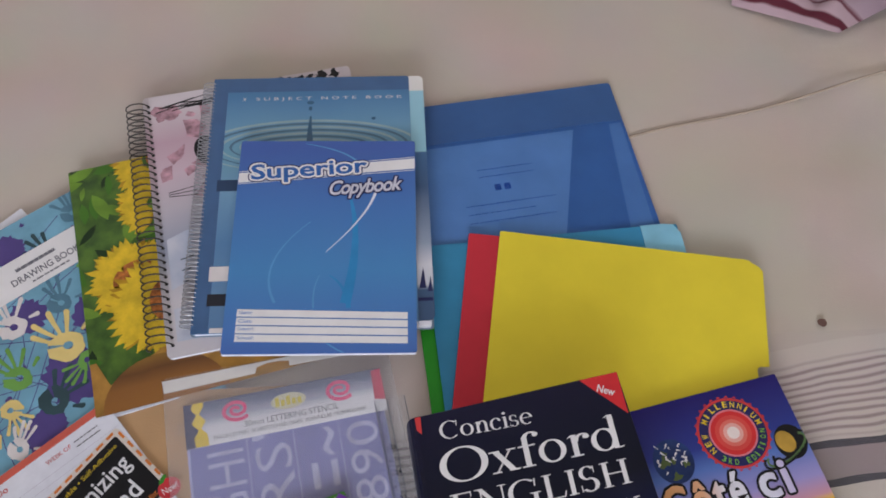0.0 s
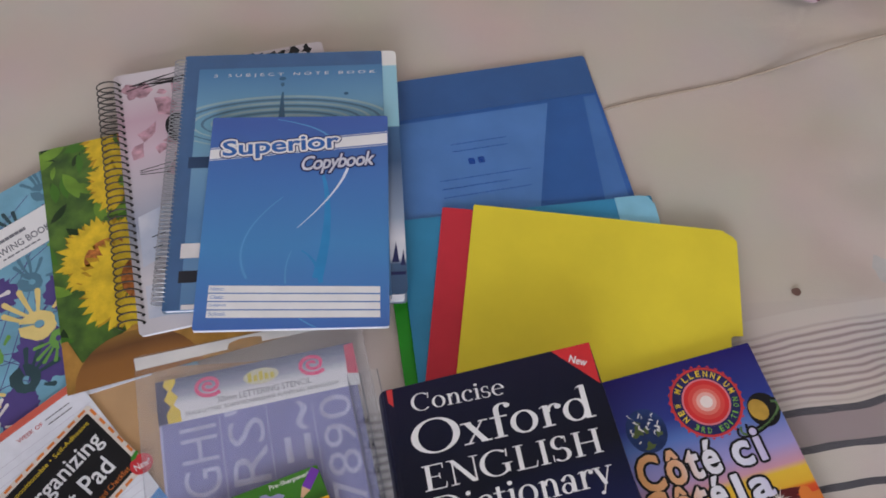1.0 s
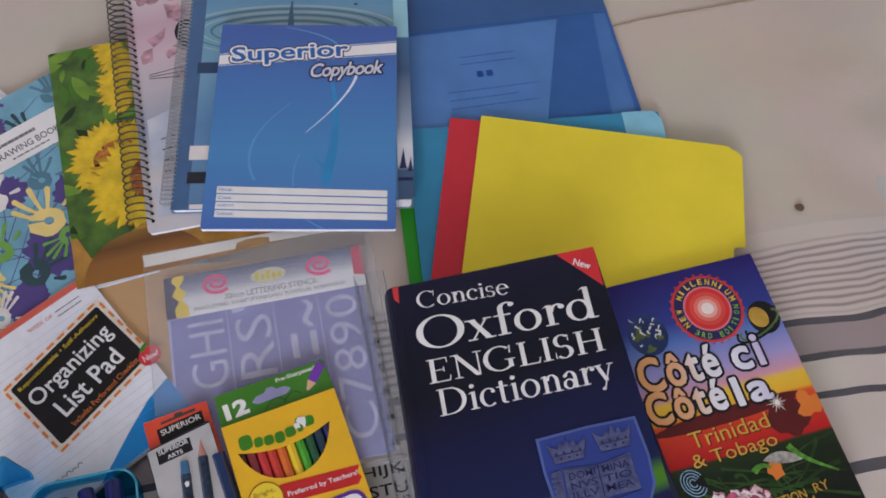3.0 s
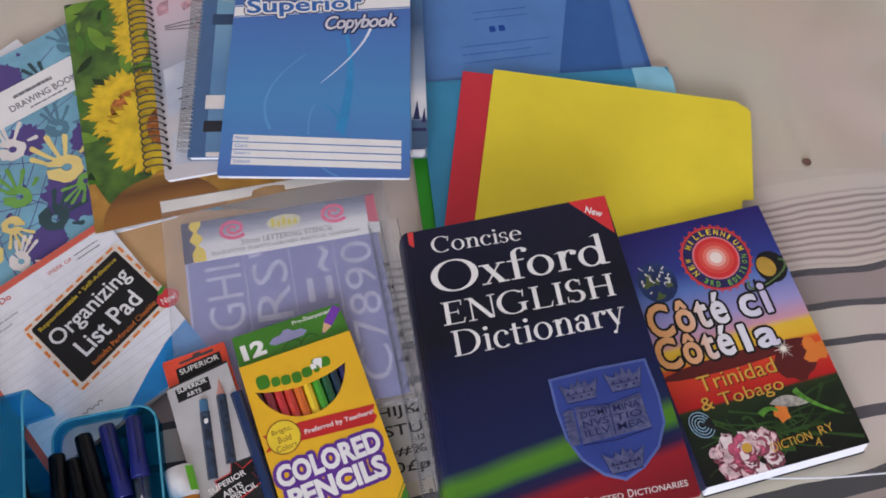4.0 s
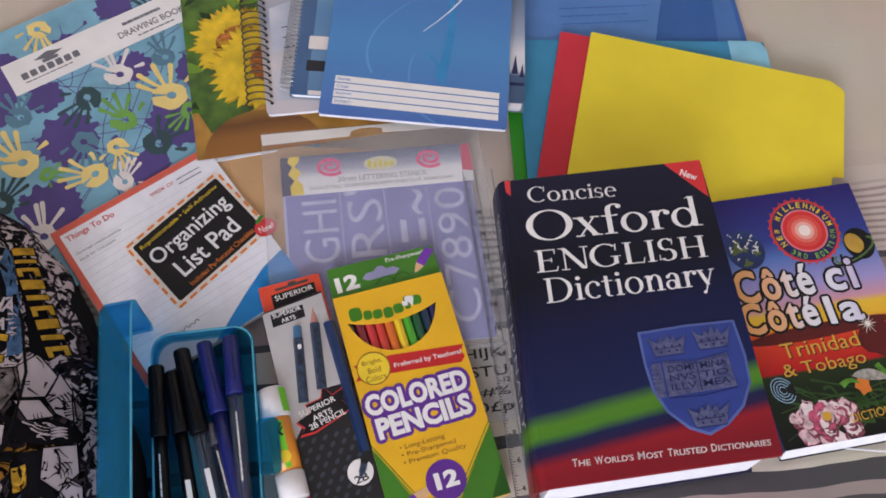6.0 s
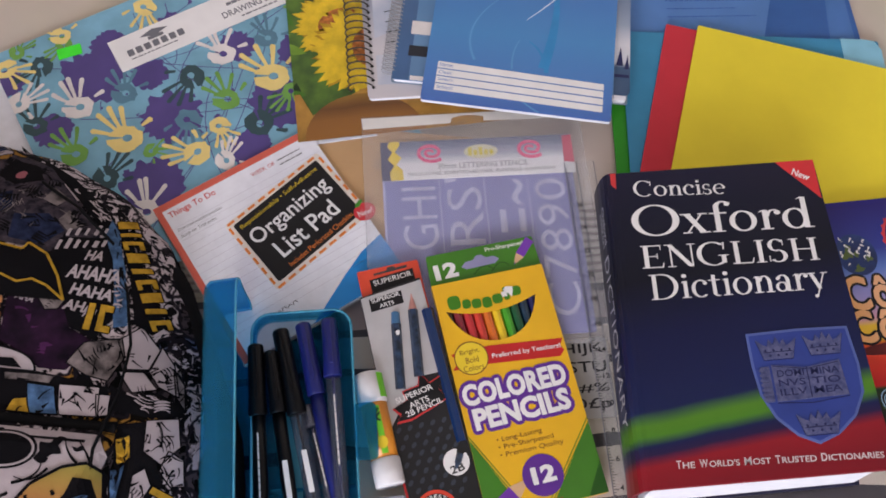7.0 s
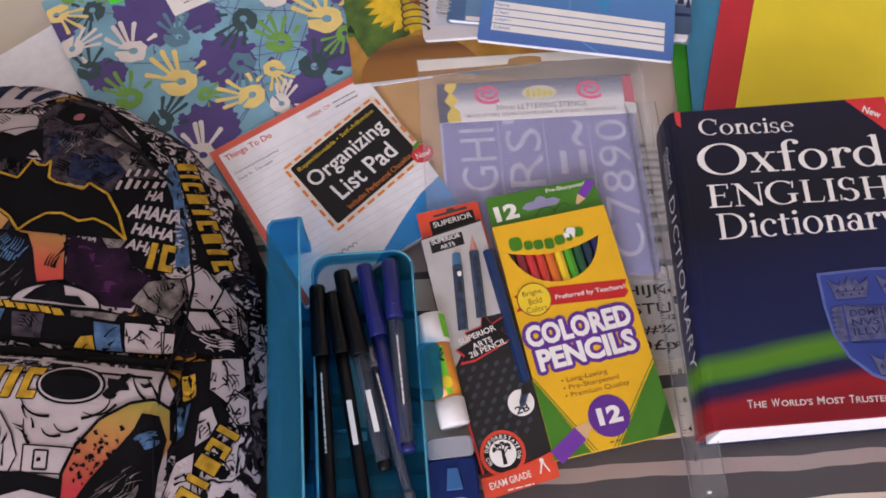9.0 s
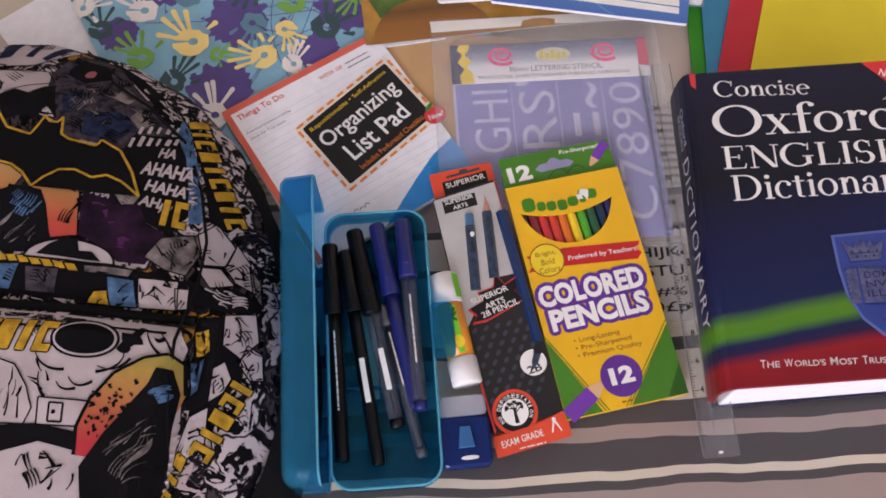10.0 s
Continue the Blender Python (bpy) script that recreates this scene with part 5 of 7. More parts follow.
PEACH, LILAC = gradient("bubble_letters", [(0, (0.72, 0.36, 0.12)), (0.3, (0.72, 0.40, 0.22)), (0.45, (0.74, 0.72, 0.76)), (0.75, (0.70, 0.70, 0.80)), (1, (0.44, 0.32, 0.62))], 0, 0.118, 0.35, 0.2), BLACK
for t, x, y, w, h in (("Côté", 4, 115, 64, 27), ("ci", 80, 114.5, 25, 25), ("Côté", 0.5, 89.5, 62, 25), ("la", 71, 88.5, 28, 22)):
    halo(cote, "letter_shadow", t, x, y, w, h, ZK + 0.3, 2.6, LILAC, 0, 0.01, space=1.16)
    halo(cote, "lettering", t, x, y, w, h, ZK + 0.4, 0.6, PEACH, 0, 0.01, space=1.16)
    part("lettering", words(t, x, y, w, h, ZK + 0.46, 0, 0.015, space=1.16), PEACH, cote)
ink(cote, "dark_patch", [splat(104, 72, 15, rg, 18, 0.15), ellipse(60, 85, 62, 6, 2, 20)], ZK + 0.02, mat("maroon_print", (0.10, 0.012, 0.012), 0.35), KB)
ink(cote, "sky_flame", [splat(122, 78, 9, rg, 14, 0.4)], ZK + 0.05, INK_ORANGE, KB)
for t, x, y, w, h in (("Trinidad", 23, 67, 64, 12), ("& Tobago", 19, 50, 68, 13)):
    part("letter_shadow", words(t, x + 0.8, y - 0.8, w, h, ZK + 0.3, 1), BLACK, cote)
    part("lettering", words(t, x, y, w, h, ZK + 0.36, 1), INK_GOLD, cote)
star = []
for i in range(24):
    r = (9.5 if i % 4 == 0 else 6.5) if i % 2 == 0 else 1.7
    star.append((99 + r * math.cos(math.pi * i / 12), 84 + r * math.sin(math.pi * i / 12)))
ink(cote, "star_burst", [star], ZK + 0.55, mat("star_white", (0.85, 0.80, 0.72), 0.4), KB)
ink(cote, "foliage_print", [stroke(arc((rg.uniform(0, 130), rg.uniform(0, 50)), (rg.uniform(30, 110), rg.uniform(10, 50)), (rg.uniform(0, 130), rg.uniform(4, 56)), 8), 0.6, rg.uniform(1, 4)) for _ in range(22)], ZK + 0.02, mat("foliage_dark_green", (0.03, 0.08, 0.015), 0.4, var=0.3), KB)
ink(cote, "shell_print", [ellipse(14, 44, 9, 11, 30, 20)], ZK + 0.2, BLACK, KB)
for k in range(4):
    e = ellipse(14, 44, 8.4 - 2 * k, 10.2 - 2.4 * k, 30, 20, 0, 300)
    ink(cote, "shell_line", [stroke(e, 0.7)], ZK + 0.26, INK_SKY, KB)
rf = random.Random(9)
FLORAL = (mat("petal_pale", (0.70, 0.50, 0.53), 0.4, var=0.25, vscale=200), mat("petal_white", (0.80, 0.70, 0.71), 0.4, var=0.12, vscale=200), mat("petal_rose", (0.52, 0.10, 0.18), 0.4, var=0.3, vscale=200), mat("petal_shade", (0.24, 0.06, 0.09), 0.4, var=0.3, vscale=200))
for k in range(58):
    out = 1 - k / 58
    a, r = rf.uniform(0, 6.28), 25 * (0.12 + 0.88 * out) * rf.uniform(0.75, 1.06)
    x, y = 39 + r * math.cos(a) * 1.05, 17 + r * math.sin(a) * 0.86
    size = (3.2 + 3.0 * out) * rf.uniform(0.75, 1.2)
    pick = rf.choice((0, 1, 1, 0, 2)) if out > 0.45 else rf.choice((0, 2, 2, 1))
    ink(cote, "petal_shadow", [splat(x + 0.5, y - 0.8, size * 1.14, rf, 13, 0.2)], ZK + 0.20 + 0.005 * k, FLORAL[3], KB)
    ink(cote, "flower_petal", [splat(x, y, size, rf, 13, 0.26)], ZK + 0.2025 + 0.005 * k, FLORAL[pick], KB)
ink(cote, "flower_heart", [ellipse(40, 20, 4.0, 3.6, 0, 14)], ZK + 0.56, INK_GOLD, KB)
part("lettering", words("DICTION", 58, 12, 33, 6.5, ZK + 0.5, 3), INK_GOLD, cote)
part("lettering", words("RY", 98, 15, 12, 6.5, ZK + 0.5, 3), INK_GOLD, cote)
part("lettering", words("A", 91, 9, 5, 6, ZK + 0.5, -20), INK_GOLD, cote)
ink(cote, "bird_print", [arc((70, 46), (86, 56), (100, 40), 8) + arc((100, 40), (84, 38), (70, 46), 8)[1:-1]], ZK + 0.45, mat("bird_grey", (0.40, 0.38, 0.34), 0.4, var=0.3, vscale=200), KB)
ink(cote, "wing_print", [stroke(arc((93, 52), (98, 40), (122, 26), 8), 5, 1.5), stroke(arc((60, 40), (68, 46), (74, 40), 6), 5, 2)], ZK + 0.48, mat("wing_green", (0.10, 0.28, 0.03), 0.4, var=0.3, vscale=200), KB)
ink(cote, "bloom_print", [splat(76, 37, 6, rg, 10, 0.3)], ZK + 0.4, INK_ORANGE, KB)

# ---- carton of coloured pencils ----
carton = thing("pencil_carton", "yellow and green carton of twelve colored pencils with a window", "carton", -0.0578, -0.0469, 0.0010, 21.7, rx=2.0)
CARTON_Y = mat("carton_yellow", (0.76, 0.44, 0.012), 0.35, var=0.03, coat=0.25)
CARTON_G = mat("carton_green", (0.05, 0.19, 0.015), 0.35, var=0.06, coat=0.25)
part("tray", slab(0, 0, 86, 173, 0, 1.0, 1, 0.3), CARTON_Y, carton)
for q in ((0, 0, 0.8, 173), (85.2, 0, 86, 173), (0.8, 0, 85.2, 0.8), (0.8, 172.2, 85.2, 173)):
    part("side_wall", slab(*q, 1.0, 8.0, 0.2, 0.1), CARTON_Y, carton)
part("hanging_flap", prism([(0, 173), (86, 173), (85, 197), (84, 198), (2, 198), (1, 197)], 5.0, 5.8, 0.2), CARTON_G, carton, "dark green hanging flap")
ZR = 8.7
QB = (0, 0, 86, 173)
ink(carton, "green_corner", [[(0, 56), (0, 0), (26, 0)]], ZR, CARTON_G, QB)
ink(carton, "green_corner", [[(86, 50), (46, 0), (86, 0)]], ZR, CARTON_G, QB)
ink(carton, "pinstripe", [stroke([(-1, 54 + 3 * i), (26 + 2.4 * i, -1)], 0.7) for i in (1, 2)] + [stroke([(87, 48 + 3 * i), (46 - 2.4 * i, -1)], 0.7) for i in (1, 2)], ZR + 0.05, CARTON_G, QB)
ink(carton, "dark_hatching", [[(72, 0), (86, 0), (86, 22)]], ZR + 0.1, mat("hatch_green", (0.02, 0.09, 0.01), 0.4), QB)
top_curve = arc((6, 151), (40, 137.5), (75, 150.5), 12)
low_curve = arc((75, 150.5), (66, 122), (42, 121.5), 9) + arc((42, 121.5), (15, 122), (6, 151), 9)[1:]
front = prism([(0, 173), (0, 151)] + top_curve + [(86, 150.5), (86, 173)], 8.0, 8.6, 0.15)
prism([(0, 0), (86, 0), (86, 150.4)] + low_curve + [(0, 150.9)], 8.0, 8.6, 0.15, front)
bmesh.ops.recalc_face_normals(front, faces=front.faces)
part("front_panel", front, CARTON_Y, carton, "yellow front with a smile-shaped window")
part("inside_card", slab(1, 100, 85, 170, 1.1, 1.5, 0.5, 0.1), mat("carton_inside", (0.03, 0.015, 0.01), 0.8), carton)
for i, c in enumerate(((0.05, 0.015, 0.012), (0.20, 0.018, 0.03), (0.50, 0.03, 0.035), (0.55, 0.045, 0.03), (0.66, 0.15, 0.02), (0.78, 0.55, 0.02), (0.06, 0.32, 0.02), (0.010, 0.08, 0.03), (0.008, 0.03, 0.06), (0.015, 0.015, 0.09), (0.03, 0.012, 0.08))):
    x = 7.6 + i * 7.1
    part("pencil", tube([(x + 1.0, 104, 4.4), (x - 0.6, 166, 4.4)], 3.5, 8), mat("pencil_lacquer", c, 0.3, coat=0.4), carton)
part("lettering", words("12", 5, 177, 18, 12.5, 5.9, 2, 0.05), WHITE, carton)
part("lettering", words("Pre-Sharpened", 47, 191.5, 30, 4.4, 5.9, 0, 0.01), WHITE, carton)
part("hang_hole", prism([(26, 184), (30, 181.5), (52, 182), (56, 185), (52, 188), (46, 188), (43, 191), (39, 191), (36, 188), (30, 187.5)], 5.82, 5.9, 0.02), mat("hole_lavender", (0.28, 0.27, 0.45), 0.5), carton, "cut-out hanging slot")
ink(carton, "scribble", [stroke(arc((34, 176), (44, 186), (50, 177), 8), 0.8), stroke(arc((48, 176), (57, 186), (62, 178), 8), 0.8)], 5.9, mat("scribble_green", (0.02, 0.08, 0.01), 0.5))


def printed_pencil(x, y, rot, ln, w, z, parent):
    c, s = math.cos(radians(rot)), math.sin(radians(rot))
    q = lambda a, b: (x + c * a - s * b, y + s * a + c * b)
    ink(parent, "pencil_shaft", [[q(0, -w / 2), q(ln * 0.62, -w / 2), q(ln * 0.62, w / 2), q(0, w / 2)]], z, mat("purple_shaft", (0.16, 0.04, 0.36), 0.35, coat=0.2))
    ink(parent, "pencil_wood", [[q(ln * 0.62, -w / 2), q(ln * 0.92, -w * 0.12), q(ln * 0.92, w * 0.12), q(ln * 0.62, w / 2)]], z, mat("sharpened_wood", (0.62, 0.40, 0.22), 0.5))
    ink(parent, "pencil_point", [[q(ln * 0.92, -w * 0.12), q(ln, 0), q(ln * 0.92, w * 0.12)]], z, INK_PURPLE)


printed_pencil(83, 195.5, 226, 25, 7, 5.95, carton)
rc = random.Random(3)
LOGO = mat("logo_green", (0.05, 0.20, 0.012), 0.4)
for k, (x, rx, ry, lift) in enumerate(((13.5, 4.8, 5.4, 1.0), (22.4, 3.2, 3.6, 0.2), (29.8, 3.6, 3.7, 0), (37.8, 3.6, 4.2, -0.6), (46, 3.9, 3.8, 0), (53.4, 2.2, 5.2, 1.4), (60.8, 4.0, 3.8, 0))):
    y = 152.2 + 0.0062 * (x - 36) ** 2 + lift
    ink(carton, "brand_shape", [outline(x - rx, y - ry, x + rx, y + ry, rx * 0.7)], ZR + 0.12 + 0.005 * k, LOGO, QB, "green rounded brand shape")
ink(carton, "white_tear", [splat(56, 157, 4.0, rc, 9, 0.5), splat(52, 155, 2.4, rc, 8, 0.5)], ZR + 0.3, WHITE, QB, "white torn patch")
ink(carton, "banner", [[(2, 118), (6, 112), (1, 106), (24, 106), (80, 100), (84, 104), (82, 108), (85, 113), (30, 119)]], ZR + 0.1, mat("banner_red", (0.50, 0.02, 0.02), 0.35, coat=0.2), QB, "red printed ribbon")
part("lettering", words("Preferred by Teachers!", 31, 108, 51, 4.6, ZR + 0.2, -3, 0.012), WHITE, carton)
ink(carton, "round_badge", [ellipse(16, 112.5, 12.6, 12.6, 0, 30)], ZR + 0.2, BROWN, QB)
ink(carton, "round_badge", [ellipse(16, 112.5, 11.8, 11.8, 0, 30)], ZR + 0.26, INK_YELLOW, QB, "yellow round badge")
for i, t in enumerate(("Bright,", "Bold", "Colors")):
    part("lettering", words(t, 8.5 + (3 if i == 1 else 0), 115 - 6 * i, 15 if i != 1 else 9.5, 4.4, ZR + 0.32, 0), BROWN, carton)
for t, x, y, w, h in (("COLORED", 3, 78, 77, 16), ("PENCILS", 7, 60, 71, 16)):
    halo(carton, "letter_shadow", t, x, y, w, h, ZR + 0.2, 2.7, INK_PURPLE, 1, 0.03)
for t, x, y, w, h in (("COLORED", 3, 78, 77, 16), ("PENCILS", 7, 60, 71, 16)):
    part("lettering", words(t, x, y, w, h, ZR + 0.3, 1, 0.045), WHITE, carton)
for i, t in enumerate(("• Long-Lasting", "• Pre-Sharpened", "• Premium Quality")):
    part("lettering", words(t, 19, 48.5 - 5.4 * i, (33, 40, 46)[i], 4.4, ZR + 0.1, 0), BROWN, carton)
ink(carton, "number_disc", [ellipse(44.5, 21, 14.5, 14.5, 0, 30)], ZR + 0.15, INK_PURPLE, QB, "purple number disc")
part("lettering", words("12", 36.5, 15.5, 17, 12, ZR + 0.22, 0, 0.05), WHITE, carton)
printed_pencil(2, 1.5, 31, 38, 11, ZR + 0.12, carton)
ink(carton, "small_print", bars(40, 3, 16, 1, 2, 1, rnd), ZR + 0.1, BROWN, QB)

# ---- pack of drawing pencils ----
pack = thing("drawing_pencil_pack", "black and grey card pack of drawing pencils with a red top", "pencil pack", -0.0994, -0.0749, 0.0004, 22.6, rx=2.4)
part("back_card", slab(0, 0, 47, 208, 0, 3.6, 1.5, 0.3), mat("pack_red", (0.66, 0.07, 0.03), 0.4, coat=0.2), pack, "orange red backing card")
ZS = 3.7
part("sleeve_card", prism([(0, 12), (51, 16), (51, 40), (47, 100), (45, 192), (-2, 186), (-3, 82)], 3.7, 7.6, 0.5), mat("pack_black", (0.014, 0.014, 0.016), 0.4, coat=0.2), pack, "black card sleeve")
ZT = 7.7
ink(pack, "grey_panel", [[(-2.5, 84), (7, 96), (30, 118), (46, 118), (45, 190), (-1.6, 185)]], ZT, mat("pack_grey", (0.46, 0.45, 0.45), 0.4, coat=0.2))
ink(pack, "red_edge", [[(-3, 82), (-1.4, 82), (1.5, 13), (0, 12)]], ZT, INK_RED)
ink(pack, "name_plate", [[(8, 187), (42, 190), (42, 202), (8, 199.5)]], ZS, BLACK)
part("lettering", words("SUPERIOR", 10.5, 194, 30, 4.2, ZS + 0.06, 4, 0.01), WHITE, pack)
ink(pack, "hang_hole", [[(12, 203.8), (22, 204.4), (23, 206.6), (28, 206.8), (29, 205), (38, 205.6), (38, 203.4), (12, 202)]], ZS + 0.1, mat("hole_dark", (0.06, 0.05, 0.05), 0.7))
ink(pack, "name_plate", [[(4, 173), (29, 175), (29, 185), (4, 183)]], ZT + 0.05, BLACK)
part("lettering", words("SUPERIOR", 5.5, 179.6, 22, 3.4, ZT + 0.1, 4, 0.01), WHITE, pack)
part("lettering", words("ARTS", 11, 174.8, 11, 3.2, ZT + 0.1, 4, 0.01), WHITE, pack)
PENCIL_NAVY = mat("pencil_navy", (0.022, 0.042, 0.085), 0.3, var=0.4, vscale=200, coat=0.4)
for x0, y0, x1, y1, top_mat in ((19.5, 160, 12, 112, mat("blue_cap", (0.06, 0.16, 0.30), 0.4)), (34, 168, 27, 118, mat("pink_wood", (0.55, 0.26, 0.22), 0.5))):
    part("pencil", tube([(x1, y1, ZT - 0.6), (x0, y0, ZT - 0.6)], 4.0, 6), PENCIL_NAVY, pack)
    part("pencil_end", lathe([(0, 3.6), (9, 3.2 if x0 < 30 else 1.2), (14 if x0 > 30 else 9.5, 0.5 if x0 > 30 else 2.6)], 8, None, (x0, y0, ZT - 0.6), (x0 + (x0 - x1) * 0.1, y0 + (y0 - y1) * 0.1, ZT - 0.6)), top_mat, pack)
part("pencil", tube([(45.5, 66, ZT - 1.6), (45.0, 110, ZT - 1.4), (44.5, 166, ZT - 0.6)], 4.8, 6), mat("pencil_blue", (0.008, 0.028, 0.10), 0.25, coat=0.4), pack, "dark blue drawing pencil")
ink(pack, "eraser_fleck", [splat(19, 152, 2.0, rnd, 8, 0.4)], ZT + 3.6, WHITE)
star = [(3, 88), (14, 88), (34, 94), (45, 98), (40, 106), (47, 117), (34, 112), (28, 122), (25, 112), (12, 110), (14, 103), (2, 99), (7, 93)]
part("star_label", prism([(x * 0.94 + 1, y) for x, y in star], ZT + 0.05, ZT + 0.5, 0.1), INK_RED, pack, "red edged black star label")
ink(pack, "star_face", [[(24 + (x - 24) * 0.9, 104 + (y - 104) * 0.9) for x, y in star]], ZT + 0.55, BLACK)
for i, t in enumerate(("SUPERIOR", "ARTS", "2B PENCIL")):
    part("lettering", words(t, (7, 14, 9)[i] + 1.5 * i, (102, 96.5, 91)[i], (28, 15, 28)[i], 4.2, ZT + 0.62, 10, 0.012), WHITE, pack)
DOT = mat("raised_dot", (0.035, 0.045, 0.065), 0.3, coat=0.4)
dots = []
for r in range(9):
    for c in range(5):
        dots.append(ellipse(4 + c * 8.2 + (4 if r % 2 else 0), 34 + r * 6.2, 2.4, 1.5, 45, 10))
ink(pack, "dot_pattern", dots, ZT + 0.04, DOT)
ink(pack, "grade_disc", [ellipse(38, 53, 9.2, 9.2, 0, 26, 75, 395) + [(38, 53)]], ZT + 0.1, WHITE, label="white grade disc")
part("lettering", words("2B", 33, 45.5, 10, 5.5, ZT + 0.16, 6, 0.02), BLACK, pack)
part("pencil_tip", lathe([(0, 2.6), (6, 2.4), (11, 0.5)], 8, None, (42, 58, ZT), (38, 51, ZT)), PENCIL_NAVY, pack)
ink(pack, "seal", [ellipse(17, 23, 15.5, 15.5, 0, 30)], ZT + 0.1, mat("seal_red", (0.62, 0.06, 0.03), 0.4), label="red round forest seal")
ink(pack, "seal_ring", [ellipse(17, 23, 13, 13, 0, 30)], ZT + 0.16, BLACK)
ink(pack, "seal_heart", [ellipse(17, 23, 9.2, 9.2, 0, 26)], ZT + 0.22, WHITE)
ink(pack, "seal_tree", [stroke([(17, 26), (17, 15.5)], 1.4, 3.0)] + [stroke([(17, 22 + 0.8 * k), (17 + 5.6 * math.cos(radians(20 + 35 * k)), 25 + 4.6 * math.sin(radians(20 + 35 * k)))], 1.0, 0.5) for k in range(5)] + [splat(17 + 5.4 * math.cos(radians(6 + 24 * k)), 25.2 + (3.6 + k % 2) * math.sin(radians(6 + 24 * k)), 1.25, rnd, 8, 0.4) for k in range(8)], ZT + 0.28, BLACK)
round_words("NO DEFORESTATION", 17, 23, 11.1, 205, -25, 2.6, 2.2, ZT + 0.24, WHITE, pack)
ink(pack, "red_foot", [[(-2, -4), (50, -1), (51, 17), (28, 12), (4, 10), (-2, 10)]], ZT + 0.3, mat("foot_red", (0.66, 0.07, 0.03), 0.4, coat=0.2))
part("lettering", words("EXAM GRADE", 3, 1.5, 29, 4.6, ZT + 0.4, 4, 0.01), WHITE, pack)
ink(pack, "small_print", bars(14, -1.5, 20, 1, 2, 0.8, rnd), ZT + 0.4, WHITE)
ink(pack, "compass_mark", [stroke([(41, 12), (38, 4)], 1.3, 0.8), stroke([(41, 12), (44.5, 4)], 1.3, 0.8), ellipse(41, 12.4, 1.5, 1.5, 0, 10)], ZT + 0.4, WHITE)

# ---- pencil case with pens ----
case = thing("pencil_case", "open translucent blue plastic pencil case holding pens", "pencil case", -0.2028, -0.1184, 0.0006, 13.5)


def open_tray(x0, y0, x1, y1, depth, r, t):
    """A moulded tray: outer and inner rounded walls, a floor and a rolled rim."""
    bm = bmesh.new()
    n = 6
    levels = [(outline(x0 + 4, y0 + 4, x1 - 4, y1 - 4, r - 3, n), 0), (outline(x0 + 1, y0 + 1, x1 - 1, y1 - 1, r, n), 3), (outline(x0, y0, x1, y1, r, n), depth - 1), (outline(x0 + t * 0.3, y0 + t * 0.3, x1 - t * 0.3, y1 - t * 0.3, r, n), depth),
              (outline(x0 + t, y0 + t, x1 - t, y1 - t, r - t, n), depth - 1), (outline(x0 + t + 1, y0 + t + 1, x1 - t - 1, y1 - t - 1, r - t, n), 4), (outline(x0 + 5, y0 + 5, x1 - 5, y1 - 5, r - 4, n), t)]
    rings = [[bm.verts.new((x * MM, y * MM, z * MM)) for x, y in o] for o, z in levels]
    for a, b in zip(rings, rings[1:]):
        for i in range(len(a)):
            j = (i + 1) % len(a)
            bm.faces.new((a[i], a[j], b[j], b[i]))
    bm.faces.new(rings[0][::-1])
    bm.faces.new(rings[-1])
    return bm


part("base_tray", open_tray(0, -2, 73, 192, 21, 14, 1.6), BLUE_PLASTIC, case, "blue base tray", smooth=True)
lid = open_tray(0, -2, 68, 206, 22, 14, 1.6)
lid.transform(Matrix.Translation((-0.024, 0, 0.0015)) @ Matrix(((0, 0, 1, 0), (0, 1, 0, 0), (-1, 0, 0, 0), (0, 0, 0, 1))) @ Matrix.Translation((-0.068, 0, 0)))
part("lid", lid, film_plastic("blue_lid_plastic", (0.05, 0.37, 0.58), 0.17, 0.09, 0.22), case, "blue lid standing open", smooth=True)
for y in (22, 84, 150):
    part("hinge", slab(-3.5, y, 1.5, y + 16, 1, 6, 1, 0.5), BLUE_PLASTIC, case)
# Lighter blue than the case: the rims' highlights are put into the colour.
RIM_HIGHLIGHT = film_plastic("case_rim_highlight", (0.16, 0.55, 0.72), 0.5, 0.08)
ring = [(x, y, 21.2) for x, y in outline(0.8, -1.2, 72.2, 191.2, 13.5, 6)]
part("rim", tube(ring + ring[:2], 0.9, 6), RIM_HIGHLIGHT, case, "glossy rolled rim, coloured paler for its highlights", smooth=True)
ring = [(-2.0, y, 69.5 - x) for x, y in outline(0.8, -1.2, 67.2, 205.2, 13.5, 6)]
part("rim", tube(ring + ring[:2], 0.9, 6), RIM_HIGHLIGHT, case, "glossy rolled rim, coloured paler for its highlights", smooth=True)
part("clasp", slab(71.5, 80, 87, 120, 21.6, 23.4, 4, 0.8), BLUE_PLASTIC, case, "blue plastic snap clasp")
for z, y in ((12, 66),):
    part("divider", slab(4, y, 69, y + 1.2, 1.7, z, 0.3, 0.2), BLUE_PLASTIC, case)

PEN_BLUE = mat("navy_pen_plastic", (0.012, 0.016, 0.13), 0.3, coat=0.15)
PEN_CLEAR = film_plastic("smoky_pen_barrel", (0.30, 0.32, 0.38), 0.16, 0.10)


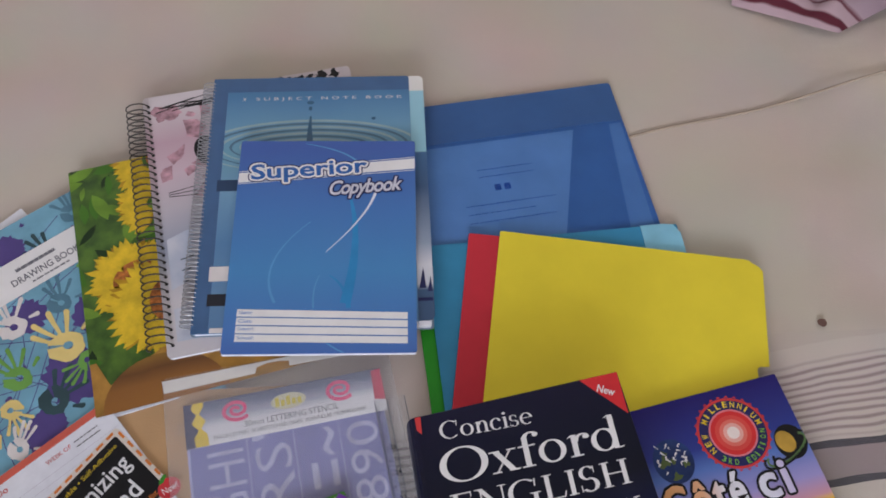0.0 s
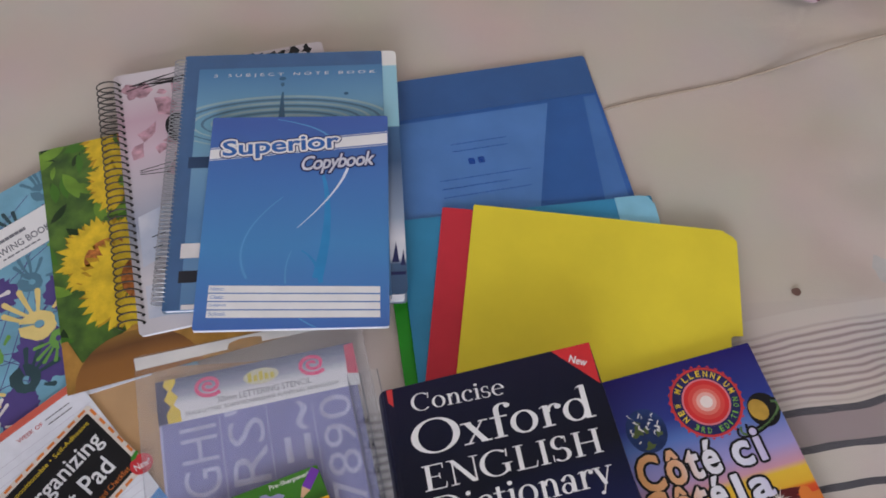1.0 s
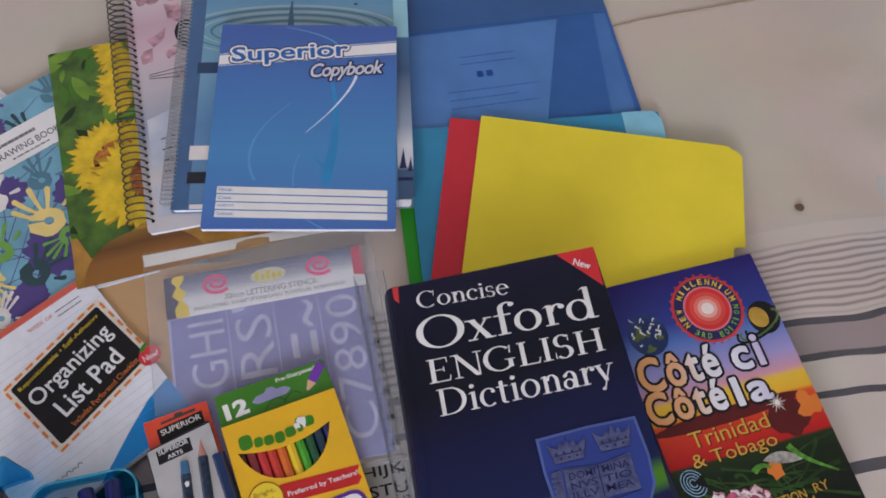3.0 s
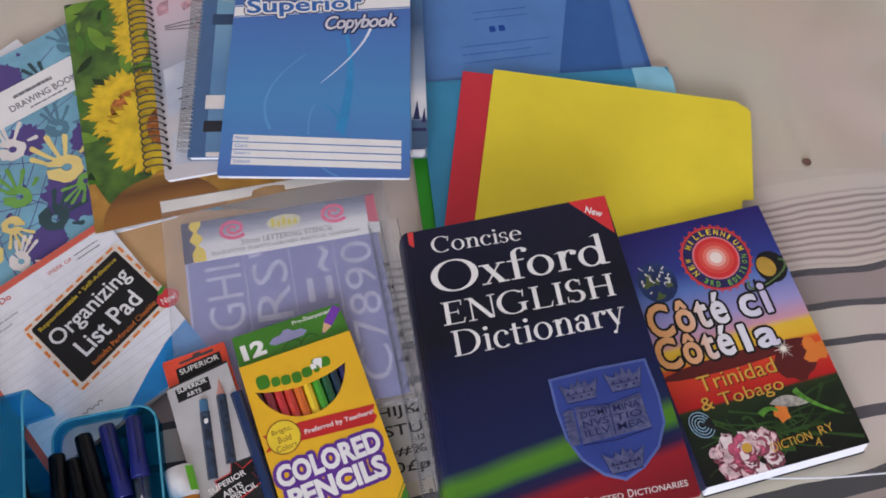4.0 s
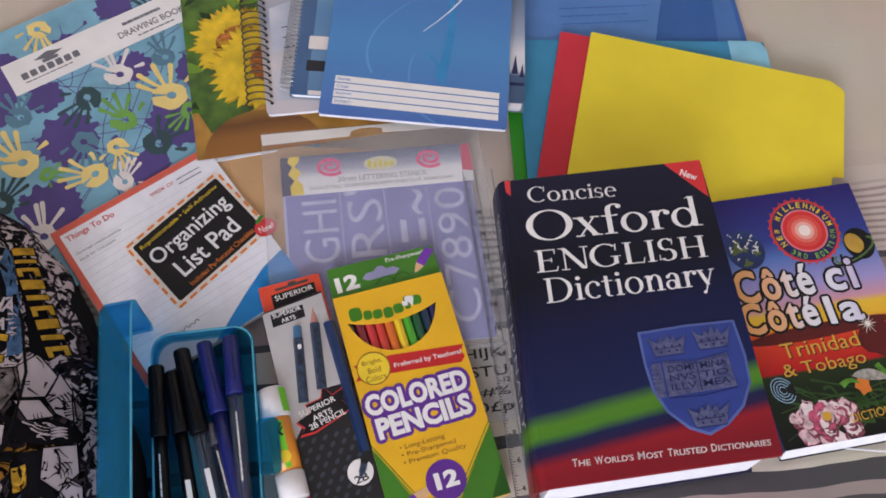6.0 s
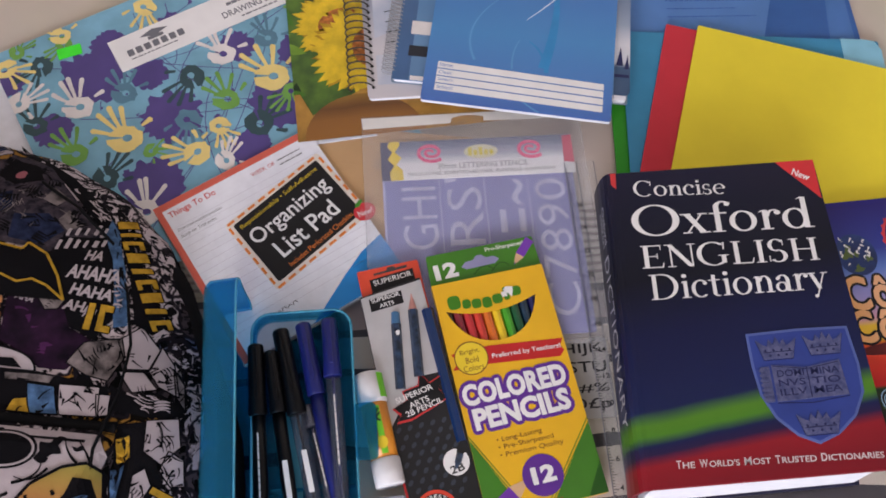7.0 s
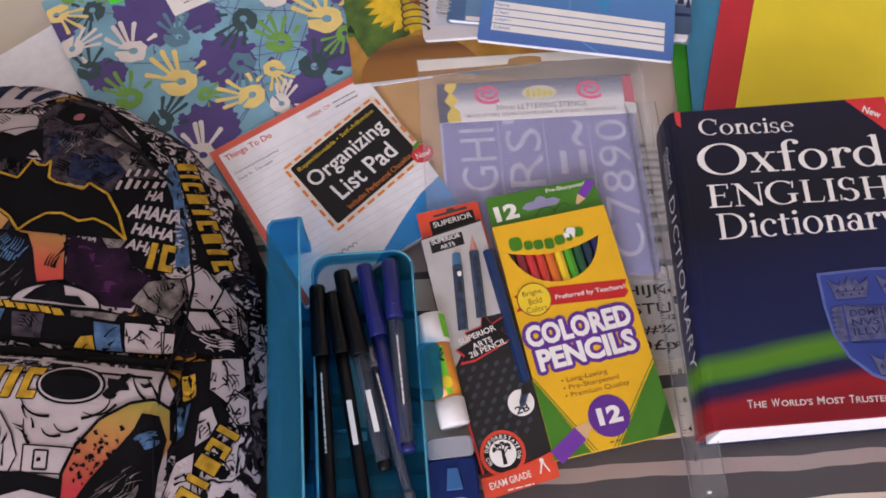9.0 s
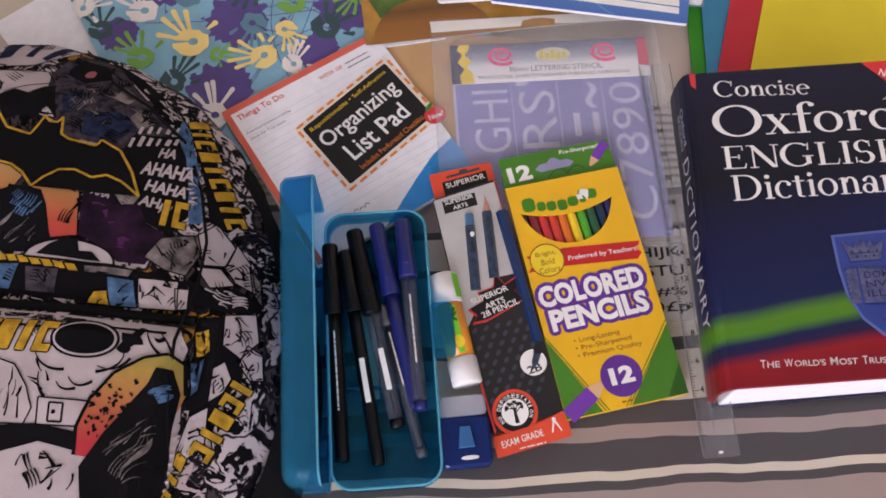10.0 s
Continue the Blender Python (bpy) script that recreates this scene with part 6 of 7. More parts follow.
def pen(label, x0, y0, z0, x1, y1, z1, cap_mat, barrel_mat, cap=0.36, r=4.2, clear=False, writing=None, sticker=None):
    """A stick pen from its cap end (x0, y0, z0) to its tail (x1, y1, z1), all in the case's millimetres."""
    m = case.matrix_world
    a, b = m @ (Vector((x0 - 3, y0 + 3, z0)) * MM), m @ (Vector((x1 - 2, y1 - 2, z1)) * MM)
    p = new("pen")
    tagged(p, label, "pen", "pens in the pencil case")
    d = (b - a)
    ln = d.length * 1000
    ex = d.normalized()
    ey = Vector((0, 0, 1)).cross(ex).normalized()
    ez = ex.cross(ey)
    p.matrix_world = Matrix.Translation(a) @ Matrix((ex, ey, ez)).transposed().to_4x4()
    r *= 1.36
    part("barrel", lathe([(ln * cap - 2, r * 0.86), (ln * 0.6, r * 0.88), (ln - 3, r * 0.80), (ln - 0.6, r * 0.7), (ln, r * 0.35)], 16, None, (0, 0, 0), (1, 0, 0)), barrel_mat, p, smooth=True)
    part("cap", lathe([(0, r * 0.45), (0.8, r * 0.8), (2.5, r * 0.95), (ln * cap * 0.7, r * 1.02), (ln * cap - 1, r * 1.12), (ln * cap, r * 1.05)], 16), cap_mat, p, smooth=True)
    part("clip", slab(3, -1.3, ln * cap * 0.8, 1.3, r * 0.95, r * 0.95 + 1.6, 1, 0.4), cap_mat, p)
    if clear:
        part("ink_refill", tube([(ln * cap, 0, 0), (ln * 0.93, 0, 0)], 1.1, 8), cap_mat, p)
        part("tail_plug", lathe([(ln * 0.955, r * 0.83), (ln - 1, r * 0.8), (ln + 0.4, r * 0.5)], 14), cap_mat, p, smooth=True)
    if writing:
        part("barrel_writing", flat(bars(ln * writing, -0.5, ln * 0.36, 1, 3, 1.1, random.Random(2), 0.7), r * 0.9), OFF_WHITE, p)
    if sticker:
        part("price_sticker", prism(outline(ln * sticker, -1.8, ln * (sticker + 0.2), 1.8, 0.5), r * 0.78, r * 0.92, 0.03), WHITE, p)
    return p


pen("black fineliner pen with black cap", 0 + 7, 165, 24, 9, 20, 9, BLACK_PLASTIC, BLACK_PLASTIC, 0.34, 4.4, writing=0.42)
pen("black fineliner pen with a white sticker", 17, 160, 22, 33, 16, 8, BLACK_PLASTIC, BLACK_PLASTIC, 0.30, 4.0, sticker=0.52)
pen("clear barrelled ballpoint pen with black cap", 24, 176, 21, 47, 40, 9, BLACK_PLASTIC, PEN_CLEAR, 0.44, 4.6, True, sticker=0.62)
pen("navy blue ballpoint pen with blue cap", 40, 180, 20, 60, 52, 8, PEN_BLUE, PEN_BLUE, 0.40, 4.4)
pen("clear barrelled ballpoint pen with navy cap", 59, 182, 20, 63, 50, 14, PEN_BLUE, PEN_CLEAR, 0.32, 4.4, True, writing=0.42)
pen("slim grey clear ballpoint pen lying underneath", 41, 122, 9, 62, 20, 8, mat("grey_pen_plastic", (0.12, 0.12, 0.14), 0.3), PEN_CLEAR, 0.15, 3.4, True, writing=0.2)
part("inner_card", slab(20, 60, 33, 128, 1.8, 2.6, 1, 0.2), mat("pale_blue_card_inside", (0.10, 0.42, 0.55), 0.5), case)

# ---- glue stick and sharpener ----
glue = thing("glue_stick", "small glue stick with white cap and orange label", "glue stick", -0.157, 0.040, 0.0112, -68)
part("cap", lathe([(0, 9), (1, 10.2), (22, 10.6), (23, 9.5)], 24, None, (0, 0, 0), (1, 0, 0)), mat("white_plastic", (0.72, 0.71, 0.72), 0.35), glue, "white plastic cap", smooth=True)
part("tube", lathe([(23, 9.6), (62, 9.6)], 24), mat("orange_label", (0.72, 0.28, 0.03), 0.35, coat=0.2), glue, "orange printed tube", smooth=True)
part("base_knob", lathe([(62, 9.4), (63, 10.4), (80, 10.4), (81, 9.2)], 24), mat("white_plastic_base", (0.70, 0.69, 0.70), 0.35), glue, "white twist base", smooth=True)
strip = bmesh.new()
for k, (s0, s1, a0, a1) in enumerate(((2, 20, 35, 75), (26, 60, -5, 20))):
    ra = 10.75 if k == 0 else 9.75
    v = [[strip.verts.new((s * MM, -ra * math.sin(radians(a)) * -1 * MM, ra * math.cos(radians(a)) * MM)) for a in (a0, (a0 + a1) / 2, a1)] for s in (s0, s1)]
    for i in range(2):
        strip.faces.new((v[0][i], v[0][i + 1], v[1][i + 1], v[1][i]))
part("green_print", strip, mat("lime_label", (0.18, 0.62, 0.03), 0.4), glue, "lime green printed patch")
ink(glue, "yellow_mark", [ellipse(52, 1, 4.5, 3.6, 0, 18)], 9.75, INK_YELLOW)
ink(glue, "bold_stroke", [stroke(arc((28, 2.5), (34, -3), (37, 2.5), 6), 1.4), stroke([(31, 3), (35, -1)], 1.2), stroke([(40, -2.6), (46, -1.8)], 1.3)], 9.8, BLACK)
ink(glue, "lettering_bar", bars(28, -7, 28, 1, 3, 2.2, rnd), 7.2, BLACK)

sharpener = thing("pencil_sharpener", "small blue sharpener with a clear plastic top", "sharpener", -0.1322, -0.0905, 0.0, 15)
part("container", slab(-3, -2, 31, 31, 0, 15, 4, 1.5), film_plastic("deep_blue_plastic", (0.008, 0.028, 0.17), 0.72, 0.2, 0.2), sharpener, "deep blue container", smooth=False)
part("clear_top", slab(-2, 31, 30, 45, 2, 15, 4, 1.5), film_plastic("frosted_clear", (0.55, 0.57, 0.66), 0.5, 0.25), sharpener, "clear frosted top")
part("blade_block", prism([(9, 10), (20, 10), (18, 24), (11, 24)], 15.05, 17, 0.4), mat("blade_blue", (0.04, 0.14, 0.36), 0.3, metal=0.3), sharpener)
# White ellipse paints a shine on the container's top.
ink(sharpener, "painted_shine", [ellipse(16, 3.5, 6, 1.4, 0, 14)], 15.1, WHITE)

# ---- backpack ----
BAG_C = (-0.44, -0.06)
BAG_R = [0.202, 0.198, 0.194, 0.199, 0.214, 0.226, 0.238, 0.250, 0.260, 0.260, 0.250, 0.247, 0.266, 0.277, 0.266, 0.25, 0.245, 0.25, 0.256, 0.245, 0.229, 0.218, 0.209, 0.204]


def bag_radius(a):
    f = (a % (2 * math.pi)) / (2 * math.pi) * 24
    i = int(f)
    t = f - i
    t = t * t * (3 - 2 * t)
    return BAG_R[i % 24] * (1 - t) + BAG_R[(i + 1) % 24] * t


def zip_y(x):
    """The line of the pocket's zip."""
    return -0.0385 + 0.085 * (x + 0.372)


def bag_height(x, y):
    """Padded body, a raised front pocket and a groove along the pocket's zip."""
    dx, dy = x - BAG_C[0], y - BAG_C[1]
    s = min(1.0, math.hypot(dx, dy) / bag_radius(math.atan2(dy, dx)))
    z = 0.066 * (1 - s ** 3.4) ** 0.55
    zy = zip_y(x)
    side = max(0.0, min(1.0, (-0.300 - x) / 0.014))
    raised = max(0.0, min(1.0, (zy - y) / 0.016)) * side * min(1.0, (1 - s) * 9)
    z += 0.010 * raised ** 0.6
    groove = math.exp(-((y - zy) / 0.006) ** 2) * side
    crease = math.exp(-((x + 0.299 - 0.05 * (y + 0.04)) / 0.006) ** 2) * max(0.0, min(1.0, (zy - y) / 0.02))
    z -= (0.006 * groove + 0.009 * crease) * min(1, z / 0.03)
    z += (0.004 * noise.noise(Vector((x * 16, y * 16, 1))) + 0.0022 * noise.noise(Vector((x * 45, y * 30, 5)))) * min(1, z / 0.02)
    return max(z, 0.0)


def comic_material():
    """Black and white comic-style print in irregular panels, with small areas of colour."""
    m = mat("comic_print_fabric", (0.6, 0.55, 0.56), 0.9, spec=0.1)
    nt = m.node_tree
    b = nt.nodes["Principled BSDF"]
    tc = nt.nodes.new("ShaderNodeTexCoord")

    def node(kind, **values):
        n = nt.nodes.new(kind)
        for k, v in values.items():
            n.inputs[k].default_value = v
        return n

    warp = node("ShaderNodeTexNoise", Scale=28.0, Detail=3.0)
    mixv = nt.nodes.new("ShaderNodeVectorMath")
    mixv.operation, mixv.inputs[1].default_value = "MULTIPLY_ADD", (0.05, 0.05, 0.05)
    nt.links.new(tc.outputs["Object"], warp.inputs["Vector"])
    nt.links.new(warp.outputs["Color"], mixv.inputs[0])
    nt.links.new(tc.outputs["Object"], mixv.inputs[2])
    # brushed black and white drawing
    strokes = node("ShaderNodeTexNoise", Scale=52.0, Detail=5.0, Roughness=0.6, Distortion=2.6)
    nt.links.new(mixv.outputs[0], strokes.inputs["Vector"])
    bw = nt.nodes.new("ShaderNodeValToRGB")
    bw.color_ramp.elements[0].position, bw.color_ramp.elements[1].position = 0.50, 0.525
    bw.color_ramp.elements[0].color, bw.color_ramp.elements[1].color = (0.004, 0.0035, 0.005, 1), (0.50, 0.43, 0.45, 1)
    nt.links.new(strokes.outputs[0], bw.inputs[0])
    # panels: some stay dark, some are tinted
    cells = node("ShaderNodeTexVoronoi", Scale=30.0)
    nt.links.new(mixv.outputs[0], cells.inputs["Vector"])
    sep = nt.nodes.new("ShaderNodeSeparateColor")
    nt.links.new(cells.outputs["Color"], sep.inputs[0])
    tint = nt.nodes.new("ShaderNodeValToRGB")
    tint.color_ramp.interpolation = "CONSTANT"
    stops = ((0.0, (1, 1, 1)), (0.50, (0.10, 0.09, 0.10)), (0.72, (0.8, 0.76, 0.76)), (0.92, (0.16, 0.22, 0.36)), (0.96, (0.65, 0.38, 0.06)))
    while len(tint.color_ramp.elements) < len(stops):
        tint.color_ramp.elements.new(0.5)
    for e, (p, c) in zip(tint.color_ramp.elements, stops):
        e.position, e.color = p, (*c, 1)
    nt.links.new(sep.outputs[0], tint.inputs[0])
    mul = nt.nodes.new("ShaderNodeMix")
    mul.data_type, mul.blend_type, mul.inputs[0].default_value = "RGBA", "MULTIPLY", 1.0
    nt.links.new(bw.outputs[0], mul.inputs[6])
    nt.links.new(tint.outputs[0], mul.inputs[7])
    edge = node("ShaderNodeTexVoronoi", Scale=30.0)
    edge.feature = "DISTANCE_TO_EDGE"
    nt.links.new(mixv.outputs[0], edge.inputs["Vector"])
    line = nt.nodes.new("ShaderNodeMapRange")
    line.inputs[1].default_value, line.inputs[2].default_value = 0.02, 0.05
    nt.links.new(edge.outputs["Distance"], line.inputs[0])
    mul2 = nt.nodes.new("ShaderNodeMix")
    mul2.data_type = "RGBA"
    mul2.inputs[6].default_value = (0.010, 0.008, 0.012, 1)
    nt.links.new(line.outputs[0], mul2.inputs[0])
    nt.links.new(mul.outputs[2], mul2.inputs[7])
    nt.links.new(mul2.outputs[2], b.inputs["Base Color"])
    weave = node("ShaderNodeTexNoise", Scale=1400.0)
    bp = node("ShaderNodeBump", Strength=0.25, Distance=0.0006)
    nt.links.new(tc.outputs["Object"], weave.inputs["Vector"])
    nt.links.new(weave.outputs[0], bp.inputs["Height"])
    nt.links.new(bp.outputs[0], b.inputs["Normal"])
    return m


bag = thing("backpack", "padded school backpack with a black and white comic print", "backpack", 0, 0, 0)
bm = bmesh.new()
NA, NR = 160, 70
top_v = bm.verts.new((*BAG_C, bag_height(*BAG_C)))
rings = []
for k in range(1, NR + 1):
    s = (k / NR) ** 0.85
    ring = []
    for i in range(NA):
        a = 2 * math.pi * i / NA
        x, y = BAG_C[0] + s * bag_radius(a) * math.cos(a), BAG_C[1] + s * bag_radius(a) * math.sin(a)
        ring.append(bm.verts.new((x, y, bag_height(x, y))))
    rings.append(ring)
for i in range(NA):
    bm.faces.new((top_v, rings[0][i], rings[0][(i + 1) % NA]))
for p, q in zip(rings, rings[1:]):
    for i in range(NA):
        bm.faces.new((p[i], q[i], q[(i + 1) % NA], p[(i + 1) % NA]))
bm.faces.new(rings[-1][::-1])
part("bag_body", bm, comic_material(), bag, "black and white comic printed fabric", smooth=True)


def drape(name, polys, off, material, label=""):
    """Printed shapes laid over the padded cloth; polygons in the bed's millimetres."""
    bm = flat(polys, 0)
    bmesh.ops.triangulate(bm, faces=bm.faces[:])
    for _ in range(4):
        long_edges = [e for e in bm.edges if e.calc_length() > 0.006]
        if not long_edges:
            break
        bmesh.ops.subdivide_edges(bm, edges=long_edges, cuts=1)
        bmesh.ops.triangulate(bm, faces=[f for f in bm.faces if len(f.verts) > 3])
    for v in bm.verts:
        v.co.z = bag_height(v.co.x, v.co.y) + off * MM
    return part(name, bm, material, bag, label)


def drape_words(text, x, y, w, h, rot, off, material, bold=0.02, shear=0.0):
    bm = words(text, x, y, w, h, 0, rot, bold, shear)
    for v in bm.verts:
        v.co.z = bag_height(v.co.x, v.co.y) + off * MM
    return part("lettering", bm, material, bag)


PRINT_BLACK = mat("fabric_black", (0.005, 0.0045, 0.006), 0.92, spec=0.1, bump=0.2, bscale=1200)
PRINT_WHITE = mat("fabric_white", (0.45, 0.39, 0.41), 0.92, spec=0.1, var=0.05, bump=0.2, bscale=1200)
PRINT_GREY = mat("fabric_grey", (0.20, 0.17, 0.17), 0.92, spec=0.1, var=0.4, vscale=110)
PRINT_DUSK = mat("fabric_dusk", (0.075, 0.060, 0.075), 0.92, spec=0.1, rgb2=(0.006, 0.006, 0.012), vscale=170)
PRINT_YELLOW = mat("fabric_yellow", (0.46, 0.27, 0.025), 0.92, spec=0.1, var=0.2, vscale=150)
PRINT_BLUE = mat("fabric_blue", (0.07, 0.14, 0.27), 0.92, spec=0.1, var=0.3, vscale=150)
PRINT_NIGHT = mat("fabric_night_blue", (0.016, 0.022, 0.055), 0.92, spec=0.1, var=0.4, vscale=150)
PRINT_PLUM = mat("fabric_plum", (0.030, 0.010, 0.032), 0.92, spec=0.1, rgb2=(0.006, 0.004, 0.008), vscale=90)
PRINT_RED = gradient("fabric_ember", [(0.05, (0.42, 0.035, 0.04)), (0.35, (0.42, 0.07, 0.04)), (0.75, (0.42, 0.20, 0.07)), (1, (0.42, 0.26, 0.11))], 1, 0.055, 0.92, 0.0, 0.1)
PRINT_SUNSET = gradient("fabric_sunset_disc", [(0.45, (0.27, 0.27, 0.06)), (0.58, (0.38, 0.25, 0.06)), (0.76, (0.40, 0.13, 0.055)), (0.95, (0.40, 0.035, 0.045))], 1, -0.13, 0.92, 0.0, 0.06)
rb = random.Random(14)


def inside(p, poly):
    hit = False
    for (xa, ya), (xb, yb) in zip(poly, poly[1:] + poly[:1]):
        if (ya > p[1]) != (yb > p[1]) and p[0] < (xb - xa) * (p[1] - ya) / (yb - ya) + xa:
            hit = not hit
    return hit


def rim_line(pts, w, closed=True):
    """Short quads along an outline."""
    ring = pts + pts[:1] if closed else pts
    return [stroke([p, q], w) for p, q in zip(ring, ring[1:])]


def drawing(poly, n, off, material, w=1.3, ln=12, lean=None, hatch=0.35):
    """Brushed contour lines and hatching within a printed panel."""
    xs, ys = [p[0] for p in poly], [p[1] for p in poly]
    lines = []
    for _ in range(n * 6):
        if len(lines) >= n:
            break
        p = (rb.uniform(min(xs), max(xs)), rb.uniform(min(ys), max(ys)))
        a = rb.uniform(0, 6.28) if lean is None else radians(lean + rb.uniform(-22, 22))
        d = ln * rb.uniform(0.4, 1.2)
        q = (p[0] + d * math.cos(a), p[1] + d * math.sin(a))
        m = ((p[0] + q[0]) / 2 - rb.uniform(-0.35, 0.35) * d * math.sin(a), (p[1] + q[1]) / 2 + rb.uniform(-0.35, 0.35) * d * math.cos(a))
        if not (inside(p, poly) and inside(q, poly) and inside(m, poly)):
            continue
        lines.append(stroke(arc(p, m, q, 5), w * rb.uniform(0.6, 1.6), w * 0.25))
        if rb.random() < hatch:
            for k in (1, 2, 3):
                s = (-math.sin(a) * 2.1 * k, math.cos(a) * 2.1 * k)
                r = [(u + s[0], v + s[1]) for u, v in (p, m, q)]
                if all(inside(u, poly) for u in r):
                    lines.append(stroke(arc(*r, 4), w * 0.7, w * 0.2))
    if lines:
        tagged(drape("line_drawing", lines, off, material), kind="stuff")


def panel(name, poly, off, material, label="", lines=0, pen_mat=None, **how):
    drape(name, [poly], off, material, label)
    drape("panel_edge", rim_line(poly, 0.9), off + 0.25, PRINT_BLACK)
    if lines:
        drawing(poly, lines, off + 0.3, pen_mat or PRINT_BLACK, **how)


def block_row(start, step, n, up, tall, wide, off, material):
    """Heavy block shapes in a row, in place of a printed name."""
    for k in range(n):
        x, y = start[0] + step[0] * k, start[1] + step[1] * k
        d = math.hypot(*step)
        ax, ay = step[0] / d * wide, step[1] / d * wide
        ux, uy = up[0] * tall, up[1] * tall
        at = lambda u, v: (x + ax * u + ux * v, y + ay * u + uy * v)
        shapes = ([(0, 0), (0.42, 0), (0.42, 0.62), (0.58, 0.62), (0.58, 0), (1, 0), (1, 1), (0, 1)],
                  [(0, 0), (1, 0), (1, 0.24), (0.45, 0.24), (0.45, 0.76), (1, 0.76), (1, 1), (0, 1)],
                  [(0.22, 0), (0.72, 0), (0.78, 1), (0.28, 1)])
        poly = [at(u, v) for u, v in shapes[(k * 2 + n) % 3]]
        drape("name_block_edge", rim_line(poly, 1.6), off, PRINT_BLACK)
        drape("name_block", [poly], off + 0.3, material, "mustard printed block shape")


# upper panel: pale drawing along the top, dusky figures, a black winged shape edged in yellow
panel("pale_panel", [(-542, 176), (-522, 184), (-478, 184), (-458, 168), (-479, 143), (-512, 134), (-545, 140)], 0.5, PRINT_WHITE, "white printed panel", 26, w=1.8)
drape("dark_gap", [[(-520, 182), (-508, 184), (-503, 150), (-512, 146)], [(-494, 182), (-489, 180), (-486, 152), (-492, 152)], [(-474, 178), (-466, 172), (-474, 150), (-479, 152)]], 0.9, PRINT_NIGHT)
panel("pale_panel", [(-512, 131), (-466, 138), (-457, 128), (-486, 112), (-482, 97), (-512, 92)], 0.55, PRINT_WHITE, "white printed panel", 14, w=1.2)
drape("dark_panel", [[(-464, 138), (-456, 166), (-423, 158), (-389, 128), (-366, 108), (-360, 96), (-384, 92), (-390, 80), (-408, 82), (-428, 82), (-440, 92), (-456, 112)]], 0.6, PRINT_DUSK, "dusky printed figures")
for poly, material in (([(-452, 160), (-430, 156), (-420, 142), (-436, 132), (-454, 140)], PRINT_BLACK), ([(-424, 106), (-402, 112), (-386, 100), (-396, 86), (-420, 86)], PRINT_NIGHT), ([(-446, 118), (-434, 126), (-428, 112), (-438, 100)], PRINT_NIGHT), ([(-410, 138), (-396, 130), (-400, 120), (-412, 124)], PRINT_GREY), ([(-390, 118), (-376, 108), (-384, 100), (-394, 108)], PRINT_GREY)):
    drape("shade_patch", [poly], 0.75, material)
drawing([(-462, 138), (-456, 164), (-423, 156), (-389, 126), (-364, 104), (-392, 84), (-428, 84), (-440, 94)], 90, 0.95, PRINT_BLACK, 2.4, 9)
drawing([(-450, 120), (-440, 150), (-423, 150), (-392, 122), (-372, 104), (-400, 96), (-430, 100)], 22, 1.0, PRINT_GREY, 0.9, 9)
drape("rose_fleck", [splat(-437, 143, 4, rb, 10, 0.3)], 1.05, mat("fabric_rose", (0.30, 0.10, 0.12), 0.92, spec=0.1))
drape("dark_strip", [[(-470, 188), (-437, 168), (-405, 154), (-361, 122), (-352, 104), (-366, 110), (-389, 130), (-423, 158), (-458, 170)]], 0.7, PRINT_BLACK)
drawing([(-470, 188), (-437, 168), (-405, 154), (-361, 122), (-352, 104), (-366, 110), (-389, 130), (-423, 158), (-458, 170)], 46, 1.0, PRINT_WHITE, 1.5, 10, -35)
drape("cape_shape", [[(-490, 107), (-479, 115), (-468, 113), (-455, 126), (-441, 95), (-452, 106), (-456, 92), (-465, 95), (-474, 88), (-490, 92)]], 1.0, PRINT_BLACK)
wing = [(-500, 96), (-481, 93), (-471, 82), (-453, 79), (-449, 96), (-444, 92), (-438, 92), (-436, 97), (-432, 83), (-426, 80), (-407, 79), (-405, 85), (-389, 78), (-376, 63), (-365, 45), (-380, 54), (-391, 57), (-400, 53), (-413, 57), (-423, 55), (-430, 47), (-435, 38), (-446, 48), (-456, 53), (-475, 55), (-500, 50)]
drape("emblem", [wing], 1.3, PRINT_BLACK, "plain black winged shape")
drape("emblem_edge", rim_line(wing, 1.7), 1.7, PRINT_YELLOW, "yellow outline of the dark shape")
# below the wings: ember sky, dark drape, white arch, plum shade with small cries
panel("ember_panel", [(-435, 37), (-430, 46), (-423, 54), (-412, 52), (-403, 39), (-394, 9), (-411, 4), (-424, 29)], 0.6, PRINT_RED, "orange to red printed sky", 9, w=2.0, ln=8)
panel("ember_panel", [(-500, 50), (-475, 54), (-456, 52), (-445, 46), (-447, 38), (-456, 33), (-500, 24)], 0.6, PRINT_RED, "orange to red printed sky", 6, w=1.6, ln=8)
drape("dark_drape", [[(-500, 24), (-456, 33), (-447, 38), (-428, 37), (-421, 27), (-411, 4), (-418, -8), (-441, -9), (-500, -4)]], 0.7, PRINT_BLACK)
drawing([(-456, 32), (-447, 37), (-428, 36), (-422, 26), (-430, 14), (-452, 18)], 20, 1.0, PRINT_BLUE, 1.5, 9, 60)
drawing([(-470, 16), (-430, 22), (-414, 2), (-420, -6), (-470, -4)], 12, 1.0, PRINT_GREY, 0.5, 14, 50, 0)
drape("plum_panel", [[(-403, 48), (-385, 52), (-368, 48), (-356, 28), (-338, 21), (-347, -2), (-364, -4), (-381, 6), (-394, 10)]], 0.65, PRINT_PLUM, "dark plum printed shade")
drawing([(-400, 40), (-370, 44), (-352, 22), (-352, 0), (-380, 8)], 9, 0.9, mat("fabric_violet", (0.07, 0.018, 0.075), 0.92, spec=0.1), 2.6, 9)
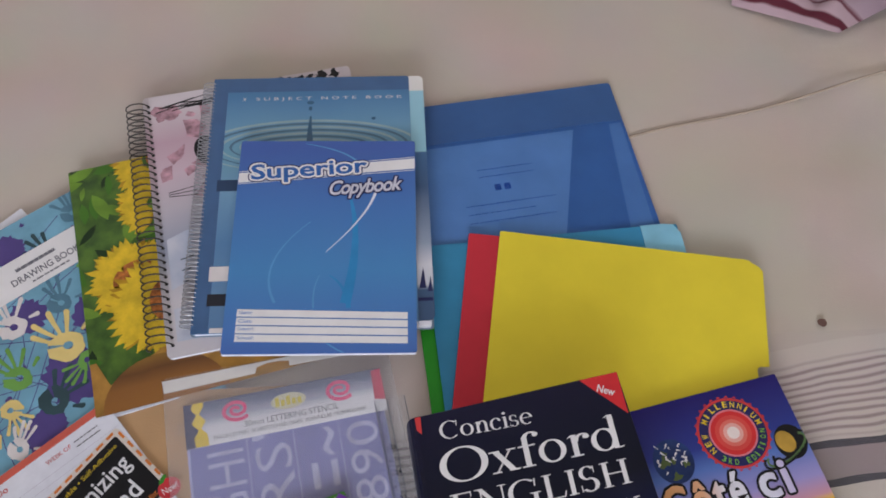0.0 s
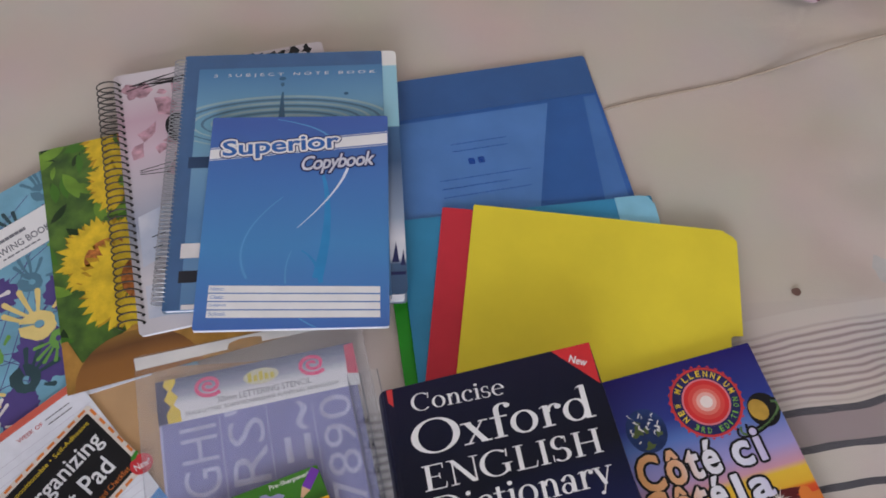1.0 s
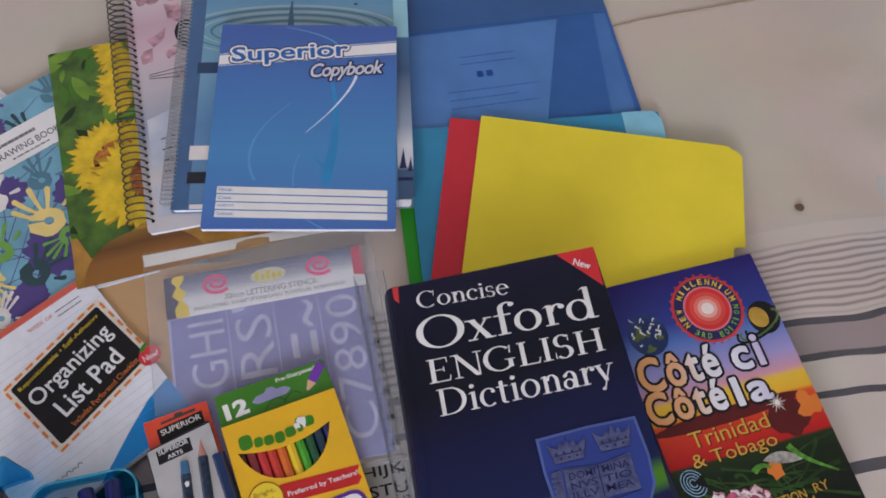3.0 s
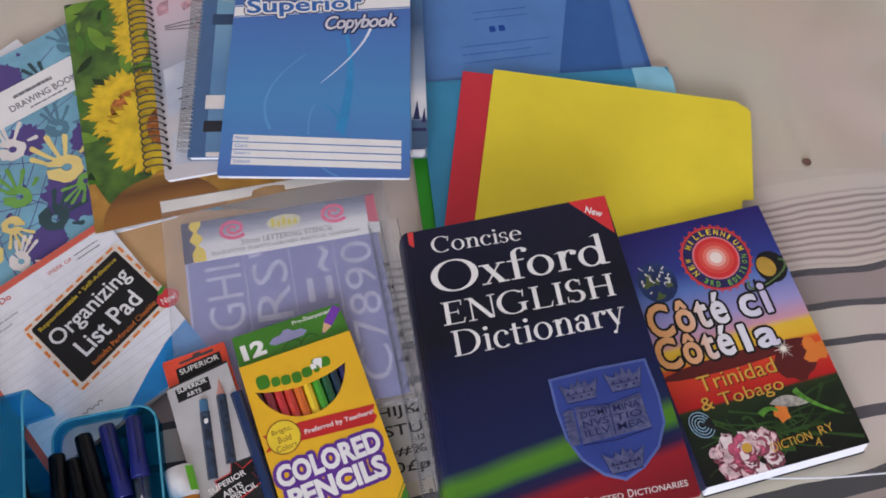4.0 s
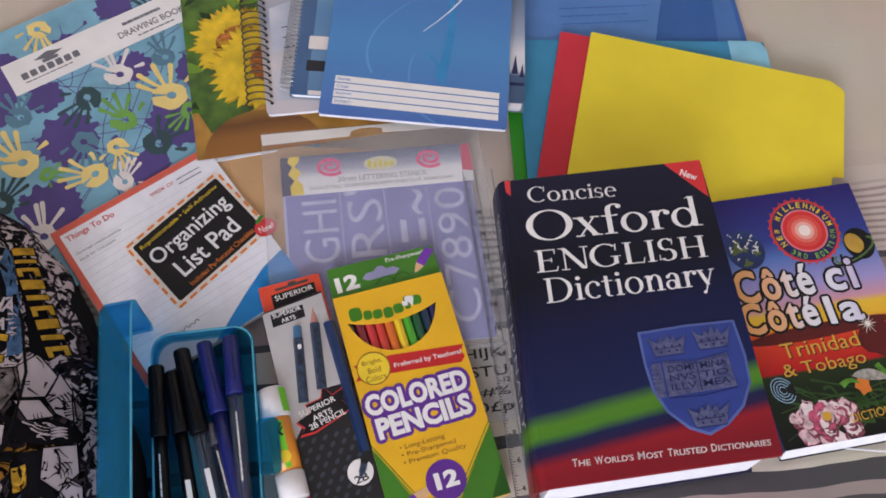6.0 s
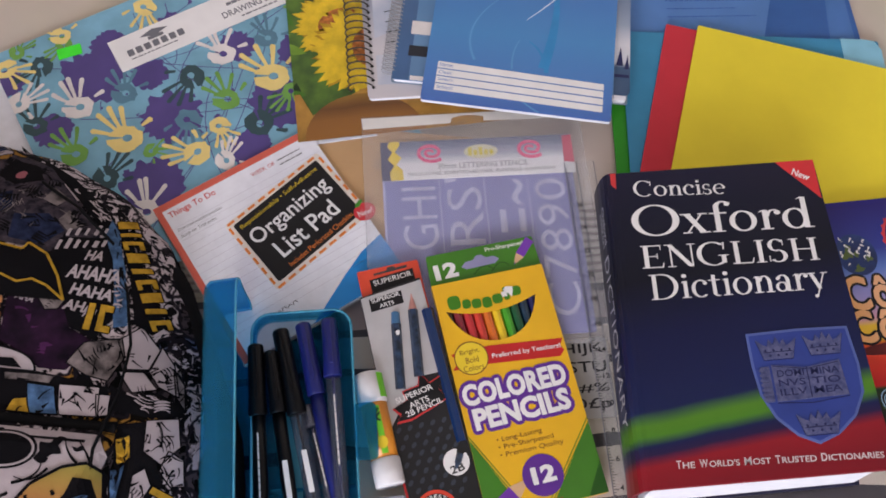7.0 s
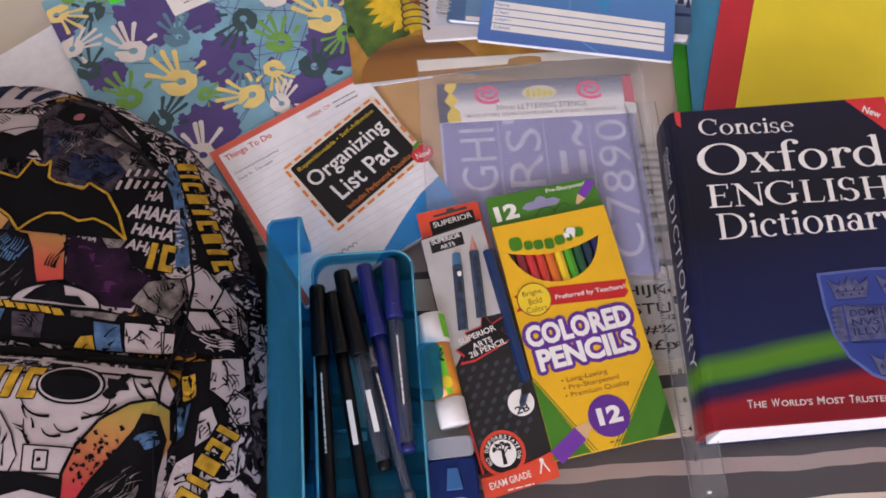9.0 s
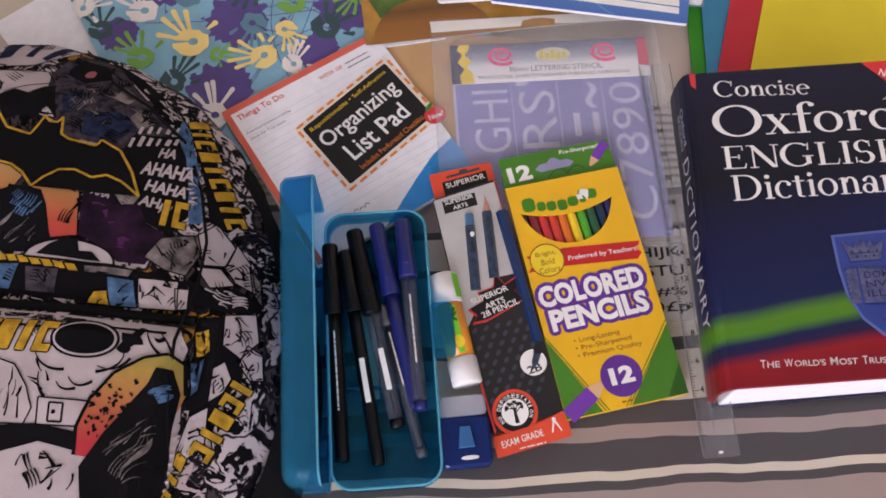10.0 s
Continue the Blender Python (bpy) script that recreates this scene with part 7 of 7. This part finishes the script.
panel("pale_panel", [(-382, 44), (-374, 50), (-364, 46), (-366, 38), (-374, 36)], 0.9, PRINT_GREY, "", 5, w=1.0, ln=6)
arch_in = ellipse(-394, -9, 29, 15, 4, 24, 0, 180)
drape("white_arch", [arch_in], 0.95, PRINT_WHITE, "white printed arch")
drape("arch_edge", rim_line(arch_in, 1.4), 1.2, PRINT_BLACK)
drape("arch_shape", [[(-416, -8), (-410, 0), (-404, -2), (-401, 6), (-397, 2), (-393, 6), (-390, -1), (-382, 0), (-374, -6)]], 1.3, PRINT_BLACK)
drape("dark_panel", [[(-386, 94), (-352, 104), (-336, 76), (-330, 50), (-338, 22), (-356, 28), (-368, 48), (-374, 62), (-388, 78)]], 0.68, PRINT_BLACK)
for t, x, y, w, h, r in (("HA", -364, 79, 12, 9, 6), ("AHAHA", -371, 63, 35, 11, 4), ("HAHA", -364, 51, 27, 9, 2), ("AHA", -364, 39, 19, 8, 4), ("HAHA", -398, 47, 22, 5.5, -6), ("AHA", -397, 41, 13, 5, -6), ("AH", -351, 37, 8, 7, 0)):
    drape_words(t, x, y, w, h, r, 1.0, PRINT_WHITE, 0.035, 0.12)
for k in range(12):
    x, y = -386 + 5.5 * (k % 6) + 2 * (k // 6), 83 + 13 * (k // 6) + 2.0 * (k % 6)
    if k != 11:
        drape("cry_bar", [outline(x, y, x + rb.uniform(1.8, 3.4), y + rb.uniform(6, 10), 0.5)], 1.0, PRINT_WHITE)
block_row((-349, 28), (9.6, 0.6), 2, (-0.12, 0.99), 20, 8.4, 1.1, PRINT_YELLOW)
# side panel with a slanting row of blocks beside blue
drape("blue_panel", [[(-362, 120), (-351, 108), (-336, 78), (-322, 38), (-330, 34), (-338, 62), (-346, 84), (-360, 104)]], 0.8, PRINT_BLUE, "blue printed strip")
drawing([(-362, 120), (-351, 108), (-336, 78), (-322, 38), (-330, 34), (-346, 84)], 16, 1.1, PRINT_BLACK, 1.5, 10, -60)
drawing([(-346, 76), (-338, 78), (-324, 40), (-330, 36)], 10, 1.2, PRINT_WHITE, 1.4, 5, 20, 0)
drape("dark_strip", [[(-363, 130), (-350, 116), (-318, 72), (-300, 46), (-306, 36), (-318, 40), (-332, 74), (-350, 106)]], 0.85, PRINT_BLACK)
block_row((-358, 119), (5.9, -9.2), 9, (0.86, 0.50), 12.5, 7.8, 1.2, PRINT_YELLOW)
# pale figures under the blocks and down the side
panel("pale_panel", [(-349, 3), (-343, 19), (-332, 24), (-322, 28), (-316, 15), (-320, -4), (-334, -3)], 0.9, PRINT_GREY, "grey printed figure", 16, w=1.4, ln=9)
panel("pale_panel", [(-324, 26), (-313, 40), (-298, 27), (-299, 11), (-312, 7)], 0.8, PRINT_WHITE, "white printed panel", 5, w=1.2)
panel("pale_panel", [(-298, 30), (-286, 18), (-276, -4), (-290, 0), (-300, 10)], 0.8, PRINT_WHITE, "white printed panel", 16, w=1.6, ln=9)
panel("pale_panel", [(-316, 4), (-302, 8), (-290, -2), (-304, -8)], 0.8, PRINT_WHITE, "white printed panel", 3, w=1.0, ln=7)
drape("dark_panel", [[(-318, -6), (-304, -10), (-290, -4), (-274, -8), (-268, -16), (-290, -22), (-312, -22)]], 0.8, PRINT_BLACK)
drawing([(-312, -8), (-290, -5), (-274, -9), (-272, -15), (-292, -20)], 14, 1.05, PRINT_WHITE, 1.2, 9, 0)
panel("pale_panel", [(-290, -24), (-272, -18), (-266, -36), (-274, -50), (-286, -44)], 0.8, PRINT_WHITE, "white printed panel", 14, w=1.4, ln=10)
drape("dark_panel", [[(-306, -30), (-290, -25), (-286, -45), (-276, -52), (-270, -60), (-282, -90), (-296, -92)]], 0.75, PRINT_BLACK)
for poly, material in (([(-304, -40), (-297, -35), (-293, -49), (-301, -55)], PRINT_YELLOW), ([(-303, -59), (-296, -53), (-294, -75), (-299, -80)], PRINT_BLUE)):
    panel("side_patch", poly, 1.0, material, "", 4, w=1.2, ln=6)
panel("pale_panel", [(-272, -40), (-262, -44), (-258, -60), (-266, -62), (-274, -54)], 0.8, PRINT_WHITE, "white printed panel", 10, w=1.3, ln=8)
panel("pale_panel", [(-286, 16), (-276, 6), (-270, -12), (-278, -4)], 0.8, PRINT_GREY, "grey printed panel", 10, w=1.3, ln=8)
panel("pale_panel", [(-288, -60), (-282, -54), (-276, -64), (-279, -74), (-286, -82)], 1.0, PRINT_WHITE, "white printed panel", 6, w=1.4, ln=7)
panel("pale_panel", [(-295, -93), (-285, -84), (-282, -108), (-290, -118), (-298, -115)], 1.0, PRINT_WHITE, "white printed panel", 5, w=1.2, ln=8)
block_row((-262, -66), (-3.4, -11.0), 5, (-0.94, 0.32), 13, 8.6, 1.0, PRINT_YELLOW)
block_row((-290, -118), (-1.6, -11.0), 3, (-0.8, 0.5), 8, 8.0, 1.0, PRINT_YELLOW)
# band above the zip
drape("print_band", [[(-500, -8), (-438, -12), (-405, -11), (-366, -6), (-343, -7), (-319, -8), (-313, -24), (-373, -33), (-427, -36), (-500, -36)]], 0.6, PRINT_BLACK)
for k in range(8):
    drape("yellow_dash", [[(-452 + 8 * k, -11), (-446 + 8 * k, -10.6), (-442 + 8 * k, -14.6), (-448 + 8 * k, -15.4)]], 1.1, PRINT_YELLOW)
for poly, material, n in (([(-367, -15), (-350, -14), (-344, -31), (-361, -33)], PRINT_BLUE, 3), ([(-348, -12), (-323, -9), (-319, -28), (-343, -31)], PRINT_WHITE, 12), ([(-324, -14), (-315, -13), (-313, -26), (-320, -28)], PRINT_WHITE, 1), ([(-376, -34), (-372, -26), (-364, -24), (-361, -33)], PRINT_YELLOW, 1), ([(-384, -10), (-352, -7), (-354, -13), (-382, -15)], PRINT_GREY, 6), ([(-420, -17), (-398, -15), (-396, -32), (-416, -33)], PRINT_DUSK, 6), ([(-446, -18), (-424, -16), (-426, -34), (-446, -34)], PRINT_BLUE, 5), ([(-470, -16), (-450, -17), (-450, -34), (-470, -34)], PRINT_GREY, 5)):
    panel("print_patch", poly, 0.95, material, "", n, w=1.5, ln=9)
zip_line = [(x, 1000 * zip_y(x / 1000)) for x in range(-600, -304, 6)]
part("zip_tape", tube([(x, y, bag_height(x / 1000, y / 1000) * 1000 + 1.2) for x, y in zip_line], 4.6, 8), CASE_BLACK, bag, "black zip along the front pocket", smooth=True)
# pocket front: line-drawn torso, oval mark, sunset disc with a dark draped shape
pocket = [(-500, -52), (-422, -47), (-370, -44), (-312, -40), (-305, -52), (-306, -62), (-300, -100), (-296, -142), (-340, -160), (-384, -162), (-500, -170)]
drape("pocket_panel", [pocket], 0.6, PRINT_WHITE, "white printed pocket panel")
for line in (((-392, -70), (-384, -84), (-370, -80)), ((-384, -84), (-382, -94), (-376, -98)), ((-366, -84), (-360, -92), (-352, -84)), ((-340, -60), (-334, -72), (-352, -78)), ((-400, -52), (-370, -50), (-318, -46)), ((-352, -74), (-340, -78), (-334, -66)), ((-372, -88), (-368, -94), (-360, -90)), ((-330, -46), (-326, -56), (-318, -60)), ((-322, -46), (-314, -52), (-310, -60))):
    drape("contour", [stroke(arc(*line, 8), 0.5, 2.0)], 1.0, PRINT_BLACK)
drape("ink_burst", [splat(-335, -53, 6, rb, 13, 0.6), splat(-340, -60, 3.4, rb, 9, 0.6), splat(-320, -52, 3, rb, 9, 0.6)], 1.05, PRINT_BLACK)
drawing([(-420, -52), (-384, -52), (-372, -70), (-366, -96), (-384, -96), (-396, -80)], 16, 1.0, PRINT_BLACK, 1.2, 9, None, 0.2)
panel("belt", [(-379, -99), (-350, -96), (-353, -112), (-376, -115)], 1.0, PRINT_WHITE)
drape("belt_buckle", rim_line([(-372, -101), (-364, -100), (-362, -111), (-370, -112)], 1.2) + [splat(-368, -106, 1.4, rb, 8, 0.2)], 1.3, PRINT_BLACK)
cuff = [(-412, -80), (-400, -82), (-388, -94), (-381, -106), (-383, -116), (-398, -118), (-420, -116)]
panel("belt", cuff, 1.0, PRINT_WHITE)
drawing(cuff, 12, 1.3, PRINT_BLACK, 0.9, 18, 100, 0)
drape("dark_panel", [[(-440, -118), (-397, -119), (-376, -114), (-350, -115), (-346, -126), (-372, -124), (-392, -134), (-440, -140)]], 1.1, PRINT_BLACK)
drawing([(-440, -142), (-392, -136), (-366, -128), (-342, -130), (-332, -142), (-340, -156), (-384, -160), (-440, -160)], 22, 1.0, PRINT_BLACK, 1.8, 12)
block_row((-430, -76), (12.2, 1.2), 4, (0.1, 0.99), 20, 10.6, 1.2, PRINT_YELLOW)
for rx, ry, off, material in ((20.5, 12.6, 1.0, PRINT_BLACK), (18.8, 11.2, 1.3, PRINT_WHITE), (17.4, 10.0, 1.6, PRINT_BLACK)):
    drape("oval_mark", [ellipse(-364, -59, rx, ry, 8, 28)], off, material, "black oval printed mark")
disc = [(-350, -128), (-353, -112), (-350, -94), (-341, -77), (-326, -64), (-312, -59), (-304, -62), (-301, -80), (-306, -110), (-330, -128)]
drape("sunset_disc", [disc], 1.5, PRINT_SUNSET, "orange and olive printed disc")
drape("disc_edge", rim_line(disc[:8], 2.0, False), 1.8, PRINT_BLACK)
drape("disc_fleck", [splat(rb.uniform(-350, -326), rb.uniform(-122, -78), rb.uniform(0.6, 1.8), rb, 7, 0.6) for _ in range(46)], 1.85, PRINT_BLACK)
cape = [(-345, -134), (-336, -112), (-326, -92), (-319, -79), (-317, -69), (-313, -73), (-308, -68), (-303, -80), (-303, -102), (-301, -126), (-299, -150), (-338, -156)]
drape("dark_shape", [cape], 2.0, PRINT_BLACK, "plain black draped shape")
drawing([(-318, -78), (-306, -76), (-304, -92), (-318, -90)], 14, 2.3, PRINT_BLUE, 1.6, 8, 30)
drawing([(-340, -140), (-322, -94), (-306, -90), (-304, -140)], 22, 2.3, PRINT_GREY, 0.55, 16, 55, 0.2)
# seam piping and the black back panel and strap beside it
part("side_piping", tube([(x, y, bag_height(x / 1000, y / 1000) * 1000 + 0.6) for x, y in ((-420, 140), (-385, 122), (-352, 98), (-330, 62), (-316, 25), (-311, -10), (-312, -50), (-308, -85), (-302, -120), (-298, -160))], 1.2, 6), CASE_BLACK, bag, smooth=True)
bm = bmesh.new()
low = []
for s, z in ((0.97, 0.0), (0.985, 0.010), (0.95, 0.018), (0.85, 0.022)):
    low.append([bm.verts.new((BAG_C[0] + s * bag_radius(2 * math.pi * i / 80) * math.cos(2 * math.pi * i / 80) + 0.022, BAG_C[1] + s * bag_radius(2 * math.pi * i / 80) * math.sin(2 * math.pi * i / 80) - 0.022, z)) for i in range(80)])
for p, q in zip(low, low[1:]):
    for i in range(80):
        bm.faces.new((p[i], p[(i + 1) % 80], q[(i + 1) % 80], q[i]))
part("back_panel", bm, CASE_BLACK, bag, "black padded back panel", smooth=True)
strap = bmesh.new()
path = arc((-330, 96), (-268, 40), (-250, -30), 12) + arc((-250, -30), (-234, -100), (-246, -170), 10)[1:]
ribbon = stroke(path, 22, 16)
prism(ribbon, 0.5, 9, 1.0, strap)
part("strap", strap, CASE_BLACK, bag, "black webbing strap")
